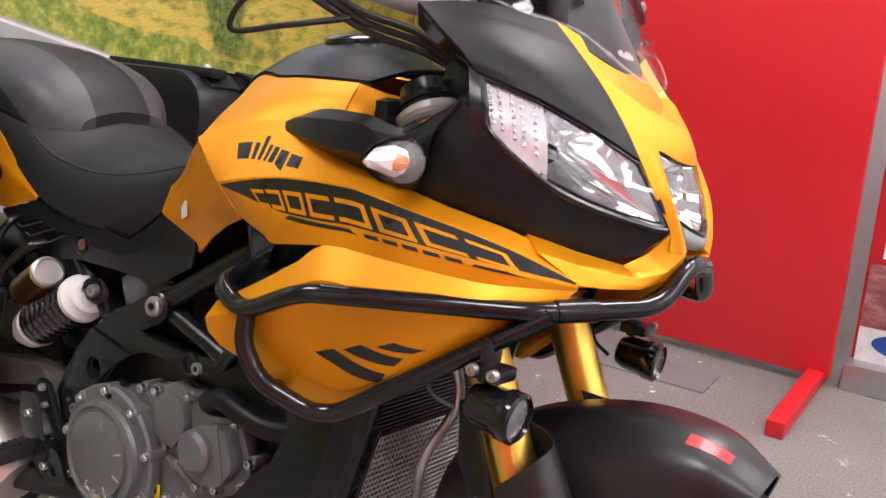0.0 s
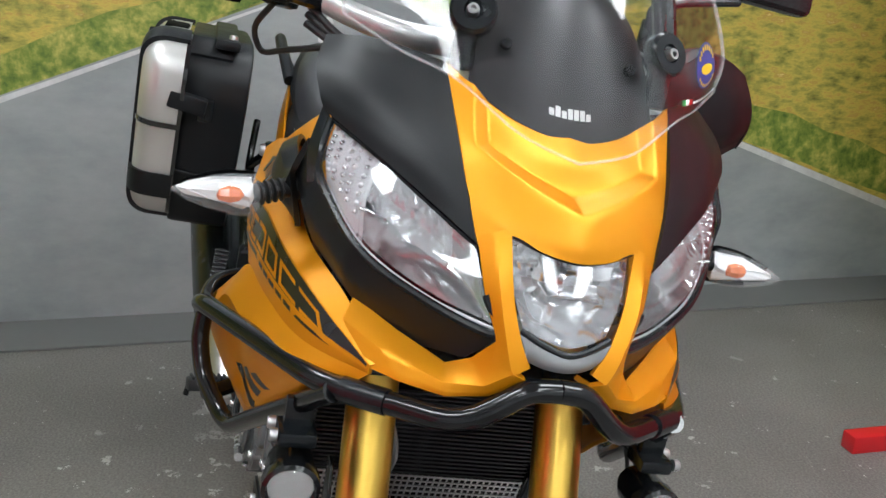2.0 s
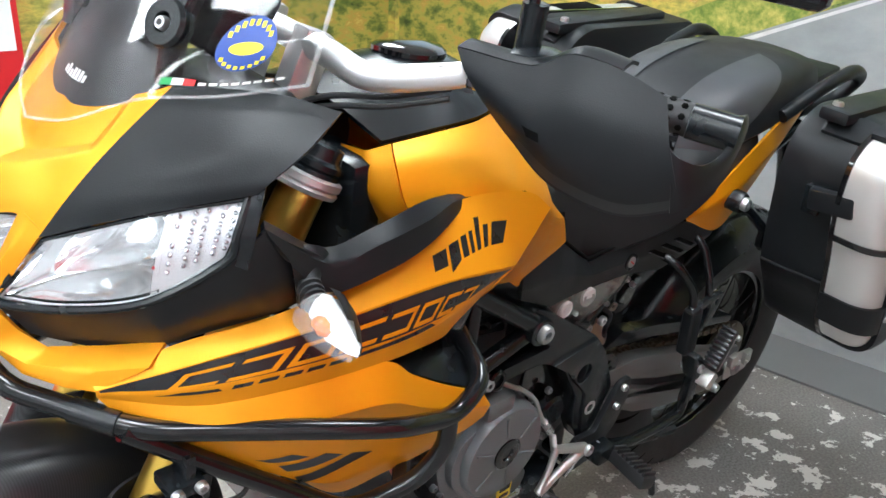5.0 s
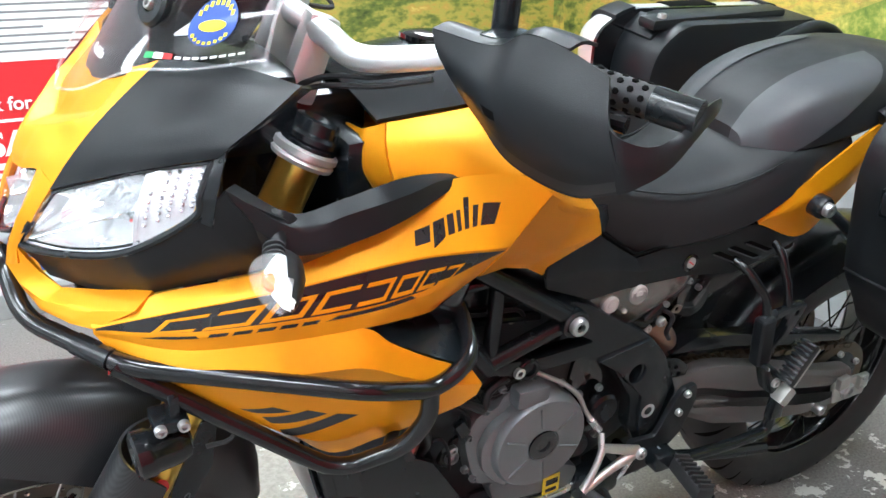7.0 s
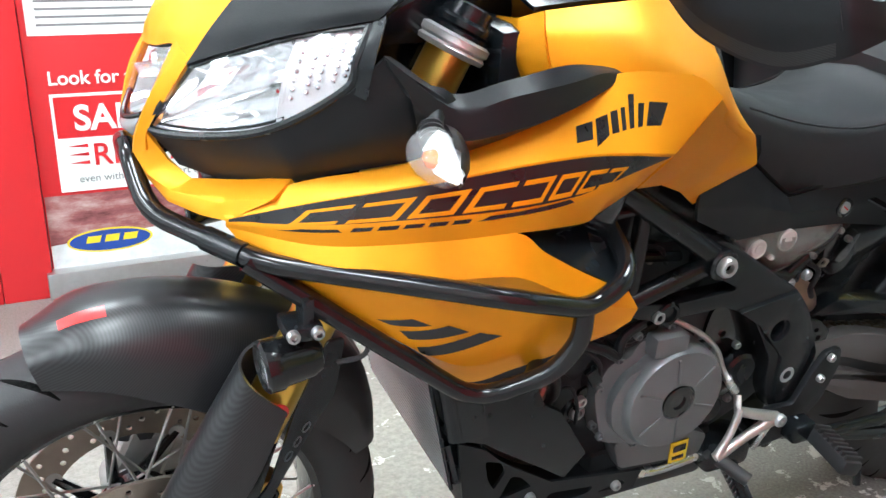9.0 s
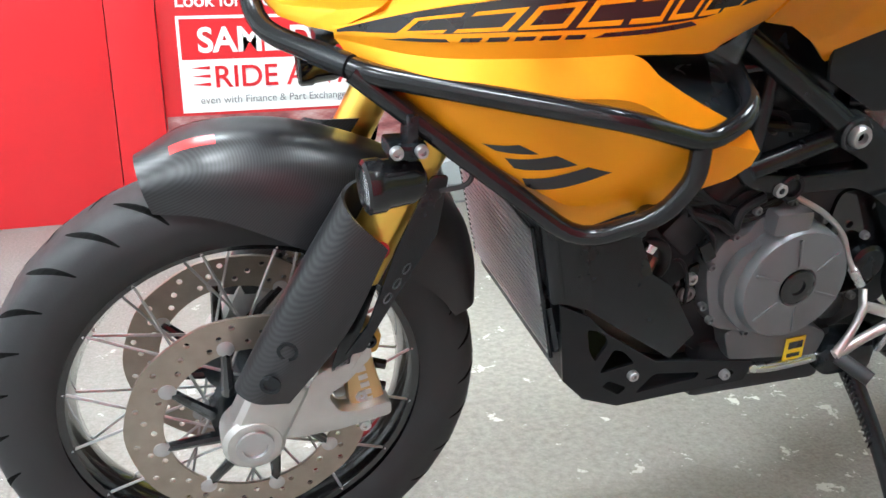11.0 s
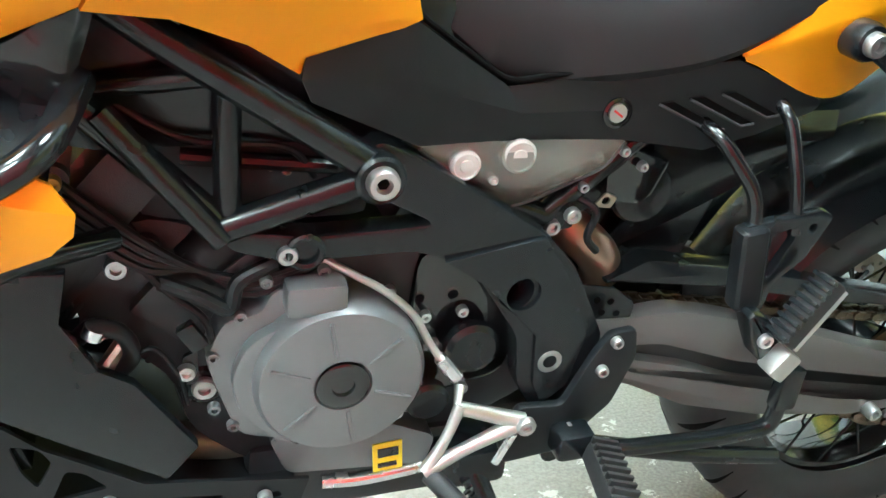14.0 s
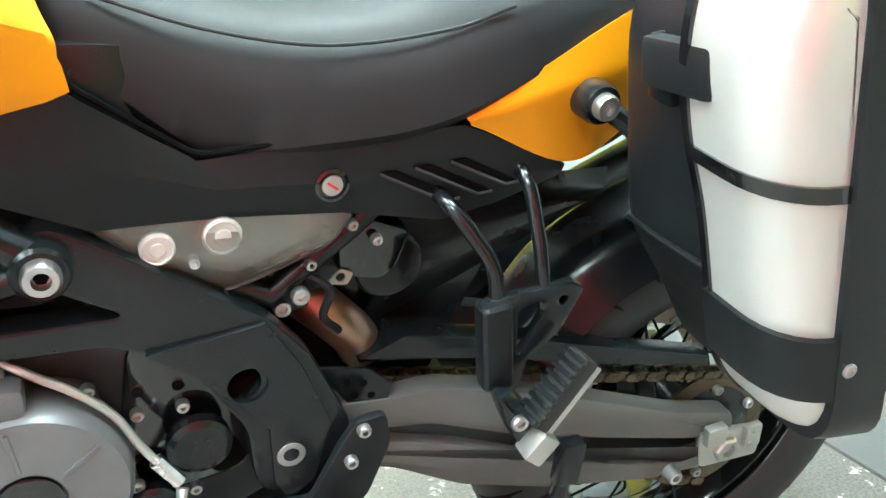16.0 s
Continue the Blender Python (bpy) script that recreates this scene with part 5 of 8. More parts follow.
# ---- tank and cover ----
for s in (1, -1):
    tank = [
        [(0.354, 0.148, 1.056), (0.300, 0.153, 1.062), (0.235, 0.153, 1.067), (0.155, 0.127, 1.065), (0.075, 0.092, 1.012), (0.030, 0.08, 0.945)],
        [(0.364, 0.172, 1.036), (0.298, 0.184, 1.036), (0.225, 0.194, 1.030), (0.140, 0.184, 1.005), (0.075, 0.147, 0.955), (0.018, 0.122, 0.905)],
        [(0.360, 0.188, 1.002), (0.290, 0.206, 0.998), (0.215, 0.222, 0.992), (0.148, 0.222, 0.962), (0.075, 0.180, 0.918), (0.008, 0.145, 0.884)],
        [(0.335, 0.195, 0.965), (0.285, 0.205, 0.960), (0.215, 0.220, 0.945), (0.150, 0.205, 0.930), (0.078, 0.172, 0.895), (0.006, 0.142, 0.868)],
    ]
    flank = [
        [(0.168, 0.238, 0.977), (0.205, 0.248, 0.948), (0.238, 0.255, 0.920), (0.262, 0.237, 0.880)],
        [(0.118, 0.207, 0.943), (0.145, 0.213, 0.916), (0.172, 0.214, 0.888), (0.205, 0.210, 0.867)],
        [(0.060, 0.173, 0.911), (0.075, 0.175, 0.882), (0.098, 0.175, 0.852), (0.148, 0.181, 0.839)],
        [(0.014, 0.149, 0.891), (0.004, 0.149, 0.868), (0.000, 0.151, 0.850), (0.105, 0.161, 0.808)],
    ]
    body = part("tank_side", patch(tank, 0.006, 36, 26, side=s), YELLOW, bike, "amber painted fuel tank flank")
    bolt("tank_bolt", (0.352, 0.172 * s, 1.02), 0.011, body, SATIN, (0.5, s, 0.1))
    front = [
        [(0.354, 0.147, 1.056), (0.364, 0.171, 1.036), (0.360, 0.187, 1.002), (0.335, 0.194, 0.965)],
        [(0.376, 0.132, 1.046), (0.384, 0.146, 1.024), (0.378, 0.158, 0.996), (0.350, 0.170, 0.955)],
        [(0.378, 0.09, 1.040), (0.385, 0.09, 1.015), (0.372, 0.09, 0.985), (0.345, 0.09, 0.945)],
    ]
    part("tank_return", patch(front, 0.004, 16, 12, side=s, hard="v"), YELLOW, body)
    part("tank_flank", patch(flank, 0.005, 25, 25, side=s, hard="uv"), YELLOW, body)
part("warning_label", patch([[(0.075, -0.176, 0.905), (0.05, -0.163, 0.893)], [(0.098, -0.188, 0.862), (0.072, -0.175, 0.852)]], 0.001, 4, 4), WHITE, bike, "small white warning label")
cover = [
    MIRRORED([(0.372, 0, 1.078), (0.370, 0.07, 1.074), (0.364, 0.142, 1.058)]),
    MIRRORED([(0.30, 0, 1.102), (0.30, 0.08, 1.092), (0.300, 0.150, 1.066)]),
    MIRRORED([(0.22, 0, 1.112), (0.22, 0.08, 1.100), (0.228, 0.150, 1.071)]),
    MIRRORED([(0.14, 0, 1.092), (0.14, 0.06, 1.086), (0.150, 0.124, 1.069)]),
    MIRRORED([(0.06, 0, 1.005), (0.065, 0.045, 1.008), (0.072, 0.090, 1.014)]),
    MIRRORED([(0.015, 0, 0.925), (0.018, 0.04, 0.925), (0.025, 0.078, 0.930)]),
]
tank_top = part("tank_cover", patch(cover, 0.006, 34, 34), SATIN, bike, "satin black tank top cover")
part("filler_cap", lathe([(0.05, 0), (0.05, 0.006), (0.044, 0.01), (0.02, 0.012), (0.001, 0.012)], (0.215, 0, 1.111), (-0.05, 0, 1), 32), GLOSS, tank_top)

# ---- windscreen, dash ----
dash = [
    MIRRORED([(0.656, 0, 1.096), (0.645, 0.05, 1.104), (0.614, 0.100, 1.126)]),
    MIRRORED([(0.624, 0, 1.148), (0.614, 0.050, 1.153), (0.588, 0.096, 1.166)]),
    MIRRORED([(0.578, 0, 1.222), (0.572, 0.044, 1.219), (0.553, 0.082, 1.212)]),
    MIRRORED([(0.546, 0, 1.257), (0.542, 0.036, 1.252), (0.53, 0.064, 1.237)]),
]
cowl = part("dash_cowl", patch(dash, 0.005, 30, 20), COWL, bike, "black dash cowl behind the screen")
for k in range(7):
    tall = 0.035 if k in (0, 2, 6) else 0.05
    part("maker_mark", lay(dash, [[(0.39 + 0.032 * k, 0.13), (0.416 + 0.032 * k, 0.13), (0.416 + 0.032 * k, 0.13 + tall * 1.3), (0.39 + 0.032 * k, 0.13 + tall * 1.3)]], 0.0036, 1, 4, 90, 60, out=(1, 0, 0.5)), WHITE, cowl)
for s in (1, -1):
    bolt("cowl_screw", (0.602, 0.068 * s, 1.172), 0.006, cowl, SATIN, (0.8, 0, 0.4), 0.006)
shield = [
    MIRRORED([(0.694, 0, 1.083), (0.676, 0.06, 1.099), (0.634, 0.118, 1.133), (0.580, 0.168, 1.146), (0.522, 0.218, 1.166)]),
    MIRRORED([(0.642, 0, 1.165), (0.632, 0.055, 1.172), (0.604, 0.112, 1.188), (0.562, 0.172, 1.192), (0.512, 0.222, 1.212)]),
    MIRRORED([(0.585, 0, 1.265), (0.577, 0.05, 1.268), (0.554, 0.104, 1.275), (0.516, 0.158, 1.28), (0.474, 0.198, 1.288)]),
    MIRRORED([(0.508, 0, 1.385), (0.502, 0.045, 1.385), (0.484, 0.092, 1.382), (0.455, 0.135, 1.375), (0.428, 0.16, 1.36)]),
]
screen = part("windscreen", patch(shield, 0.004, 44, 26), SCREEN, bike, "clear curved acrylic windscreen")
for s in (1, -1):
    part("screen_lip", tube([shield[0][k] for k in range(4, 9)], 0.0015, 8, side=s), EDGE, screen, "whitish bead for the screen edge's highlight")
    part("screen_lip", tube([shield[k][8] for k in range(4)], 0.0022, 8, side=s), EDGE, screen)
def disc_on(u, v, ru, rv, n=24):
    """Four-cornered slices that make up a round film piece."""
    out = []
    for i in range(n // 2):
        a, b = math.pi * i / (n // 2), math.pi * (i + 1) / (n // 2)
        out.append([(u - ru * math.sin(a), v - rv * math.cos(a)), (u + ru * math.sin(a), v - rv * math.cos(a)), (u + ru * math.sin(b), v - rv * math.cos(b)), (u - ru * math.sin(b), v - rv * math.cos(b))])
    return out


part("round_sticker", lay(shield, disc_on(0.885, 0.315, 0.046, 0.125), 0.003, 1, 6, 120, 60, out=(1, 0.3, 0)), BLUE_FILM, screen, "round blue sticker with yellow centre")
part("sticker_centre", lay(shield, disc_on(0.885, 0.315, 0.027, 0.030), 0.0036, 1, 5, 120, 60, out=(1, 0.3, 0)), YELLOW_FILM, screen)
for k in range(22):
    a = 2 * math.pi * k / 22
    if abs(math.sin(a)) > 0.3:
        u, v, e, f = 0.885 + 0.038 * math.cos(a), 0.315 + 0.102 * math.sin(a), 0.0032, 0.011
        part("sticker_bar", lay(shield, [[(u - e, v - f), (u + e, v - f), (u + e, v + f), (u - e, v + f)]], 0.0038, 1, 3, 120, 60, out=(1, 0.3, 0)), YELLOW_FILM, screen)
for u0, mat in ((0.775, GREEN_FILM), (0.793, WHITE), (0.811, RED_FILM)):
    part("flag_band", lay(shield, [[(u0, 0.075), (u0 + 0.018, 0.075), (u0 + 0.018, 0.12), (u0, 0.12)]], 0.003, 1, 4, 120, 60, out=(1, 0.3, 0)), mat, screen)
for k in range(8):
    part("model_mark", lay(shield, [[(0.834 + 0.0165 * k, 0.08), (0.846 + 0.0165 * k, 0.08), (0.846 + 0.0165 * k, 0.102), (0.834 + 0.0165 * k, 0.102)]], 0.003, 1, 3, 120, 60, out=(1, 0.3, 0)), WHITE, screen)
for s in (1, -1):
    knob = part("screen_knob", lathe([(0.024, -0.016), (0.024, -0.004), (0.021, 0.0), (0.010, 0.0), (0.009, -0.006), (0.001, -0.006)], (0.606, 0.108 * s, 1.199), (0.85, 0.25 * s, 0.4), 28), SATIN, bike, "black screen mounting knob")
    bolt("knob_bolt", (0.6, 0.107 * s, 1.195), 0.0065, knob, GREY_PLATE, (0.85, 0.25 * s, 0.4), 0.011)
    part("screen_arm", tube([(0.600, 0.106, 1.14), (0.588, 0.108, 1.2), (0.545, 0.106, 1.27), (0.49, 0.1, 1.35)], 0.0125, 10, side=s), SATIN, bike, "black screen support arm")
part("instrument_panel", box((0.505, 0, 1.185), (0.06, 0.17, 0.09), 0.014, pose(0, 0, 0, 0, -30, 0)), SATIN, bike, "black instrument panel")
part("headstock_cover", box((0.5, 0, 1.06), (0.12, 0.2, 0.1), 0.02), SATIN, bike)
# Black box added to close the see-through gap at the steering head.
part("headstock", box((0.43, 0, 0.95), (0.20, 0.11, 0.24), 0.03), SATIN, bike, "black box filling the gap at the steering head")
part("inner_shroud", box((0.38, 0, 0.94), (0.05, 0.30, 0.20), 0.02), SATIN, bike)

# ---- handlebar and controls ----
BAR = [(0.405, 0, 1.148), (0.402, 0.08, 1.146), (0.388, 0.14, 1.136), (0.335, 0.195, 1.148), (0.285, 0.24, 1.162), (0.235, 0.315, 1.161), (0.185, 0.42, 1.153)]
TURN = Matrix.Translation((0.36, 0, 1.162)) @ Matrix.Rotation(radians(9.5), 4, Vector((-0.43, 0, 0.9))) @ Matrix.Translation((-0.36, 0, -1.15))
full = [tuple(TURN @ Vector((x, -y, z))) for x, y, z in BAR[:1:-1]] + [(0.412, -0.07, 1.155)] + BAR
bars = part("handlebar", tube(full, [0.011, 0.011, 0.012, 0.0145, 0.0155, 0.016, 0.016, 0.016, 0.0155, 0.0145, 0.012, 0.011, 0.011], 16), BAR_ALLOY, bike, "silver tapered alloy handlebar")
for s in (1, -1):
    before = set(bpy.data.objects)
    part("riser", box((0.412, 0.045 * s, 1.11), (0.042, 0.032, 0.11), 0.008, pose(0, 0, 0, 0, -20, 0)), BAR_ALLOY, bars)
    grip = part("grip", tube([(0.246, 0.30, 1.161), (0.21, 0.365, 1.157), (0.190, 0.407, 1.154)], 0.0175, 18, n=9, side=s), RUBBER, bars, "black dimpled rubber grip")
    nubs = bmesh.new()
    ax = (Vector((0.178, 0.43, 1.153)) - Vector((0.246, 0.30, 1.161))).normalized()
    e1 = ax.cross(Vector((0, 0, 1))).normalized()
    e2 = ax.cross(e1)
    for i in range(8):
        for j in range(9):
            ang = 2 * math.pi * (j + 0.5 * (i % 2)) / 9
            nrm = e1 * math.cos(ang) + e2 * math.sin(ang)
            c = Vector((0.246, 0.30, 1.161)) + ax * (0.018 + 0.0135 * i) + nrm * 0.0172
            nubs = lathe([(0.0038, 0), (0.0034, 0.0012), (0.0006, 0.0016)], (c.x, c.y * s, c.z), (nrm.x, nrm.y * s, nrm.z), 6, nubs)
    part("grip_texture", nubs, SHADE_BLACK, grip)
    part("bar_end", tube([(0.190, 0.407, 1.154), (0.167, 0.45, 1.151)], [0.0185, 0.0185], 18, side=s), SATIN, grip, "black bar-end weight")
    part("switch_box", box((0.272, 0.262 * s, 1.165), (0.06, 0.05, 0.055), 0.012, pose(0, 0, 0, 0, 0, 28 * s)), SATIN, bars)
    part("lever", tube([(0.315, 0.215, 1.152), (0.305, 0.27, 1.150), (0.27, 0.36, 1.145), (0.235, 0.425, 1.142)], [0.012, 0.009, 0.007, 0.009], 10, side=s), GLOSS, bars)
    guard = [
        [(0.336, 0.212, 1.184), (0.306, 0.287, 1.184), (0.294, 0.327, 1.206), (0.278, 0.375, 1.204), (0.260, 0.418, 1.190)],
        [(0.337, 0.228, 1.166), (0.322, 0.302, 1.155), (0.312, 0.345, 1.160), (0.294, 0.395, 1.154), (0.268, 0.438, 1.152)],
        [(0.333, 0.245, 1.150), (0.323, 0.314, 1.126), (0.308, 0.355, 1.112), (0.286, 0.408, 1.106), (0.262, 0.450, 1.120)],
        [(0.329, 0.256, 1.138), (0.314, 0.288, 1.108), (0.300, 0.336, 1.076), (0.266, 0.398, 1.062), (0.246, 0.452, 1.086)],
    ]
    hg = part("handguard", patch(guard, 0.005, 41, 31, side=s), BLACK, bike, "black plastic handguard")
    horn = [
        [(0.268, 0.436, 1.150), (0.258, 0.448, 1.139), (0.229, 0.455, 1.131), (0.192, 0.452, 1.136), (0.151, 0.440, 1.158), (0.129, 0.432, 1.161)],
        [(0.264, 0.446, 1.118), (0.251, 0.455, 1.113), (0.219, 0.460, 1.119), (0.183, 0.456, 1.137), (0.146, 0.442, 1.154), (0.128, 0.433, 1.159)],
        [(0.250, 0.446, 1.082), (0.240, 0.456, 1.091), (0.208, 0.462, 1.108), (0.174, 0.456, 1.134), (0.140, 0.442, 1.149), (0.127, 0.433, 1.156)],
    ]
    part("guard_horn", patch(horn, 0.006, 22, 10, side=s), BLACK, hg)
    part("guard_edge", lay(guard, [[(0.25, 0.86), (0.98, 0.86), (0.98, 0.97), (0.25, 0.97)]], 0.003, s, 20, 90, 60, out=(1, 0.3, 0)), CARBON, hg)
    # The vent's shaded opening is a near-black patch.
    part("guard_vent", lay(guard, [[(0.22, 0.60), (0.31, 0.57), (0.32, 0.66), (0.25, 0.70)]], 0.003, s, 6, 90, 60, out=(1, 0.3, 0)), SHADE_BLACK, hg)
    wing = [guard[0][:4], [(x - 0.02, y - 0.004, z + 0.005) for x, y, z in guard[0][:4]], [(x - 0.045, y - 0.014, z - 0.002) for x, y, z in guard[0][:4]]]
    part("guard_top", patch(wing, 0.004, 16, 8, side=s), BLACK, hg)
    stem = part("mirror_stem", tube([(0.268, 0.245, 1.17), (0.268, 0.247, 1.235)], 0.0145, 14, side=s), SATIN, bike, "black mirror stem")
    part("stem_rod", tube(bend([(0.268, 0.246, 1.225), (0.264, 0.240, 1.252), (0.274, 0.29, 1.270), (0.252, 0.38, 1.288)], 0.02), 0.0062, 10, n=0, side=s), SATIN, stem)
    head = box((0.226, 0.446 * s, 1.330), (0.035, 0.15, 0.08), 0.016, pose(0, 0, 0, 0, -8, 14 * s), segs=3)
    part("mirror_head", head, SATIN, stem, "black mirror housing")
    if s < 0:
        # the bars are turned a little; the right guard's lift fits the camera's view
        lift = Matrix.Translation((0.285, -0.24, 1.162)) @ Matrix.Rotation(radians(60), 4, Vector((-0.107, -0.19, -0.009))) @ Matrix.Translation((-0.285, 0.24, -1.162))
        for ob in set(bpy.data.objects) - before:
            lifted = ob.name.split(".")[0] in ("handguard", "guard_horn", "guard_edge", "guard_top")
            ob.data.transform(TURN @ lift if lifted else TURN)
for k in range(3):
    dz, dy = 0.011 * k, 0.01 * k
    part("cable", tube([(0.335, -0.235, 1.175 - dz), (0.375, -0.19 + dy, 1.14 - dz), (0.43, -0.13 + dy, 1.115 - dz), (0.47, -0.05, 1.06)], 0.0045, 8), RUBBER, bars)
    if k < 2:
        part("cable", tube([(0.325, 0.20, 1.135 - dz), (0.37, 0.15, 1.115 - dz), (0.41, 0.09, 1.10 - dz), (0.45, 0.03, 1.06)], 0.0036, 8), RUBBER, bars)
part("cable", tube([(0.315, -0.275, 1.17), (0.275, -0.29, 1.14), (0.25, -0.275, 1.113), (0.31, -0.25, 1.118), (0.37, -0.2, 1.13)], 0.004, 8), RUBBER, bars)

# ---- crash bars and fog lamps ----
for s in (1, -1):
    y = lambda pts: [(a, b * s, c) for a, b, c in pts]
    main = bend(y([(0.776, 0, 0.888), (0.775, 0.028, 0.886), (0.768, 0.078, 0.842), (0.676, 0.195, 0.826), (0.440, 0.312, 0.806), (0.345, 0.300, 0.772), (0.290, 0.292, 0.800), (0.268, 0.21, 0.822)]), 0.03)
    bar = part("crash_bar", tube(main, 0.0115, 14, n=0), POWDER, bike, "gloss black tubular crash bar")
    loop = bend(y([(0.690, 0.186, 0.826), (0.600, 0.215, 0.758), (0.452, 0.258, 0.648), (0.375, 0.292, 0.690), (0.352, 0.302, 0.735), (0.352, 0.300, 0.772)]), 0.035)
    part("lower_tube", tube(loop, 0.0115, 14, n=0), POWDER, bar)
    part("mount_tube", tube(bend(y([(0.40, 0.285, 0.672), (0.34, 0.22, 0.68), (0.26, 0.15, 0.66)]), 0.03), 0.011, 12, n=0), POWDER, bar)
    part("joint_sleeve", tube(y([(0.720, 0.140, 0.834), (0.690, 0.178, 0.829)]), 0.0132, 14), SATIN, bar)
    fog = part("fog_lamp", lathe([(0.012, -0.056), (0.02, -0.052), (0.025, -0.04), (0.0268, -0.012), (0.0295, -0.008), (0.0295, 0.008), (0.0255, 0.011), (0.0235, 0.004), (0.001, -0.012)], (0.672, 0.206 * s, 0.710), (1, 0.05 * s, -0.08), 32), POWDER, bike, "round black fog lamp on a bracket")
    part("fog_lens", lathe([(0.0238, 0.005), (0.018, 0.010), (0.010, 0.012), (0.001, 0.013)], (0.672, 0.206 * s, 0.710), (1, 0.05 * s, -0.08), 28), LENS, fog)
    part("fog_reflector", lathe([(0.0236, 0.0045), (0.019, -0.001), (0.012, -0.006), (0.008, -0.008), (0.0075, 0.002), (0.001, 0.004)], (0.672, 0.206 * s, 0.710), (1, 0.05 * s, -0.08), 12), HOUSING, fog, flat=True)
    part("fog_bracket", box((0.635, 0.205 * s, 0.765), (0.012, 0.03, 0.05), 0.003), SATIN, fog)
    part("fog_clamp", box((0.640, 0.205 * s, 0.752), (0.04, 0.04, 0.016), 0.004), SATIN, fog)
    for dx in (-0.012, 0.014):
        bolt("bracket_bolt", (0.64 + dx, 0.226 * s, 0.755), 0.007, fog, GREY_PLATE, (0, s, 0))
    part("fog_cable", tube([(0.60, 0.21, 0.70), (0.57, 0.22, 0.715), (0.565, 0.20, 0.76), (0.59, 0.17, 0.78)], 0.003, 8, side=s), RUBBER, fog)

# ---- radiators and skid plate ----
for name, z0, z1, half, x0, x1 in (("radiator", 0.505, 0.745, 0.17, 0.416, 0.471), ("oil_cooler", 0.415, 0.498, 0.15, 0.398, 0.418)):
    body = part(name, plate([(x0, z0), (x1, z1), (x1 - 0.045, z1), (x0 - 0.045, z0)], -half, half, (), 0.004), SATIN, bike, "black radiator with fine fins")
    n = int((z1 - z0 - 0.03) / 0.0066)
    fin_bm = box((0, 0, 0), (0.006, half * 1.84, 0.0026))
    fin = part("fin", fin_bm, CORE, body, flat=True)
    for k in range(n):
        f = (k + 0.5) / n
        ob = fin if k == 0 else new("fin", fin.data)
        ob.parent = body
        ob.matrix_basis = pose(x0 + (x1 - x0) * f + 0.004, 0, z0 + 0.012 + (z1 - z0 - 0.024) * f)
    for s in (1, -1):
        part("side_tank", tube([(x0 + 0.002, (half - 0.008) * s, z0 + 0.006), (x1 + 0.002, (half - 0.008) * s, z1 - 0.006)], 0.011, 10), SATIN, body)
mesh = bmesh.new()
for k in range(34):
    mesh = box((0.434, -0.145 + 0.29 * k / 33, 0.510), (0.002, 0.0022, 0.190), 0, pose(0, 0, 0, 0, 13.8, 0), mesh)
for k in range(22):
    z = 0.418 + 0.184 * k / 21
    mesh = box((0.436 + 0.246 * (z - 0.510), 0, z), (0.002, 0.292, 0.0022), 0, None, mesh)
tagged(part("cooler_mesh", mesh, BAR_ALLOY, bike, "bright wire mesh over the oil cooler"), kind="stuff")
for s in (1, -1):
    part("cooler_frame", tube([(0.410, 0.150 * s, 0.412), (0.459, 0.150 * s, 0.612)], 0.0028, 8), SATIN, bike)
part("radiator_hose", tube([(0.50, -0.10, 0.76), (0.515, -0.06, 0.66), (0.50, -0.1, 0.58), (0.47, -0.06, 0.5)], 0.007, 10), GREY_PLATE, bike, "grey braided hose")
for s in (1, -1):
    part("side_cover", plate([(0.440, 0.605), (0.416, 0.505), (0.372, 0.487), (0.333, 0.458), (0.232, 0.388), (0.200, 0.425), (0.254, 0.510), (0.284, 0.530), (0.311, 0.585), (0.300, 0.635), (0.400, 0.640)], 0.162 * s, 0.148 * s, (), 0.003), SATIN, bike, "black plastic side cover")

OUT = [(0.413, 0.500), (0.394, 0.378), (0.360, 0.342), (0.304, 0.320), (0.10, 0.330), (0.09, 0.362), (0.255, 0.388), (0.34, 0.447), (0.37, 0.478)]
CUTS = [
    rounded([(0.369, 0.458), (0.343, 0.449), (0.334, 0.431), (0.350, 0.402), (0.362, 0.424)], 0.006),
    rounded([(0.341, 0.381), (0.324, 0.419), (0.308, 0.413), (0.287, 0.390)], 0.006),
    rounded([(0.334, 0.357), (0.324, 0.367), (0.293, 0.350), (0.305, 0.339)], 0.005),
    rounded([(0.279, 0.337), (0.253, 0.367), (0.177, 0.357), (0.183, 0.347)], 0.006),
    rounded([(0.168, 0.342), (0.122, 0.352), (0.118, 0.344), (0.14, 0.340)], 0.003),
]
skid = part("skid_plate", plate([(0.394, 0.378), (0.360, 0.342), (0.304, 0.320), (0.10, 0.330), (0.10, 0.334), (0.303, 0.325), (0.358, 0.347), (0.390, 0.380)], -0.158, 0.158), BLACK, bike, "folded black aluminium skid plate with cut-outs")
part("front_wall", plate([(0.405, 0.45), (0.394, 0.378), (0.390, 0.380), (0.401, 0.45)], -0.158, 0.158), BLACK, skid)
for s in (1, -1):
    part("side_wall", plate(OUT, 0.158 * s, 0.163 * s, CUTS), BLACK, skid)
    for x, z in ((0.289, 0.372), (0.137, 0.348)):
        bolt("skid_bolt", (x, 0.163 * s, z), 0.008, skid, GREY_PLATE, (0, s, 0))

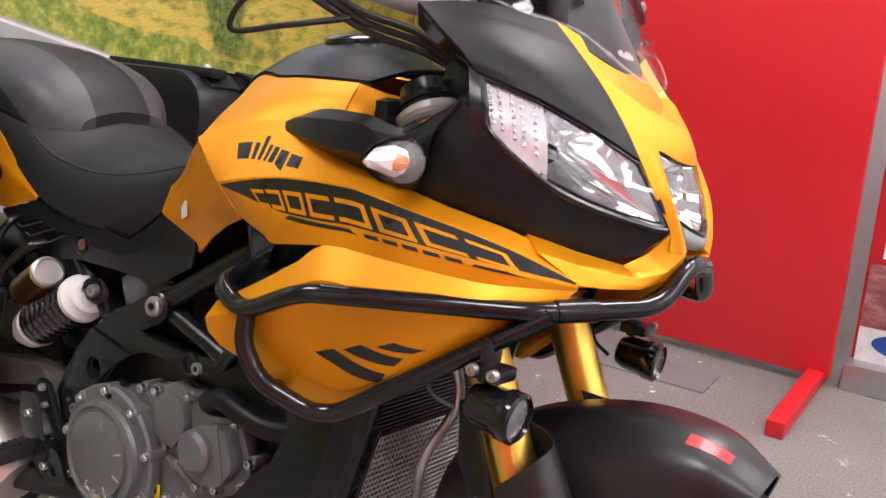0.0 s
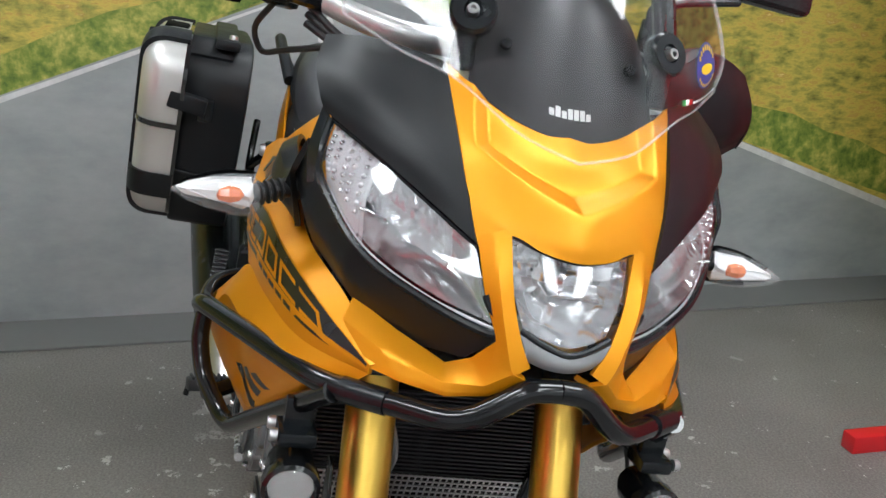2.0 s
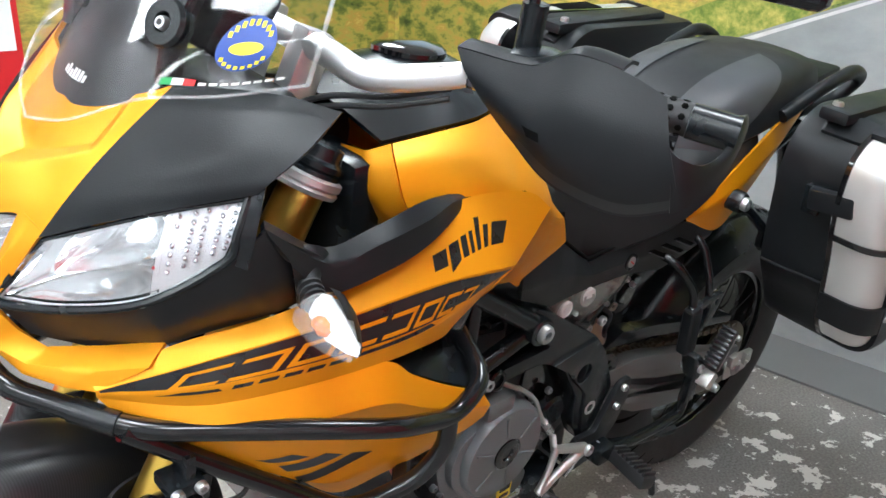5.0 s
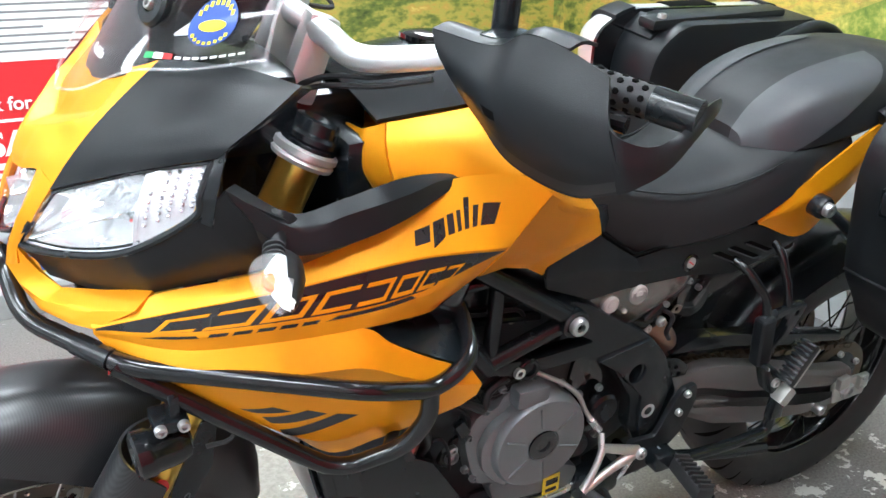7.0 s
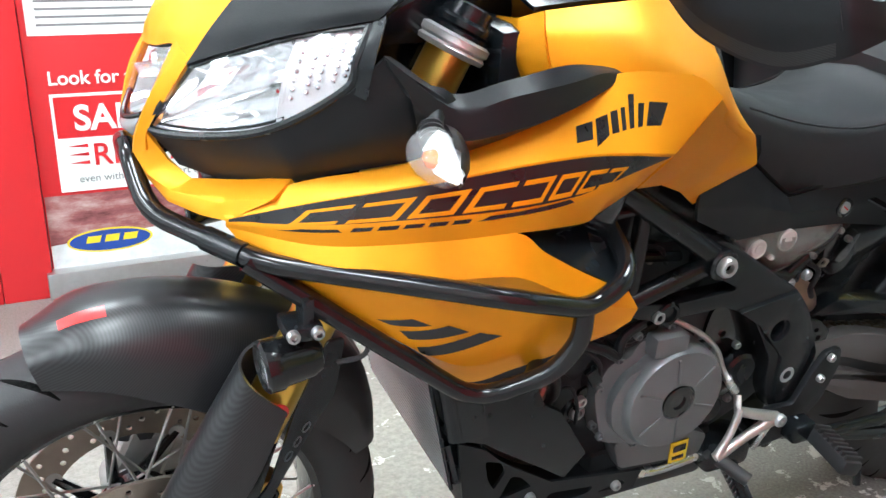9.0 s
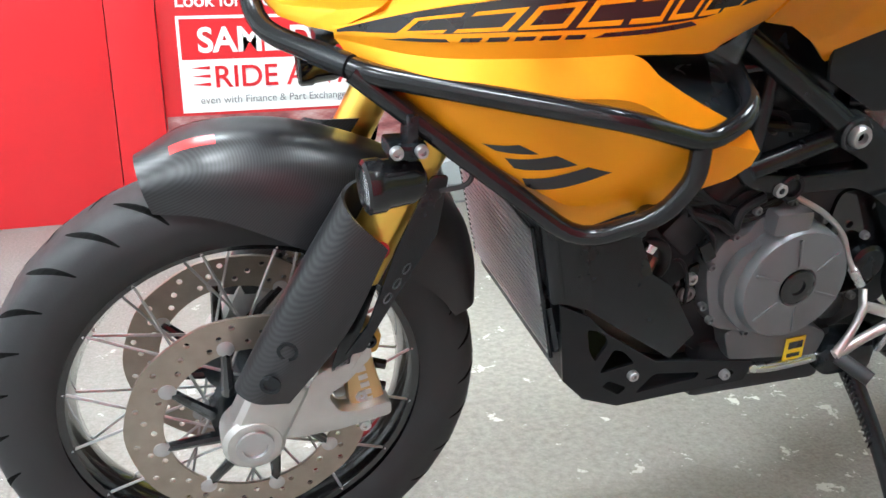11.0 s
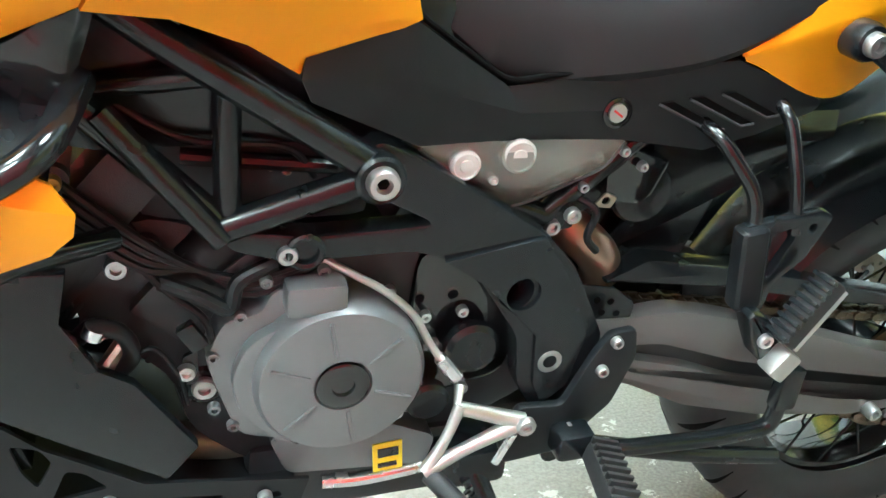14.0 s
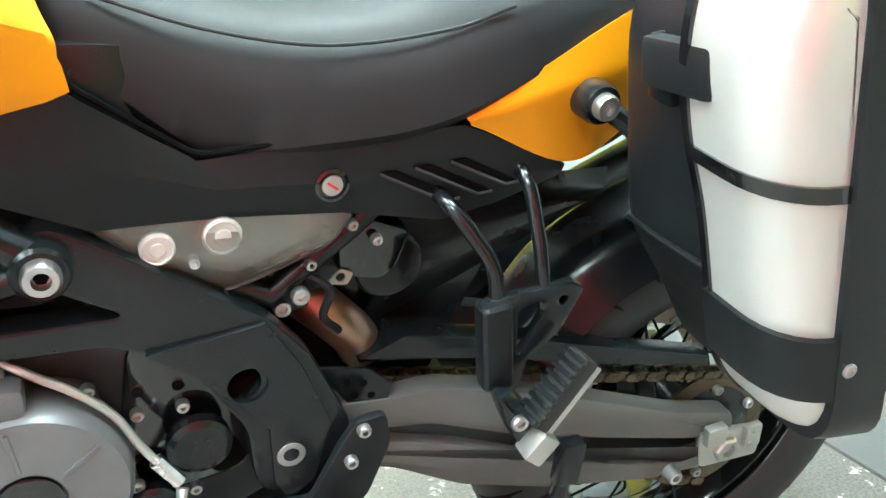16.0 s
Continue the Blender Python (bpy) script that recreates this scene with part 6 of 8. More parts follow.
# ---- engine ----
engine = part("engine_block", plate(rounded([(0.30, 0.62), (0.24, 0.66), (0.12, 0.62), (-0.02, 0.62), (-0.14, 0.60), (-0.20, 0.52), (-0.19, 0.40), (-0.08, 0.345), (0.14, 0.335), (0.21, 0.40), (0.22, 0.47), (0.31, 0.55)], 0.03), -0.105, 0.105, (), 0.012), ENGINE_DARK, bike, "dark cast engine block")
# left: alternator cover with ribs
C = (0.060, 0.172, 0.490)
alt = part("alternator_cover", lathe([(0.086, -0.055), (0.089, -0.03), (0.087, -0.008), (0.082, -0.001), (0.078, 0.0), (0.030, 0.003), (0.029, -0.003), (0.001, -0.003)], C, (0, 1, 0), 56), ENGINE, bike, "grey round engine cover with radial ribs")
for k in range(6):
    a = radians(20 + 60 * k)
    part("rib", box((C[0] + 0.055 * math.cos(a), C[1] + 0.002, C[2] + 0.055 * math.sin(a)), (0.042, 0.004, 0.0045), 0.0015, pose(0, 0, 0, 0, -math.degrees(a), 0)), ENGINE, alt)
part("centre_plug", lathe([(0.027, 0), (0.027, 0.003), (0.022, 0.005), (0.012, 0.004), (0.011, 0.001), (0.001, 0.001)], (C[0], C[1] + 0.001, C[2]), (0, 1, 0), 32), GLOSS, alt)
case = plate(rounded([(0.178, 0.47), (0.19, 0.515), (0.17, 0.56), (0.135, 0.562), (0.125, 0.588), (0.062, 0.592), (0.05, 0.575), (0.0, 0.56), (-0.02, 0.47), (0.02, 0.41), (0.09, 0.395), (0.16, 0.415)], 0.015), 0.10, 0.142, (), 0.006)
part("engine_case", case, ENGINE, bike, "grey stepped engine case")
step = plate(rounded([(0.16, 0.455), (0.168, 0.50), (0.15, 0.54), (0.06, 0.585), (0.06, 0.41), (0.12, 0.41)], 0.015), 0.14, 0.158, (), 0.006)
part("case_step", step, ENGINE, alt)
part("cover_lug", box((0.085, 0.152, 0.585), (0.06, 0.03, 0.035), 0.008), ENGINE, alt)
for x, z in ((0.183, 0.455), (0.182, 0.518), (0.155, 0.562), (0.10, 0.40), (0.13, 0.598), (0.02, 0.402), (0.075, 0.605), (0.165, 0.43)):
    bolt("case_bolt", (x, 0.138, z), 0.0065, alt, ENGINE)
part("sprocket_cover", plate(rounded([(-0.03, 0.60), (-0.12, 0.60), (-0.16, 0.52), (-0.14, 0.43), (-0.04, 0.41), (-0.02, 0.5)], 0.02), 0.08, 0.112, (), 0.005), GLOSS, bike, "black sprocket cover")
for x, z, r in ((-0.089, 0.489, 0.031), (-0.044, 0.424, 0.024)):
    part("cover_boss", lathe([(r, 0), (r, 0.012), (r * 0.8, 0.016), (r * 0.3, 0.014), (0.001, 0.014)], (x, 0.127, z), (0, 1, 0), 28), SATIN, bike)
for x, z in ((-0.034, 0.533), (-0.075, 0.535), (-0.031, 0.448), (-0.012, 0.409), (0.006, 0.568), (-0.085, 0.432)):
    bolt("cover_bolt", (x, 0.128, z), 0.0065, bike, GREY_PLATE)
part("clutch_hose", tube([(0.10, 0.12, 0.625), (0.05, 0.145, 0.602), (0.019, 0.15, 0.583), (-0.013, 0.153, 0.553), (-0.034, 0.155, 0.515), (-0.055, 0.158, 0.483)], 0.0042, 10), ALLOY, bike, "grey braided clutch hose")
part("hose_fitting", tube([(-0.046, 0.157, 0.497), (-0.066, 0.160, 0.470)], 0.0075, 10), CHROME, bike)
tag = part("oil_label", box((-0.003, 0.1365, 0.352), (0.034, 0.002, 0.04), 0, pose(0, 0, 0, 0, 4, 0)), YELLOW_FILM, bike, "small yellow oil label with black marks")
part("label_bar", box((-0.003, 0.138, 0.359), (0.024, 0.002, 0.012), 0, pose(0, 0, 0, 0, 4, 0)), FILM_BLACK, tag)
part("label_bar", box((-0.003, 0.138, 0.341), (0.022, 0.002, 0.006), 0, pose(0, 0, 0, 0, 4, 0)), FILM_BLACK, tag)
part("sump", plate(rounded([(0.13, 0.40), (0.11, 0.345), (-0.05, 0.33), (-0.06, 0.37), (0.02, 0.41)], 0.012), 0.10, 0.135, (), 0.005), ENGINE, bike)
# Dark plug added to hide the bright floor under the engine.
part("lower_case", box((0.03, 0.03, 0.315), (0.24, 0.17, 0.10), 0.015), ENGINE_DARK, bike, "dark filler plug for the lower engine case")
part("oil_pipe", tube([(0.07, 0.13, 0.322), (0.02, 0.132, 0.320), (-0.06, 0.13, 0.325)], 0.0085, 12), CHROME, bike, "bright oil pipe")
# front cylinder
cyl = bmesh.new()
tilt = pose(0, 0, 0, 0, 48, 0)
for k in range(7):
    cyl = box((0.205 + 0.011 * k, 0, 0.535 + 0.010 * k), (0.115, 0.21, 0.006), 0.002, tilt, cyl)
cyl = box((0.235, 0, 0.565), (0.1, 0.19, 0.075), 0.008, tilt, cyl)
part("front_cylinder", cyl, ENGINE_DARK, bike, "finned front cylinder")
head = part("cylinder_head", box((0.305, 0, 0.625), (0.12, 0.22, 0.08), 0.014, tilt), ENGINE_DARK, bike, "dark cylinder head")
for s in (1, -1):
    bolt("head_bolt", (0.262, 0.112 * s, 0.61), 0.011, head, GREY_PLATE, (0, s, 0))
    bolt("engine_mount", (0.19, 0.108 * s, 0.458), 0.013, engine, GREY_PLATE, (0, s, 0))
    part("mount_lug", lathe([(0.024, -0.02), (0.024, 0.0), (0.02, 0.004)], (0.19, 0.105 * s, 0.458), (0, s, 0), 24), SATIN, engine)
part("exhaust_header", tube([(0.33, 0.05, 0.58), (0.37, 0.08, 0.53), (0.34, 0.09, 0.46), (0.22, 0.07, 0.36), (0.0, 0.05, 0.31)], 0.021, 14), STEEL, bike, "heat-tinted exhaust header")
part("sensor", tube([(0.262, 0.12, 0.53), (0.285, 0.135, 0.505)], 0.009, 10), STEEL, bike)
cover = part("cam_cover", box((0.285, 0.085, 0.655), (0.15, 0.07, 0.06), 0.012, tilt), ENGINE_DARK, bike, "dark cam cover with bolts")
for x, z in ((0.235, 0.628), (0.305, 0.702), (0.335, 0.655)):
    bolt("cover_bolt", (x, 0.121, z), 0.008, cover, BRONZE)
    part("bolt_ring", lathe([(0.014, -0.01), (0.014, 0.001), (0.011, 0.002)], (x, 0.119, z), (0, 1, 0), 20), ENGINE_DARK, cover)
part("cylinder_flange", box((0.205, 0.105, 0.575), (0.085, 0.03, 0.06), 0.006, tilt), ENGINE_DARK, bike, "dark cylinder flange")
part("water_pipe", tube([(0.30, 0.125, 0.545), (0.285, 0.14, 0.565), (0.262, 0.14, 0.555), (0.255, 0.135, 0.525), (0.272, 0.13, 0.50)], 0.0085, 12), BLACK, bike)
part("pipe_clip", tube([(0.288, 0.142, 0.556), (0.283, 0.142, 0.566)], 0.0105, 14), CHROME, bike)
part("lambda_sensor", tube([(0.272, 0.118, 0.503), (0.258, 0.13, 0.517)], [0.007, 0.009], 6), CHROME, bike, "bright exhaust sensor")
part("sensor_wire", tube([(0.258, 0.13, 0.517), (0.235, 0.142, 0.535), (0.215, 0.14, 0.50), (0.208, 0.135, 0.46)], 0.003, 8), BLACK, bike)
part("breather_hose", tube([(0.225, 0.13, 0.60), (0.19, 0.145, 0.59), (0.165, 0.145, 0.575), (0.155, 0.14, 0.60), (0.12, 0.135, 0.615)], 0.008, 10), BLACK, bike)
part("wiring_connector", box((0.20, 0.146, 0.548), (0.018, 0.012, 0.03), 0.003, pose(0, 0, 0, 0, 30, 0)), SATIN, bike)
part("hose_bracket", plate(rounded([(0.21, 0.515), (0.195, 0.522), (0.196, 0.485), (0.212, 0.48)], 0.004), 0.128, 0.134, (), 0.001), SATIN, bike)
bolt("bracket_bolt", (0.207, 0.134, 0.50), 0.009, bike, GREY_PLATE)
part("timing_cover", plate(rounded([(0.175, 0.60), (0.145, 0.625), (0.105, 0.615), (0.11, 0.585), (0.16, 0.57)], 0.01), 0.10, 0.13, (), 0.005), ENGINE_DARK, bike)
part("rear_cylinder", box((-0.08, 0, 0.66), (0.12, 0.2, 0.14), 0.012, pose(0, 0, 0, 0, -25, 0)), ENGINE_DARK, bike)
part("airbox", box((0.12, 0, 0.80), (0.36, 0.24, 0.16), 0.03), SATIN, bike)
# Dark box added to fill the see-through gap between the frame rails.
part("throttle_body", box((0.13, 0, 0.685), (0.22, 0.2, 0.10), 0.02), ENGINE_DARK, bike, "dark filler box for the throttle bodies between the cylinders")
for x, z in ((0.12, 0.70), (0.105, 0.695)):
    bolt("throttle_screw", (x, 0.10, z), 0.005, bike, STEEL)
part("injector_rail", tube([(0.20, 0.108, 0.715), (0.06, 0.112, 0.70)], 0.008, 10), SATIN, bike)
part("throttle_cable", tube([(0.28, 0.11, 0.79), (0.2, 0.125, 0.74), (0.11, 0.12, 0.725), (0.08, 0.11, 0.69)], 0.0035, 8), BLACK, bike)
for k in range(4):
    part("wiring", tube([(0.30, 0.12, 0.70 - 0.012 * k), (0.24, 0.135, 0.65 - 0.01 * k), (0.19, 0.13, 0.61), (0.14, 0.135, 0.60 - 0.006 * k), (0.06, 0.125, 0.615)], 0.0045, 8), BLACK, bike)
part("wiring", tube([(0.27, 0.125, 0.66), (0.225, 0.135, 0.60), (0.19, 0.14, 0.565), (0.18, 0.135, 0.53)], 0.004, 8), BLACK, bike)
part("intake_stub", tube([(0.19, 0.10, 0.60), (0.155, 0.10, 0.635)], 0.03, 16), BLACK, bike)
# right: clutch cover and cases
C = (-0.068, -0.176, 0.408)
clutch = part("clutch_cover", lathe([(0.098, -0.06), (0.1, -0.03), (0.096, -0.012), (0.084, -0.008), (0.08, 0.0), (0.001, 0.004)], C, (0, -1, 0), 56), ENGINE, bike, "grey round clutch cover with bolts")
part("outer_flange", lathe([(0.112, -0.03), (0.113, -0.014), (0.108, -0.010), (0.098, -0.010)], C, (0, -1, 0), 48), ENGINE, clutch)
part("cover_ring", lathe([(0.084, 0.0), (0.088, 0.004), (0.08, 0.007), (0.076, 0.003)], C, (0, -1, 0), 48), ENGINE, clutch)
part("raised_disc", lathe([(0.07, 0.001), (0.069, 0.0075), (0.066, 0.009), (0.001, 0.010)], C, (0, -1, 0), 48), ENGINE, clutch)
for k in range(9):
    a = 2 * math.pi * (k + 0.4) / 9
    at = (C[0] + 0.104 * math.cos(a), C[1] + 0.012, C[2] + 0.104 * math.sin(a))
    part("bolt_lug", lathe([(0.012, -0.03), (0.012, 0.0), (0.0105, 0.003), (0.001, 0.003)], at, (0, -1, 0), 16), ENGINE, clutch)
    bolt("cover_bolt", (at[0], at[1] - 0.003, at[2]), 0.0075, clutch, CHROME, (0, -1, 0), 0.007)
for ang in (80, 20, -20, 250, 300):
    c, k = math.cos(radians(ang)), math.sin(radians(ang))
    part("cast_mark", tube([(C[0] + 0.05 * c, C[1] - 0.0098, C[2] + 0.05 * k), (C[0] + 0.066 * c, C[1] - 0.0095, C[2] + 0.066 * k)], 0.0016, 6), ALLOY, clutch)
part("oil_filler_cap", lathe([(0.021, -0.03), (0.021, 0.0), (0.018, 0.006), (0.012, 0.007), (0.001, 0.006)], (-0.075, -0.15, 0.512), (0, -0.55, 0.84), 24), SATIN, clutch, "black oil filler cap")
right = part("right_case", plate(rounded([(-0.02, 0.535), (0.02, 0.542), (0.055, 0.562), (0.10, 0.552), (0.125, 0.53), (0.20, 0.545), (0.235, 0.48), (0.225, 0.44), (0.15, 0.40), (0.09, 0.36), (0.0, 0.345), (-0.1, 0.36), (-0.12, 0.5)], 0.014), -0.10, -0.142, (), 0.006), ENGINE, bike, "grey right engine case with bolts")
part("case_gasket", plate(rounded([(-0.02, 0.539), (0.02, 0.546), (0.055, 0.567), (0.102, 0.556), (0.127, 0.534), (0.203, 0.549), (0.24, 0.48), (0.229, 0.437), (0.15, 0.396), (0.09, 0.356), (0.0, 0.341), (-0.1, 0.356), (-0.124, 0.5)], 0.014), -0.118, -0.121), ENGINE_DARK, right)
part("case_step", plate(rounded([(0.03, 0.535), (0.06, 0.55), (0.09, 0.54), (0.105, 0.505), (0.08, 0.46), (0.03, 0.47)], 0.014), -0.14, -0.158, (), 0.007), ENGINE, right)
part("pump_cover", plate(rounded([(0.115, 0.505), (0.15, 0.528), (0.195, 0.535), (0.222, 0.48), (0.195, 0.44), (0.145, 0.432), (0.10, 0.455)], 0.014), -0.14, -0.168, (), 0.008), ENGINE, right, "grey water pump cover")
part("pump_band", plate(rounded([(0.172, 0.535), (0.184, 0.538), (0.205, 0.46), (0.193, 0.455)], 0.004), -0.166, -0.171, (), 0.002), ENGINE, right)
part("pump_dome", lathe([(0.034, 0), (0.033, 0.01), (0.026, 0.016), (0.001, 0.018)], (0.145, -0.166, 0.484), (0, -1, 0), 32), ENGINE, right)
part("case_rib", tube([(0.06, -0.146, 0.44), (0.095, -0.15, 0.43), (0.13, -0.146, 0.41)], 0.006, 8), ENGINE, right)
part("case_rib", tube([(0.0, -0.144, 0.53), (0.035, -0.148, 0.50), (0.05, -0.146, 0.45)], 0.006, 8), ENGINE, right)
for x, z in ((-0.014, 0.531), (0.020, 0.536), (0.096, 0.550), (0.144, 0.436), (0.081, 0.436), (0.132, 0.418), (0.173, 0.428), (0.226, 0.451), (0.236, 0.49), (0.20, 0.54), (0.06, 0.37), (0.10, 0.385)):
    part("bolt_lug", lathe([(0.0105, -0.03), (0.0105, 0.0), (0.009, 0.003), (0.001, 0.003)], (x, -0.144, z), (0, -1, 0), 16), ENGINE, right)
    bolt("case_bolt", (x, -0.147, z), 0.0075, right, CHROME, (0, -1, 0), 0.008)
part("coolant_hose", tube([(0.36, -0.13, 0.57), (0.27, -0.145, 0.552), (0.216, -0.15, 0.558), (0.165, -0.145, 0.566), (0.12, -0.13, 0.545)], 0.017, 14), BLACK, bike, "black coolant hose")
for k in range(2):
    part("case_hose", tube([(0.30, -0.12, 0.50 - 0.03 * k), (0.262, -0.14, 0.49 - 0.03 * k), (0.25, -0.14, 0.44 - 0.02 * k), (0.22, -0.12, 0.40)], 0.006, 10), BLACK, bike)
    part("pipe_clip", tube([(0.285, -0.132, 0.497 - 0.03 * k), (0.275, -0.137, 0.494 - 0.03 * k)], 0.0085, 12), CHROME, bike)
guard = part("heel_guard", plate(rounded([(-0.279, 0.458), (-0.232, 0.462), (-0.206, 0.39), (-0.163, 0.378), (-0.136, 0.335), (-0.178, 0.318), (-0.235, 0.35), (-0.274, 0.402)], 0.01), -0.186, -0.192, [rounded([(-0.185, 0.362), (-0.165, 0.355), (-0.158, 0.34), (-0.18, 0.336)], 0.004)], 0.002), ENGINE_DARK, bike, "dark alloy heel guard")
for x, z in ((-0.245, 0.428), (-0.19, 0.352), (-0.208, 0.372)):
    bolt("guard_bolt", (x, -0.192, z), 0.0075, guard, CHROME, (0, -1, 0))
tag = part("oil_label", box((0.03, -0.148, 0.372), (0.036, 0.002, 0.04)), YELLOW_FILM, bike, "small yellow oil label")
part("label_bar", box((0.03, -0.1495, 0.38), (0.026, 0.002, 0.012)), FILM_BLACK, tag)

# ---- frame ----
for s in (1, -1):
    y = lambda x, yy, z: (x, yy * s, z)
    rail = part("frame_rail", tube([y(0.30, 0.14, 0.90), y(0.212, 0.15, 0.836), y(0.036, 0.155, 0.718)], 0.0165, 14, n=0), SATIN, bike, "black trellis frame rail")
    part("frame_tube", tube([y(0.030, 0.15, 0.706), y(0.172, 0.15, 0.662)], 0.0145, 14), SATIN, rail)
    part("frame_tube", tube([y(0.160, 0.14, 0.80), y(0.164, 0.145, 0.655)], 0.0125, 12), SATIN, rail)
    part("frame_tube", tube([y(0.165, 0.145, 0.66), y(0.36, 0.13, 0.86)], 0.0145, 12), SATIN, rail)
    part("frame_tube", tube([y(0.31, 0.12, 0.78), y(0.17, 0.14, 0.80)], 0.010, 12), SATIN, rail)
    part("frame_strut", tube([y(0.262, 0.150, 0.775), y(0.17, 0.158, 0.655)], 0.0115, 12), SATIN, rail)
    beam = rounded([(0.052, 0.722), (0.03, 0.742), (-0.01, 0.722), (-0.15, 0.632), (-0.19, 0.588), (-0.238, 0.495), (-0.205, 0.41), (-0.165, 0.402), (-0.14, 0.445), (-0.132, 0.51), (-0.07, 0.60), (-0.01, 0.624), (0.11, 0.622), (0.165, 0.64), (0.17, 0.66), (0.085, 0.648), (-0.03, 0.652), (0.04, 0.69)], 0.012)
    hole = [(-0.125 + 0.019 * math.cos(a), 0.565 + 0.019 * math.sin(a)) for a in np.linspace(0, 2 * math.pi, 20, endpoint=False)]
    plate_ob = part("frame_plate", plate(beam, 0.122 * s, 0.152 * s, [hole], 0.004), SATIN, bike, "black cast side frame plate")
    web = [(-0.041, 0.612), (-0.147, 0.631), (-0.183, 0.577), (-0.214, 0.505), (-0.20, 0.437), (-0.172, 0.415), (-0.158, 0.445), (-0.152, 0.51), (-0.11, 0.556), (-0.085, 0.582)]
    part("raised_web", plate(web, 0.1515 * s, 0.1575 * s, [[(x - 0.006, z) for x, z in hole]], 0.002), SATIN, plate_ob)
    part("lug", lathe([(0.019, -0.02), (0.019, 0.002), (0.016, 0.004), (0.0125, 0.003), (0.0125, -0.006), (0.001, -0.006)], y(0.095, 0.153, 0.634), (0, s, 0), 24), SATIN, plate_ob)
    bolt("lug_bolt", y(0.095, 0.139, 0.634), 0.010, plate_ob, STEEL, (0, s, 0))
    part("bolt_socket", lathe([(0.006, 0.004), (0.006, 0.0062), (0.001, 0.0062)], y(0.032, 0.172, 0.711), (0, s, 0), 6), SHADE_BLACK, plate_ob)
    bolt("frame_bolt", y(0.032, 0.172, 0.711), 0.0155, plate_ob, GREY_PLATE, (0, s, 0), 0.012, "bright socket frame bolt")
    part("bolt_collar", lathe([(0.0235, -0.01), (0.0235, 0.004), (0.0205, 0.007), (0.0165, 0.006)], y(0.032, 0.168, 0.711), (0, s, 0), 28), SATIN, plate_ob)
    bolt("pivot_bolt", y(-0.174, 0.148, 0.474), 0.0165, plate_ob, GREY_PLATE, (0, s, 0), 0.01)
    bolt("front_bolt", y(0.112, 0.150, 0.632), 0.010, plate_ob, GREY_PLATE, (0, s, 0), 0.008)
    part("heel_plate", plate(rounded([(-0.140, 0.424), (-0.193, 0.420), (-0.221, 0.484), (-0.237, 0.510), (-0.268, 0.514), (-0.275, 0.476), (-0.255, 0.413), (-0.196, 0.352), (-0.13, 0.345), (-0.12, 0.380)], 0.007), 0.158 * s, 0.170 * s, (), 0.004), BLACK, bike, "black heel guard bracket")
    for x, z in ((-0.242, 0.503), (-0.231, 0.466), (-0.203, 0.389)):
        bolt("heel_bolt", y(x, 0.172, z), 0.007, bike, GREY_PLATE, (0, s, 0))
    # subframe
    part("subframe_tube", tube([y(0.0, 0.12, 0.70), y(-0.16, 0.11, 0.632), y(-0.235, 0.112, 0.70), y(-0.30, 0.118, 0.765), y(-0.56, 0.125, 0.90)], 0.0135, 12, n=0), SATIN, bike, "black subframe tube")
    part("subframe_tube", tube([y(0.02, 0.12, 0.74), y(-0.30, 0.125, 0.77), y(-0.72, 0.12, 0.92)], 0.0135, 12), SATIN, bike)
    bolt("subframe_bolt", y(-0.172, 0.112, 0.619), 0.009, bike, GREY_PLATE, (0, s, 0))
    part("subframe_lug", box(y(-0.165, 0.10, 0.622), (0.07, 0.02, 0.03), 0.006, pose(0, 0, 0, 0, 8, 0)), SATIN, bike)

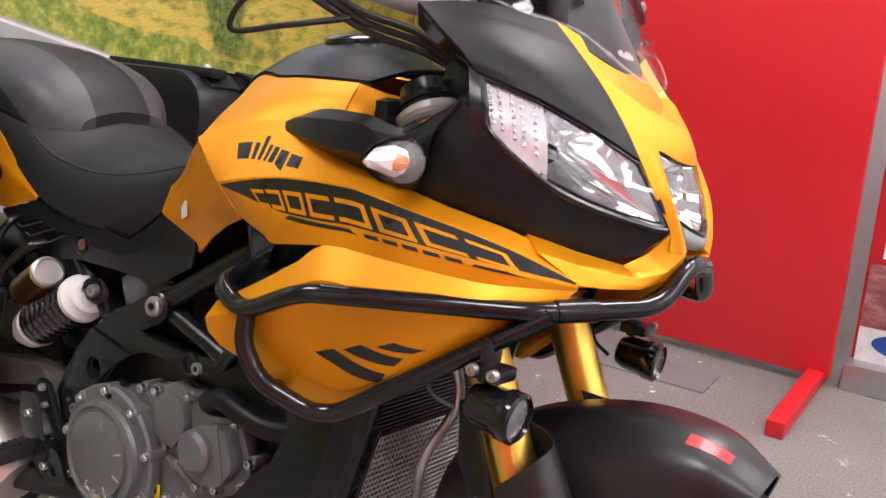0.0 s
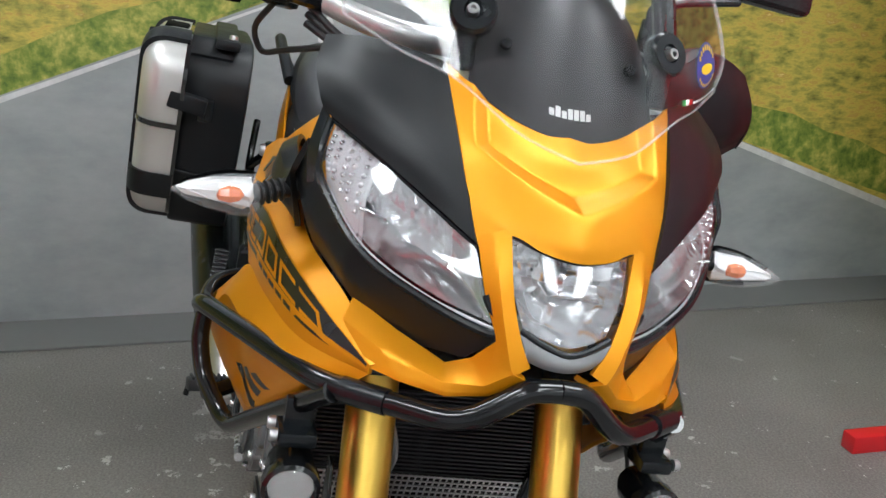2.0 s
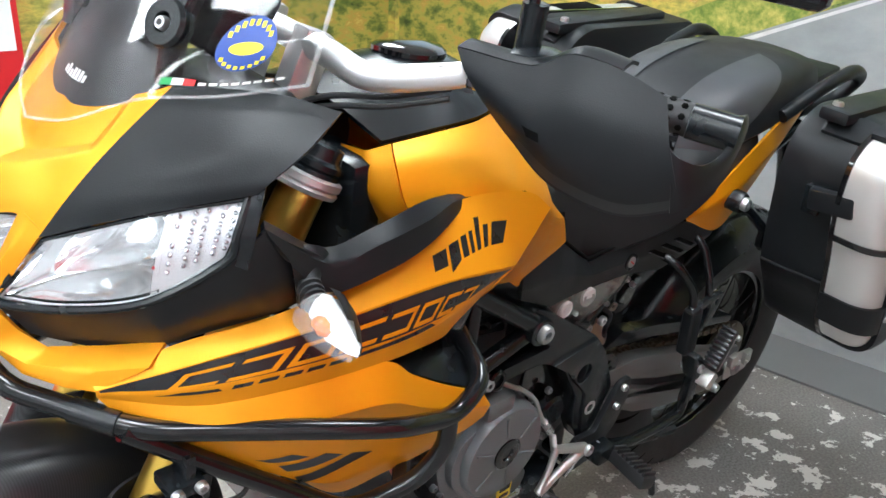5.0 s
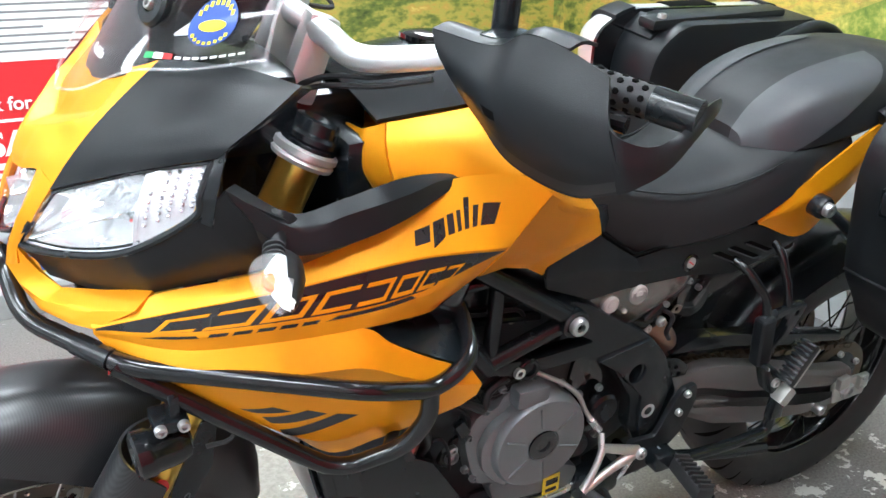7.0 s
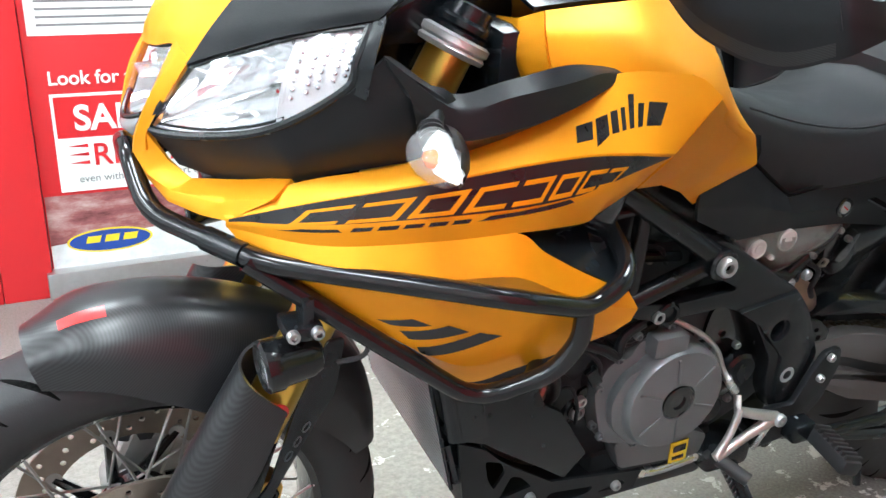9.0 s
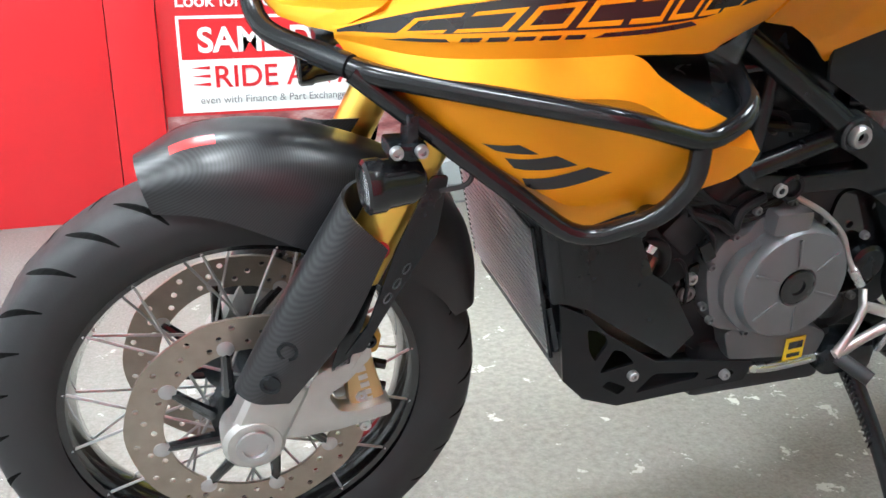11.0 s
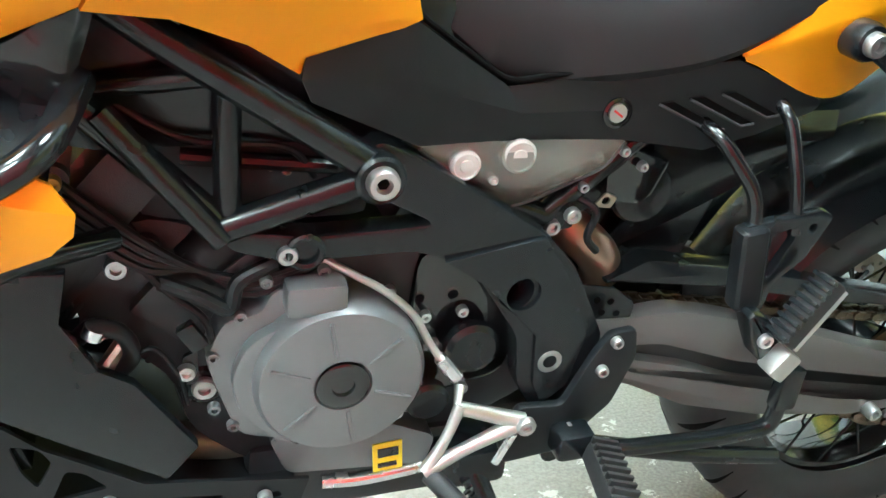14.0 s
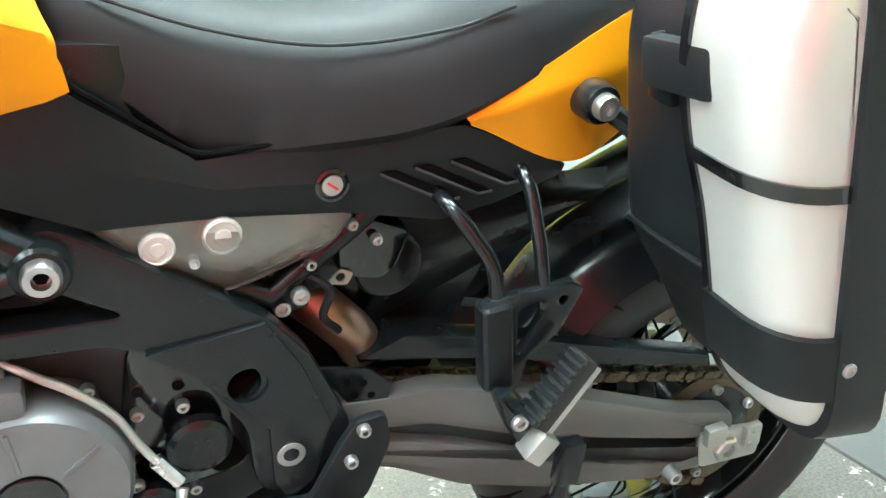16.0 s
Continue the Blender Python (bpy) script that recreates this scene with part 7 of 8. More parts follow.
# ---- side panels, seat and tail ----
for s in (1, -1):
    panel = [
        [(0.100, 0.166, 0.822), (0.002, 0.150, 0.847), (-0.045, 0.141, 0.814), (-0.092, 0.136, 0.783), (-0.200, 0.139, 0.797), (-0.323, 0.152, 0.811), (-0.380, 0.153, 0.789), (-0.434, 0.152, 0.767)],
        [(0.104, 0.171, 0.806), (-0.003, 0.155, 0.792), (-0.053, 0.147, 0.776), (-0.106, 0.143, 0.760), (-0.212, 0.142, 0.760), (-0.321, 0.146, 0.760), (-0.378, 0.150, 0.760), (-0.433, 0.152, 0.762)],
        [(0.095, 0.166, 0.785), (-0.008, 0.144, 0.732), (-0.060, 0.138, 0.731), (-0.120, 0.134, 0.730), (-0.225, 0.130, 0.724), (-0.319, 0.134, 0.710), (-0.375, 0.140, 0.728), (-0.430, 0.148, 0.754)],
    ]
    skin = part("side_panel", patch(panel, 0.005, 57, 17, side=s, hard="uv"), BLACK, bike, "matt black side panel under the seat", sharp=20)
    lock = part("seat_lock", lathe([(0.0155, 0), (0.0155, 0.003), (0.0125, 0.004), (0.012, 0.001), (0.001, 0.001)], (-0.206, 0.1435 * s, 0.757), (0, s, 0.03), 28), GLOSS, skin)
    part("lock_face", lathe([(0.0098, 0), (0.0094, 0.0038), (0.001, 0.0038)], (-0.206, 0.1435 * s, 0.757), (0, s, 0.03), 24), GREY_PLATE, lock)
    part("lock_mark", box((-0.206, 0.1476 * s, 0.757), (0.012, 0.001, 0.0022), 0, pose(0, 0, 0, 0, -35, 0)), RED_FILM, lock)
    # Black plates paint the shaded openings, grey lips their lit lower edges.
    for k, gap in enumerate(([(-0.248, 0.766), (-0.264, 0.768), (-0.329, 0.737), (-0.314, 0.735)], [(-0.280, 0.771), (-0.296, 0.773), (-0.361, 0.743), (-0.346, 0.741)], [(-0.314, 0.776), (-0.329, 0.778), (-0.387, 0.752), (-0.373, 0.750)])):
        deep = 0.1435 + 0.0022 * k
        part("slot", plate(gap, (deep - 0.004) * s, (deep + 0.0055) * s), SHADE_BLACK, skin)
        part("slot_lip", tube([(x, deep + 0.0058, z) for x, z in gap[:1] + gap[3:1:-1]], 0.0016, 6, n=0, side=s), SEAT_GREY, skin)
    tail = [
        [(-0.322, 0.153, 0.818), (-0.395, 0.160, 0.867), (-0.475, 0.160, 0.916), (-0.60, 0.148, 0.973), (-0.70, 0.130, 1.004)],
        [(-0.326, 0.156, 0.815), (-0.400, 0.168, 0.845), (-0.470, 0.170, 0.868), (-0.60, 0.154, 0.93), (-0.72, 0.125, 0.98)],
        [(-0.330, 0.154, 0.812), (-0.434, 0.155, 0.771), (-0.500, 0.152, 0.806), (-0.60, 0.140, 0.880), (-0.73, 0.112, 0.955)],
    ]
    tailp = part("tail_panel", patch(tail, 0.005, 33, 15, side=s, hard="v"), YELLOW, bike, "amber painted tail panel")
    boss = part("pannier_mount", lathe([(0.020, -0.02), (0.020, 0.02), (0.0175, 0.026)], (-0.438, 0.168 * s, 0.838), (0, s, 0), 24), SATIN, bike)
    bolt("mount_bolt", (-0.438, 0.192 * s, 0.838), 0.0125, boss, GREY_PLATE, (0, s, 0), 0.012)
    part("mount_rod", tube([(-0.438, 0.175, 0.838), (-0.475, 0.19, 0.815), (-0.515, 0.215, 0.775)], 0.010, 10, side=s), SATIN, boss)
    part("grab_rail", tube(bend([(-0.56, 0.155, 0.97), (-0.66, 0.17, 1.02), (-0.76, 0.175, 1.045), (-0.83, 0.165, 1.02), (-0.80, 0.14, 0.97), (-0.70, 0.12, 0.95)], 0.03), 0.013, 12, n=0, side=s), BLACK, bike, "black passenger grab rail")


def cushion(sections, seg=28):
    """Seat cushions from cross-sections of (x, bottom, top, half width)."""
    bm = bmesh.new()
    sec = spline(np.array([(x, a, b) for x, a, b, w in sections]), 40)
    wid = spline(np.array([(w, 0, 0) for x, a, b, w in sections]), 40)[:, 0]
    rings = []
    for (x, lo, hi), w in zip(sec, wid):
        ring = []
        for a in np.linspace(0, 2 * math.pi, seg, endpoint=False):
            c, k = math.cos(a), math.sin(a)
            yy = w * math.copysign(abs(c) ** 0.55, c)
            zz = (lo + hi) / 2 + (hi - lo) / 2 * math.copysign(abs(k) ** (0.5 if k > 0 else 0.35), k)
            yy *= 0.86 + 0.14 * min(1, (hi - zz) / max(hi - lo, 1e-6) * 1.4)
            ring.append(bm.verts.new((x, yy, zz)))
        rings.append(ring)
    for a, b in zip(rings, rings[1:]):
        for i in range(seg):
            bm.faces.new((a[i], a[(i + 1) % seg], b[(i + 1) % seg], b[i]))
    bm.faces.new(rings[0][::-1])
    bm.faces.new(rings[-1])
    return bm


seat = part("rider_seat", cushion([(0.045, 0.90, 0.955, 0.075), (0.01, 0.865, 0.932, 0.105), (-0.05, 0.80, 0.91, 0.122), (-0.106, 0.762, 0.898, 0.134), (-0.19, 0.772, 0.892, 0.150), (-0.28, 0.788, 0.905, 0.162), (-0.35, 0.815, 0.935, 0.166), (-0.44, 0.87, 0.95, 0.162), (-0.52, 0.91, 0.955, 0.15)]), SEAT, bike, "black vinyl rider seat with stitched seam")
PILLION = [(-0.325, 0.915, 0.945, 0.085), (-0.36, 0.905, 0.985, 0.125), (-0.43, 0.91, 1.022, 0.15), (-0.54, 0.93, 1.045, 0.155), (-0.66, 0.955, 1.055, 0.145), (-0.75, 0.98, 1.045, 0.12), (-0.775, 0.99, 1.025, 0.1)]
pill = part("pillion_seat", cushion(PILLION), SEAT, bike, "black vinyl pillion seat with grey insert")
for s in (1, -1):
    insert = cushion(PILLION)
    for at, away in (((0, 0.055 * s, 0), (0, -s, 0)), ((-0.60, 0, 1.05), (-1, 0, -1.7))):
        bmesh.ops.bisect_plane(insert, geom=insert.verts[:] + insert.edges[:] + insert.faces[:], plane_co=at, plane_no=away, clear_outer=True)
    for v in insert.verts:
        v.co += Vector((0.3 if v.co.x > -0.4 else 0.0, v.co.y * 6, (v.co.z - 0.95) * 8)).normalized() * 0.003
    part("grey_insert", insert, SEAT_GREY, pill)
    part("seam", tube([(-0.02, 0.100, 0.908), (-0.106, 0.118, 0.886), (-0.2, 0.136, 0.878), (-0.3, 0.146, 0.893), (-0.36, 0.15, 0.915)], 0.0016, 6, side=s), SEAT, seat)
for s in (1, -1):
    part("seat_edge", tube(bend([(0.012, 0.146, 0.880), (0.002, 0.148, 0.853), (-0.045, 0.140, 0.820), (-0.092, 0.136, 0.788), (-0.20, 0.140, 0.801), (-0.322, 0.153, 0.816), (-0.395, 0.158, 0.868)], 0.012), 0.0030, 8, n=0, side=s), SHADE_BLACK, seat)
part("tail_rack", box((-0.80, 0, 1.0), (0.12, 0.22, 0.03), 0.01, pose(0, 0, 0, 0, 8, 0)), BLACK, bike, "black luggage rack")

# ---- coolant bottle and parts behind it ----
bottle = [
    [(-0.004, 0.134, 0.729), (-0.09, 0.138, 0.731), (-0.17, 0.136, 0.728), (-0.230, 0.128, 0.722)],
    [(-0.050, 0.131, 0.694), (-0.10, 0.142, 0.690), (-0.160, 0.140, 0.690), (-0.215, 0.127, 0.695)],
    [(-0.102, 0.120, 0.660), (-0.118, 0.124, 0.655), (-0.140, 0.124, 0.660), (-0.185, 0.118, 0.676)],
]
tankb = part("coolant_bottle", patch(bottle, 0.004, 20, 12), TANKPLASTIC, bike, "translucent grey coolant bottle")
part("bottle_back", patch([[(x, yy - 0.022, z) for x, yy, z in r] for r in bottle], 0.003, 16, 8), SEAT_GREY, tankb)
for x, z, r in ((-0.058, 0.707, 0.0150), (-0.112, 0.714, 0.0175), (-0.088, 0.690, 0.0045)):
    part("bottle_cap", lathe([(r, -0.01), (r, 0.002), (r * 0.86, 0.004), (r * 0.8, 0.0025), (r * 0.45, 0.0025), (r * 0.4, 0.0036), (0.001, 0.0036)], (x, 0.1395, z), (0, 1, 0), 28), CAPS, tankb)
part("bottle_rim", tube([(-0.012, 0.136, 0.724), (-0.052, 0.134, 0.692), (-0.104, 0.123, 0.657), (-0.128, 0.126, 0.655), (-0.187, 0.122, 0.676), (-0.212, 0.130, 0.694), (-0.230, 0.131, 0.720)], 0.0017, 8), SEAT_GREY, tankb)
part("servo_cover", plate(rounded([(-0.222, 0.700), (-0.240, 0.712), (-0.298, 0.690), (-0.283, 0.650), (-0.268, 0.640), (-0.228, 0.648)], 0.006), 0.085, 0.118, (), 0.004), GLOSS, bike, "gloss black servo cover")
part("servo_motor", lathe([(0.036, -0.05), (0.037, -0.004), (0.034, 0.0), (0.030, 0.001), (0.001, 0.002)], (-0.286, 0.098, 0.642), (0, 1, 0), 32), SATIN, bike, "round black servo motor")
part("servo_bracket", plate(rounded([(-0.213, 0.643), (-0.226, 0.658), (-0.240, 0.652), (-0.234, 0.640)], 0.003), 0.118, 0.121, [[(-0.227 + 0.005 * math.cos(a), 0.649 + 0.005 * math.sin(a)) for a in np.linspace(0, 2 * math.pi, 10, endpoint=False)]]), STEEL, bike)
guard_plate = part("sprocket_guard", plate(rounded([(-0.205, 0.548), (-0.240, 0.541), (-0.262, 0.537), (-0.291, 0.513), (-0.287, 0.482), (-0.258, 0.476), (-0.224, 0.520)], 0.006), 0.116, 0.121, (), 0.002), SATIN, bike, "black perforated sprocket guard")
# The holes are near-black discs, shade put into their colour.
for x, z in ((-0.240, 0.524), (-0.258, 0.520), (-0.249, 0.506), (-0.268, 0.503), (-0.262, 0.490)):
    part("guard_hole", lathe([(0.0042, 0), (0.0042, 0.0008), (0.0005, 0.0008)], (x, 0.1212, z), (0, 1, 0), 12), SHADE_BLACK, guard_plate)
for x, y, z in ((-0.208, 0.118, 0.700), (-0.232, 0.126, 0.709), (-0.258, 0.124, 0.690), (-0.196, 0.12, 0.668)):
    bolt("bracket_bolt", (x, y, z), 0.0055, bike, GREY_PLATE)
part("starter_body", tube([(-0.20, 0.02, 0.66), (-0.20, 0.10, 0.66)], 0.035, 20), SATIN, bike)
part("linkage", box((-0.24, -0.03, 0.62), (0.12, 0.10, 0.08), 0.015), ENGINE_DARK, bike)
part("inner_fender", patch([[(-0.30, 0.075, 0.71), (-0.38, 0.07, 0.715), (-0.46, 0.06, 0.715), (-0.56, 0.05, 0.712)], [(-0.29, 0.085, 0.64), (-0.37, 0.085, 0.655), (-0.45, 0.08, 0.68), (-0.54, 0.075, 0.692)], [(-0.27, 0.06, 0.55), (-0.36, 0.06, 0.59), (-0.44, 0.06, 0.63), (-0.54, 0.06, 0.69)]], 0.005, 16, 10), SATIN, bike, "black inner rear fender")
# Dark slab added to fill the see-through gap ahead of the rear wheel.
part("inner_fender", plate(rounded([(-0.20, 0.75), (-0.42, 0.775), (-0.45, 0.70), (-0.42, 0.60), (-0.36, 0.45), (-0.20, 0.42)], 0.03), -0.06, 0.05, (), 0.01), SATIN, bike)
part("exhaust_collector", box((-0.16, -0.03, 0.275), (0.26, 0.17, 0.09), 0.03, pose(0, 0, 0, 0, 4, 0), segs=3), ENGINE_DARK, bike, "dark exhaust collector box")
part("battery_lead", tube([(-0.19, 0.11, 0.655), (-0.215, 0.125, 0.64), (-0.21, 0.125, 0.61), (-0.23, 0.115, 0.585)], 0.0045, 8), BLACK, bike)
bolt("relay_bolt", (-0.185, 0.128, 0.64), 0.009, bike, GREY_PLATE)
part("exhaust_bend", tube([(-0.195, 0.05, 0.606), (-0.228, 0.072, 0.583), (-0.258, 0.074, 0.553), (-0.276, 0.055, 0.520)], 0.025, 20), COPPER, bike, "heat-tinted rear exhaust bend")
# Black box, sized to close the see-through gap under the seat.
part("battery_box", box((-0.20, 0, 0.79), (0.46, 0.22, 0.14), 0.02), SATIN, bike)

# ---- shock on the right ----
a, b = Vector((-0.385, -0.125, 0.525)), Vector((-0.178, -0.130, 0.652))
d = (b - a).normalized()
shock = part("rear_shock", tube([a, a + d * 0.24], 0.024, 18), CHROME, bike, "coil-over rear shock with black spring")
coil = []
e1 = d.cross(Vector((0, 1, 0))).normalized()
e2 = d.cross(e1)
for k in range(121):
    f = k / 120
    ang = 2 * math.pi * 7.5 * f
    coil.append(a + d * (0.055 + 0.135 * f) + (e1 * math.cos(ang) + e2 * math.sin(ang)) * 0.035)
part("spring", tube([tuple(p) for p in coil], 0.0064, 8, n=0), GLOSS, shock, "glossy black coil spring")
part("spring_seat", lathe([(0.022, 0), (0.042, 0.002), (0.042, 0.012), (0.036, 0.019), (0.034, 0.03), (0.02, 0.033)], tuple(a + d * 0.19), tuple(d), 28), WHITE, shock, "white spring seat")
part("spring_seat", lathe([(0.02, 0), (0.036, 0.004), (0.041, 0.03), (0.03, 0.034)], tuple(a + d * 0.02), tuple(d), 28), WHITE, shock)
res = part("reservoir", tube([(-0.385, -0.13, 0.605), (-0.285, -0.155, 0.66)], 0.028, 24), BRONZE, shock, "bronze damper reservoir")
part("reservoir_cap", lathe([(0.027, 0), (0.027, 0.01), (0.023, 0.013), (0.022, 0.009), (0.001, 0.009)], (-0.285, -0.155, 0.66), tuple((Vector((-0.285, -0.155, 0.66)) - Vector((-0.385, -0.13, 0.605))).normalized()), 28), ALLOY, shock)
bolt("shock_bolt", (-0.165, -0.14, 0.655), 0.011, shock, GREY_PLATE, (0, -1, 0), 0.012)

# ---- swingarm, chain, rear guard ----
for s in (1, -1):
    upper = rounded([(-0.20, 0.50), (-0.289, 0.496), (-0.347, 0.498), (-0.411, 0.484), (-0.521, 0.452), (-0.692, 0.394), (-0.79, 0.374), (-0.80, 0.330), (-0.707, 0.346), (-0.578, 0.376), (-0.453, 0.409), (-0.34, 0.45), (-0.20, 0.462)], 0.012)
    lower = rounded([(-0.20, 0.455), (-0.287, 0.441), (-0.379, 0.415), (-0.458, 0.383), (-0.631, 0.334), (-0.717, 0.316), (-0.79, 0.33), (-0.79, 0.288), (-0.668, 0.288), (-0.51, 0.315), (-0.388, 0.351), (-0.298, 0.399), (-0.20, 0.425)], 0.012)
    sw = part("swingarm", plate(upper, 0.092 * s, 0.125 * s, (), 0.008), SWING, bike, "grey painted alloy swingarm")
    part("lower_beam", plate(lower, 0.092 * s, 0.127 * s, (), 0.009), SWING, sw)
    part("swing_web", plate([(-0.22, 0.485), (-0.40, 0.465), (-0.70, 0.375), (-0.79, 0.345), (-0.72, 0.305), (-0.50, 0.335), (-0.30, 0.415)], 0.096 * s, 0.110 * s), ENGINE_DARK, sw)
    part("axle_plate", plate(rounded([(-0.735, 0.352), (-0.845, 0.346), (-0.848, 0.294), (-0.75, 0.292)], 0.008), 0.120 * s, 0.1295 * s, (), 0.002), ALLOY, sw, "bright chain adjuster plate")
    part("axle_nut", lathe([(0.02, 0), (0.02, 0.006), (0.017, 0.009), (0.011, 0.009), (0.01, 0.002), (0.001, 0.002)], (-0.786, 0.1295 * s, 0.319), (0, s, 0), 6), GREY_PLATE, sw)
    part("adjuster_block", box((-0.755, 0.135 * s, 0.352), (0.03, 0.014, 0.03), 0.003, pose(0, 0, 0, 0, 8, 0)), ALLOY, sw)
    part("adjuster_block", box((-0.822, 0.134 * s, 0.338), (0.026, 0.012, 0.036), 0.003, pose(0, 0, 0, 0, 8, 0)), ALLOY, sw)
    for x, z in ((-0.815, 0.350), (-0.815, 0.330)):
        bolt("adjuster_bolt", (x, 0.140 * s, z), 0.004, sw, GREY_PLATE, (0, s, 0), 0.004)
    bolt("stand_bobbin", (-0.70, 0.125 * s, 0.298), 0.011, sw, GREY_PLATE, (0, s, 0), 0.02)
part("swing_bridge", box((-0.36, 0, 0.44), (0.06, 0.18, 0.06), 0.015), SWING, bike)


def chain_run(p0, p1, pitch=0.0159):
    bm = bmesh.new()
    v = Vector(p1) - Vector(p0)
    n = int(v.length / pitch)
    turn = pose(0, 0, 0, 0, -math.degrees(math.atan2(v.z, v.x)), 0)
    for k in range(n):
        c = Vector(p0) + v * ((k + 0.5) / n)
        w = 0.0095 if k % 2 else 0.0065
        for q in (1, -1):
            bm = box((c.x, c.y + w * q, c.z), (0.021, 0.0022, 0.0125), 0.003, turn, bm, segs=1)
        bm = lathe([(0.0045, -0.0115), (0.0045, 0.0115)], tuple(Vector(p0) + v * (k / n)), (0, 1, 0), 8, bm)
    return bm


tagged(part("drive_chain", chain_run((-0.225, 0.085, 0.507), (-0.80, 0.085, 0.412)), CHAIN, bike, "oily brown drive chain"), kind="stuff")
tagged(part("drive_chain", chain_run((-0.225, 0.085, 0.425), (-0.80, 0.085, 0.226)), CHAIN, bike), kind="stuff")
part("chain_guard", plate(rounded([(-0.255, 0.535), (-0.31, 0.56), (-0.44, 0.535), (-0.60, 0.495), (-0.74, 0.462), (-0.74, 0.445), (-0.58, 0.475), (-0.42, 0.512), (-0.30, 0.53)], 0.006), 0.075, 0.105, (), 0.003), SATIN, bike, "black chain guard")
rows = []
for ang, r, half in ((200, 0.34, 0.05), (170, 0.345, 0.08), (140, 0.35, 0.09), (110, 0.35, 0.092), (80, 0.352, 0.09), (50, 0.352, 0.085), (28, 0.35, 0.08)):
    c, k = math.cos(radians(ang)), math.sin(radians(ang))
    rows.append([(AXLE_R.x + (r - 0.05) * c, -half, AXLE_R.z + (r - 0.05) * k), (AXLE_R.x + r * c, -half * 0.6, AXLE_R.z + r * k), (AXLE_R.x + (r + 0.008) * c, 0, AXLE_R.z + (r + 0.008) * k), (AXLE_R.x + r * c, half * 0.6, AXLE_R.z + r * k), (AXLE_R.x + (r - 0.05) * c, half, AXLE_R.z + (r - 0.05) * k)])
part("rear_mudguard", patch(rows[2:], 0.004, 20, 26), SATIN, bike, "black rear wheel hugger")
part("plate_holder", tube([(-0.80, 0, 0.96), (-0.98, 0, 0.80), (-1.04, 0, 0.66)], [0.04, 0.03, 0.02], 12), SATIN, bike)

# ---- foot controls, stand, passenger pegs ----
for s in (1, -1):
    y = lambda x, yy, z: (x, yy * s, z)
    hang = part("peg_bracket", tube(bend([y(-0.300, 0.120, 0.748), y(-0.314, 0.172, 0.736), y(-0.352, 0.196, 0.685), y(-0.356, 0.205, 0.630)], 0.018), 0.0078, 14, n=0), POWDER, bike, "black tubular passenger peg bracket")
    part("bracket_tube", tube(bend([y(-0.384, 0.120, 0.775), y(-0.390, 0.168, 0.758), y(-0.400, 0.196, 0.690), y(-0.406, 0.203, 0.640)], 0.02), 0.0072, 14, n=0), POWDER, hang)
    part("bracket_plate", plate(rounded([(-0.340, 0.656), (-0.432, 0.668), (-0.447, 0.660), (-0.427, 0.612), (-0.394, 0.583), (-0.390, 0.548), (-0.372, 0.546), (-0.352, 0.568)], 0.006), 0.197 * s, 0.209 * s, [rounded([(-0.376, 0.642), (-0.400, 0.650), (-0.404, 0.636), (-0.388, 0.598), (-0.382, 0.590)], 0.004), [(-0.424 + 0.005 * math.cos(a), 0.648 + 0.005 * math.sin(a)) for a in np.linspace(0, 6.28, 10, endpoint=False)]], 0.003), SATIN, hang)
    part("bracket_sleeve", box(y(-0.3565, 0.206, 0.606), (0.033, 0.026, 0.100), 0.009, pose(0, 0, 0, 0, 9, 0), segs=3), BLACK, hang)
    part("peg_knuckle", plate(rounded([(-0.352, 0.566), (-0.374, 0.562), (-0.414, 0.518), (-0.412, 0.490), (-0.384, 0.500), (-0.368, 0.530)], 0.006), 0.204 * s, 0.238 * s, (), 0.004), SATIN, hang)
    bolt("knuckle_bolt", y(-0.378, 0.238, 0.533), 0.009, hang, GREY_PLATE, (0, s, 0), 0.006)
    part("hinge_end", box(y(-0.398, 0.247, 0.508), (0.034, 0.026, 0.024), 0.004, pose(0, 0, 0, 0, 54, 0)), ALLOY, hang)
    ob = box((0, 0, 0), (0.105, 0.034, 0.024), 0.005)
    m = Matrix.Translation(y(-0.409, 0.250, 0.574)) @ pose(0, 0, 0, 0, 54, 6 * s) @ Matrix.Diagonal((0.8, 0.8, 0.9, 1))
    bmesh.ops.transform(ob, matrix=m, verts=ob.verts)
    ppeg = part("passenger_peg", ob, RUBBER, hang, "folded rubber-topped passenger footpeg")
    for k in range(9):
        rib = box((-0.046 + 0.0115 * k, 0, 0.014), (0.006, 0.036, 0.009), 0.001)
        bmesh.ops.transform(rib, matrix=m, verts=rib.verts)
        part("rubber_rib", rib, SATIN, hang)
    under = box((0, 0, -0.016), (0.10, 0.03, 0.01), 0.002)
    bmesh.ops.transform(under, matrix=m, verts=under.verts)
    part("peg_base", under, ALLOY, hang)
    part("hanger_stub", tube([y(-0.395, 0.205, 0.515), y(-0.44, 0.19, 0.485)], 0.014, 12), SATIN, hang)
    peg = box((0, 0, 0), (0.036, 0.095, 0.026), 0.006)
    m = Matrix.Translation(y(-0.225, 0.24, 0.372)) @ pose(0, 0, 0, 0, -14, -10 * s)
    bmesh.ops.transform(peg, matrix=m, verts=peg.verts)
    fp = part("rider_peg", peg, RUBBER, bike, "serrated rubber rider footpeg")
    for k in range(8):
        rib = box((0, -0.038 + 0.011 * k, 0.016), (0.032, 0.005, 0.008), 0.001)
        bmesh.ops.transform(rib, matrix=m, verts=rib.verts)
        part("rubber_rib", rib, RUBBER, fp)
    part("peg_hinge", box(y(-0.205, 0.18, 0.378), (0.045, 0.04, 0.035), 0.008), SATIN, fp)
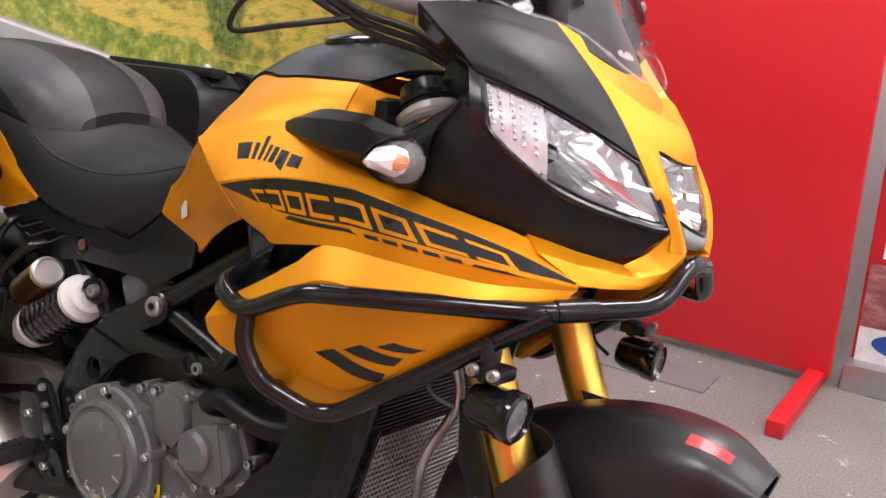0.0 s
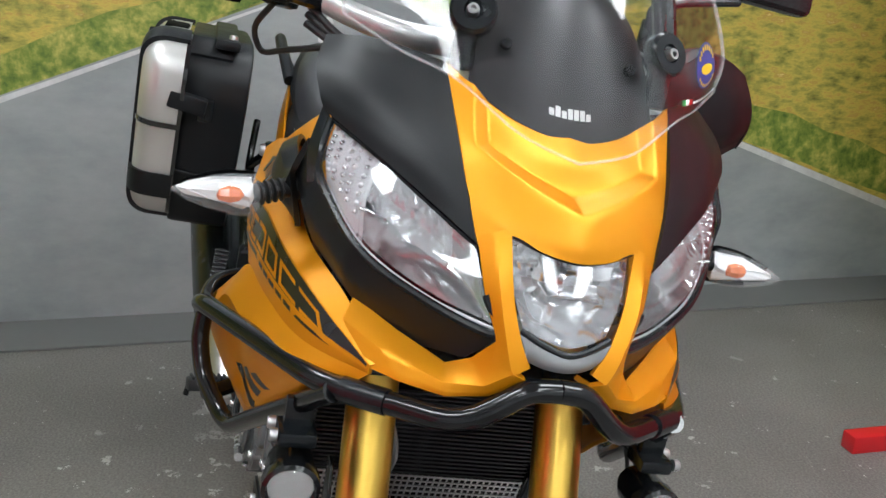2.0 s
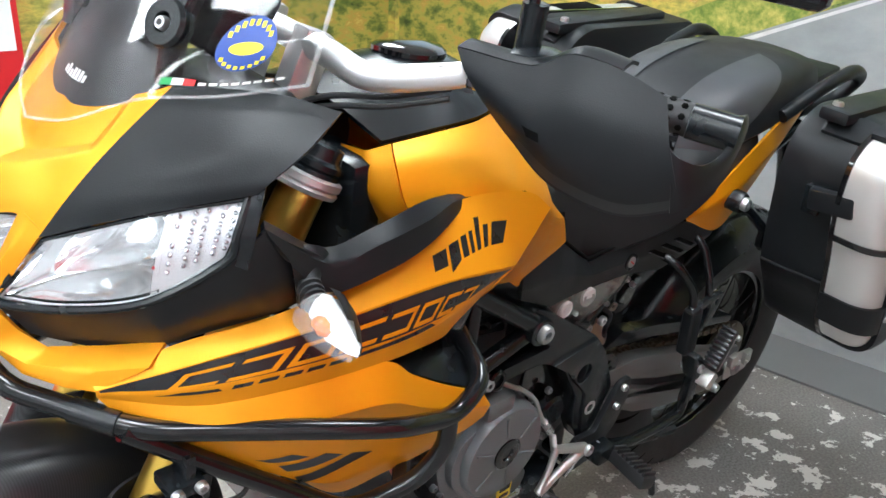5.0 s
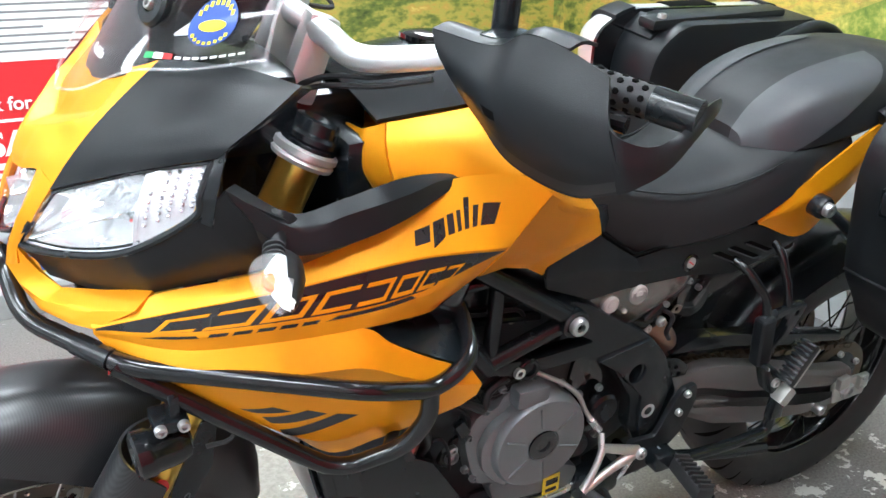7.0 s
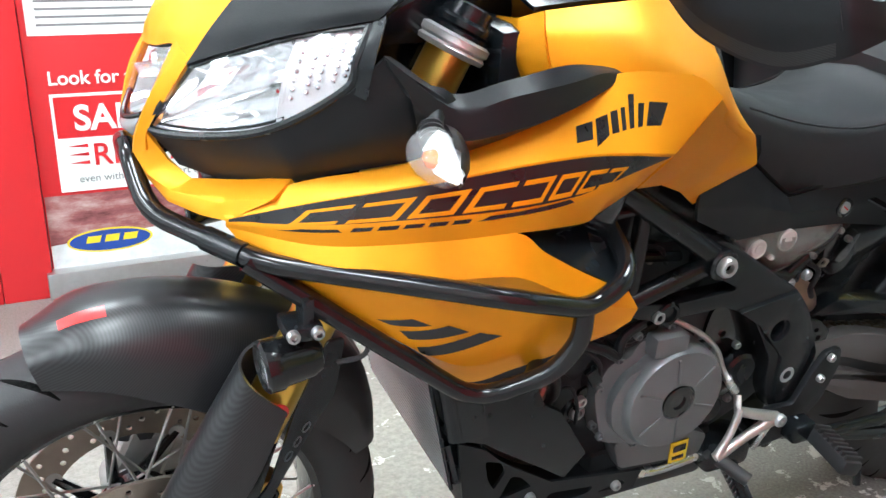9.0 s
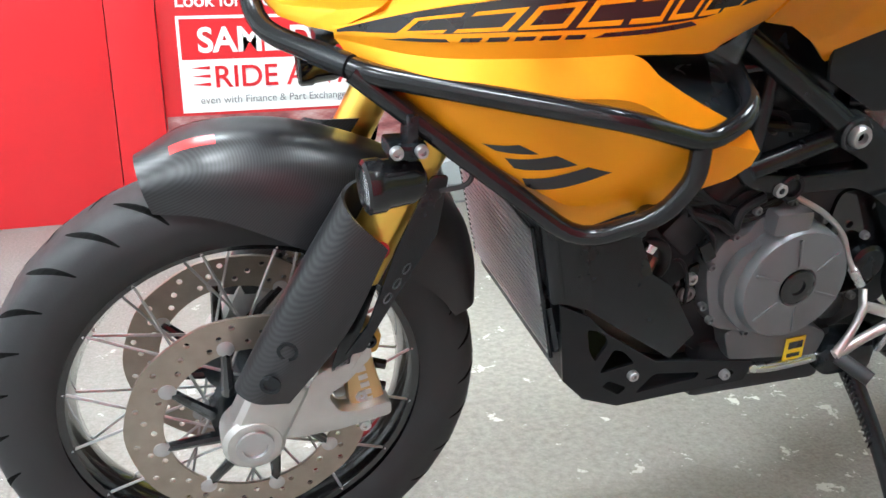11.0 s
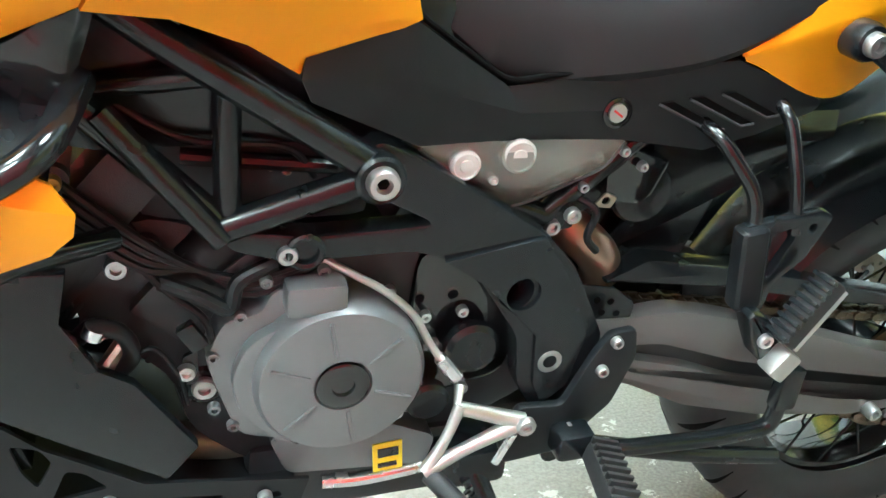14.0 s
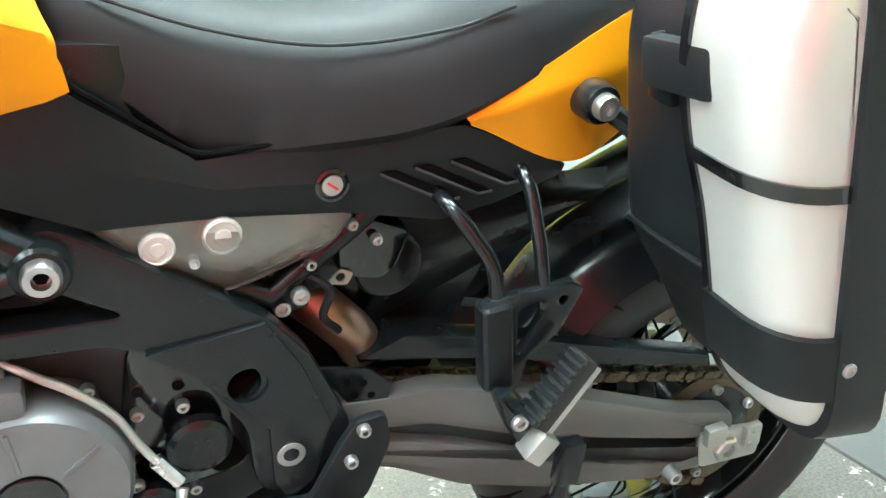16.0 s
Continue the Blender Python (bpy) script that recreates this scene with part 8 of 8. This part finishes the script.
    part("peg_feeler", tube([y(-0.24, 0.28, 0.36), y(-0.243, 0.285, 0.335)], 0.006, 8), SATIN, fp)
lever = part("gear_lever", tube([(-0.068, 0.165, 0.465), (-0.063, 0.178, 0.445), (-0.136, 0.190, 0.424)], [0.006, 0.008, 0.010], 12, n=0), ALLOY, bike, "bright alloy gear lever")
part("lever_arm", tube([(-0.136, 0.190, 0.424), (-0.075, 0.190, 0.398), (-0.028, 0.190, 0.372)], [0.010, 0.0075, 0.009], 12), ALLOY, lever)
part("lever_arm", tube([(-0.066, 0.180, 0.45), (-0.05, 0.186, 0.41), (-0.03, 0.190, 0.374)], [0.007, 0.006, 0.008], 12), ALLOY, lever)
bolt("lever_bolt", (-0.136, 0.196, 0.424), 0.011, lever, GREY_PLATE)
part("toe_peg", tube([(-0.035, 0.19, 0.368), (-0.06, 0.235, 0.355)], 0.011, 12), RUBBER, lever)
part("gear_rod", tube([(-0.13, 0.185, 0.405), (-0.115, 0.18, 0.36)], 0.005, 8), CHROME, lever)
part("side_stand_mount", box((-0.10, 0.12, 0.325), (0.09, 0.07, 0.05), 0.012), SATIN, bike)
leg = part("side_stand", tube([(-0.105, 0.14, 0.315), (-0.15, 0.205, 0.20), (-0.185, 0.275, 0.068)], [0.016, 0.013, 0.012], 14), SATIN, bike, "black side stand, folded out")
part("stand_foot", box((-0.19, 0.285, 0.060), (0.06, 0.045, 0.010), 0.003, pose(0, 0, 0, LEAN)), SATIN, leg)
part("stand_spring", tube([tuple(Vector((-0.095, 0.155, 0.31)) + (Vector((-0.135, 0.21, 0.20)) - Vector((-0.095, 0.155, 0.31))) * (k / 90) + Vector((0.007 * math.cos(k * 0.9), 0.004 * math.cos(k * 0.9), 0.007 * math.sin(k * 0.9)))) for k in range(91)], 0.0018, 6, n=0), GLOSS, leg)
part("brake_pedal", tube([(-0.13, -0.165, 0.36), (-0.06, -0.185, 0.345), (0.03, -0.19, 0.36)], [0.009, 0.007, 0.008], 12), CHROME, bike, "bright alloy brake pedal")

stand = part("centre_stand", tube(bend([(-0.20, 0.13, 0.335), (-0.285, 0.165, 0.335), (-0.41, 0.17, 0.332), (-0.495, 0.17, 0.335), (-0.497, 0.17, 0.42)], 0.02), 0.011, 12, n=0), SATIN, bike, "black centre stand, folded up")
part("stand_tread", box((-0.498, 0.172, 0.40), (0.03, 0.02, 0.06), 0.004), SATIN, stand)
part("stand_leg", tube([(-0.22, -0.12, 0.30), (-0.22, 0.12, 0.30)], 0.014, 12), SATIN, stand)
part("stand_leg", tube([(-0.24, 0.10, 0.30), (-0.42, 0.13, 0.27), (-0.55, 0.14, 0.25)], 0.012, 12), SATIN, stand)
# ---- exhaust on the right ----
ex0, ex1 = Vector((-0.265, -0.185, 0.295)), Vector((-0.95, -0.245, 0.585))
dd = (ex1 - ex0).normalized()
muff = part("muffler", tube([ex0 + dd * 0.2, ex0 + dd * 0.3, ex0 + dd * 0.6, ex1], [0.064, 0.076, 0.082, 0.078], 28), SATIN, bike, "black exhaust muffler")
part("muffler_shield", tube([ex0, ex0 + dd * 0.05, ex0 + dd * 0.21], [0.045, 0.06, 0.0655], 28), STAINLESS, muff, "brushed stainless muffler shield")
part("link_pipe", tube([(0.0, -0.05, 0.31), (-0.15, -0.12, 0.30), tuple(ex0 + dd * 0.02)], 0.024, 16), ENGINE_DARK, muff)
bolt("shield_bolt", tuple(ex0 + dd * 0.16 + Vector((0, -0.062, 0.012))), 0.009, muff, GREY_PLATE, (0, -1, 0.2))

# ---- panniers ----
PROF = [(-0.430, 1.045), (-0.362, 1.010), (-0.365, 0.937), (-0.383, 0.882), (-0.410, 0.830), (-0.437, 0.761), (-0.464, 0.685), (-0.51, 0.640), (-0.62, 0.630), (-0.76, 0.645), (-0.86, 0.70), (-0.905, 0.80), (-0.90, 0.96), (-0.86, 1.03)]
BODY = [(-0.470, 1.04), (-0.415, 1.0), (-0.404, 0.93), (-0.434, 0.80), (-0.450, 0.745), (-0.495, 0.69), (-0.545, 0.614), (-0.62, 0.605), (-0.76, 0.615), (-0.86, 0.68), (-0.905, 0.80), (-0.90, 0.96), (-0.86, 1.035)]
grow = lambda pts, k, cx=-0.64, cz=0.82: [(cx + (x - cx) * k, cz + (z - cz) * k) for x, z in pts]
for s in (1, -1):
    case = part("pannier", plate(rounded(BODY, 0.03), 0.245 * s, 0.374 * s, (), 0.012), BLACK, bike, "hard pannier case with silver lid and black bands")
    lid = plate(rounded(PROF, 0.05, 8), 0.372 * s, 0.457 * s, (), 0.0)
    bmesh.ops.recalc_face_normals(lid, faces=lid.faces)
    outer = [e for e in lid.edges if len(e.link_faces) == 2 and all(abs(v.co.y) > 0.45 for v in e.verts) and e.calc_face_angle(0) > 0.7]
    bmesh.ops.bevel(lid, geom=outer, offset=0.05, segments=7, affect="EDGES", profile=0.55)

    def girdle(axis, lo, hi, proud):
        """A closed band round the lid between two planes."""
        bm = lid.copy()
        mid = Vector((-0.65, 0.372 * s, 0.83))
        for v in bm.verts:
            d = v.co - mid
            v.co = mid + Vector((d.x * (1 + proud / 0.25), d.y * (1 + proud / 0.09), d.z * (1 + proud / 0.2)))
        for at, sign in ((lo, -1), (hi, 1)):
            got = bmesh.ops.bisect_plane(bm, geom=bm.verts[:] + bm.edges[:] + bm.faces[:], plane_co=axis * at, plane_no=axis * sign, clear_outer=True)
            bmesh.ops.holes_fill(bm, edges=[e for e in got["geom_cut"] if isinstance(e, bmesh.types.BMEdge)])
        return bm

    up, ahead = Vector((0, 0, 1)), Vector((1, 0, 0))
    part("band", girdle(up, 0.695, 0.752, 0.006), BLACK, case, "wide black band")
    part("band", girdle(up, 0.862, 0.874, 0.003), GLOSS, case)
    for x1, lean in ((-0.452, -0.294), (-0.812, 0.1)):
        across = Vector((1, 0, lean)).normalized()
        at = across.dot(Vector((x1, 0, 0.87)))
        part("lid_strap", girdle(across, at - 0.050, at, 0.007), BLACK, case, "black strap round the lid")
    part("lid", lid, SILVER, case, "silver pannier lid")
    part("seal_band", plate(rounded(grow(PROF, 1.012), 0.04, 5), 0.369 * s, 0.377 * s), GLOSS, case)
    part("latch", box((-0.376, 0.362 * s, 0.925), (0.020, 0.075, 0.036), 0.006, pose(0, 0, 0, 8 * s, 6, 0)), BLACK, case, "black latch")
    part("latch_tongue", box((-0.392, 0.325 * s, 0.912), (0.012, 0.030, 0.050), 0.004, pose(0, 0, 0, 0, 12, 0)), SATIN, case)
    part("body_ridge", tube([(-0.447, 0.25, 0.755), (-0.446, 0.30, 0.757), (-0.440, 0.372, 0.765)], 0.003, 8, side=s), BLACK, case)
    # A near-black block paints the shade of the handle recess.
    part("handle_recess", box((-0.62, 0.405 * s, 1.034), (0.13, 0.05, 0.012), 0.005), SHADE_BLACK, case)
    part("carry_bar", box((-0.60, 0.30 * s, 1.04), (0.36, 0.05, 0.022), 0.008), BLACK, case)
    part("top_strap", box((-0.45, 0.37 * s, 1.02), (0.05, 0.17, 0.02), 0.006, pose(0, 0, 0, 0, 36, 0)), BLACK, case)
    bolt("lock_screw", (-0.45, 0.29 * s, 1.045), 0.009, case, GREY_PLATE, (0, 0, 1), 0.012)
    bolt("band_rivet", (-0.505, 0.4635 * s, 0.725), 0.006, case, GREY_PLATE, (0, s, 0), 0.003)
    part("rack_tube", tube([(-0.510, 0.212, 0.775), (-0.55, 0.205, 0.73), (-0.75, 0.20, 0.72), (-0.85, 0.19, 0.82)], 0.009, 10, side=s), SATIN, case)


# The right flank is lowered here to fit the camera's view.
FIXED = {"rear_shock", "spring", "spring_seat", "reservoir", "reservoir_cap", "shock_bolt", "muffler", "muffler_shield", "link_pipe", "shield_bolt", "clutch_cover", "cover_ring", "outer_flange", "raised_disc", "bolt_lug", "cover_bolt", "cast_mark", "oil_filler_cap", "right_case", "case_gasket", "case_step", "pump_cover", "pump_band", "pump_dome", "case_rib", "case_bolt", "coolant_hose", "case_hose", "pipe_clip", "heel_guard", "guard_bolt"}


def lower_right_flank(ob):
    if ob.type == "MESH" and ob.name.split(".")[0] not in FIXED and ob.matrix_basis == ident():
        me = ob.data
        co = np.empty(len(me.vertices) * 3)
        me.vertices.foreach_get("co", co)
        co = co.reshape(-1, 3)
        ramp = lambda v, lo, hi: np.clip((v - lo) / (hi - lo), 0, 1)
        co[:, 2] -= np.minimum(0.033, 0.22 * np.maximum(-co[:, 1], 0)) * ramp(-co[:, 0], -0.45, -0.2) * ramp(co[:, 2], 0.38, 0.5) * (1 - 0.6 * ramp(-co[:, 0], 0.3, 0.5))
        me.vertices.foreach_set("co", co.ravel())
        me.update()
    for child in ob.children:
        lower_right_flank(child)


lower_right_flank(bike)
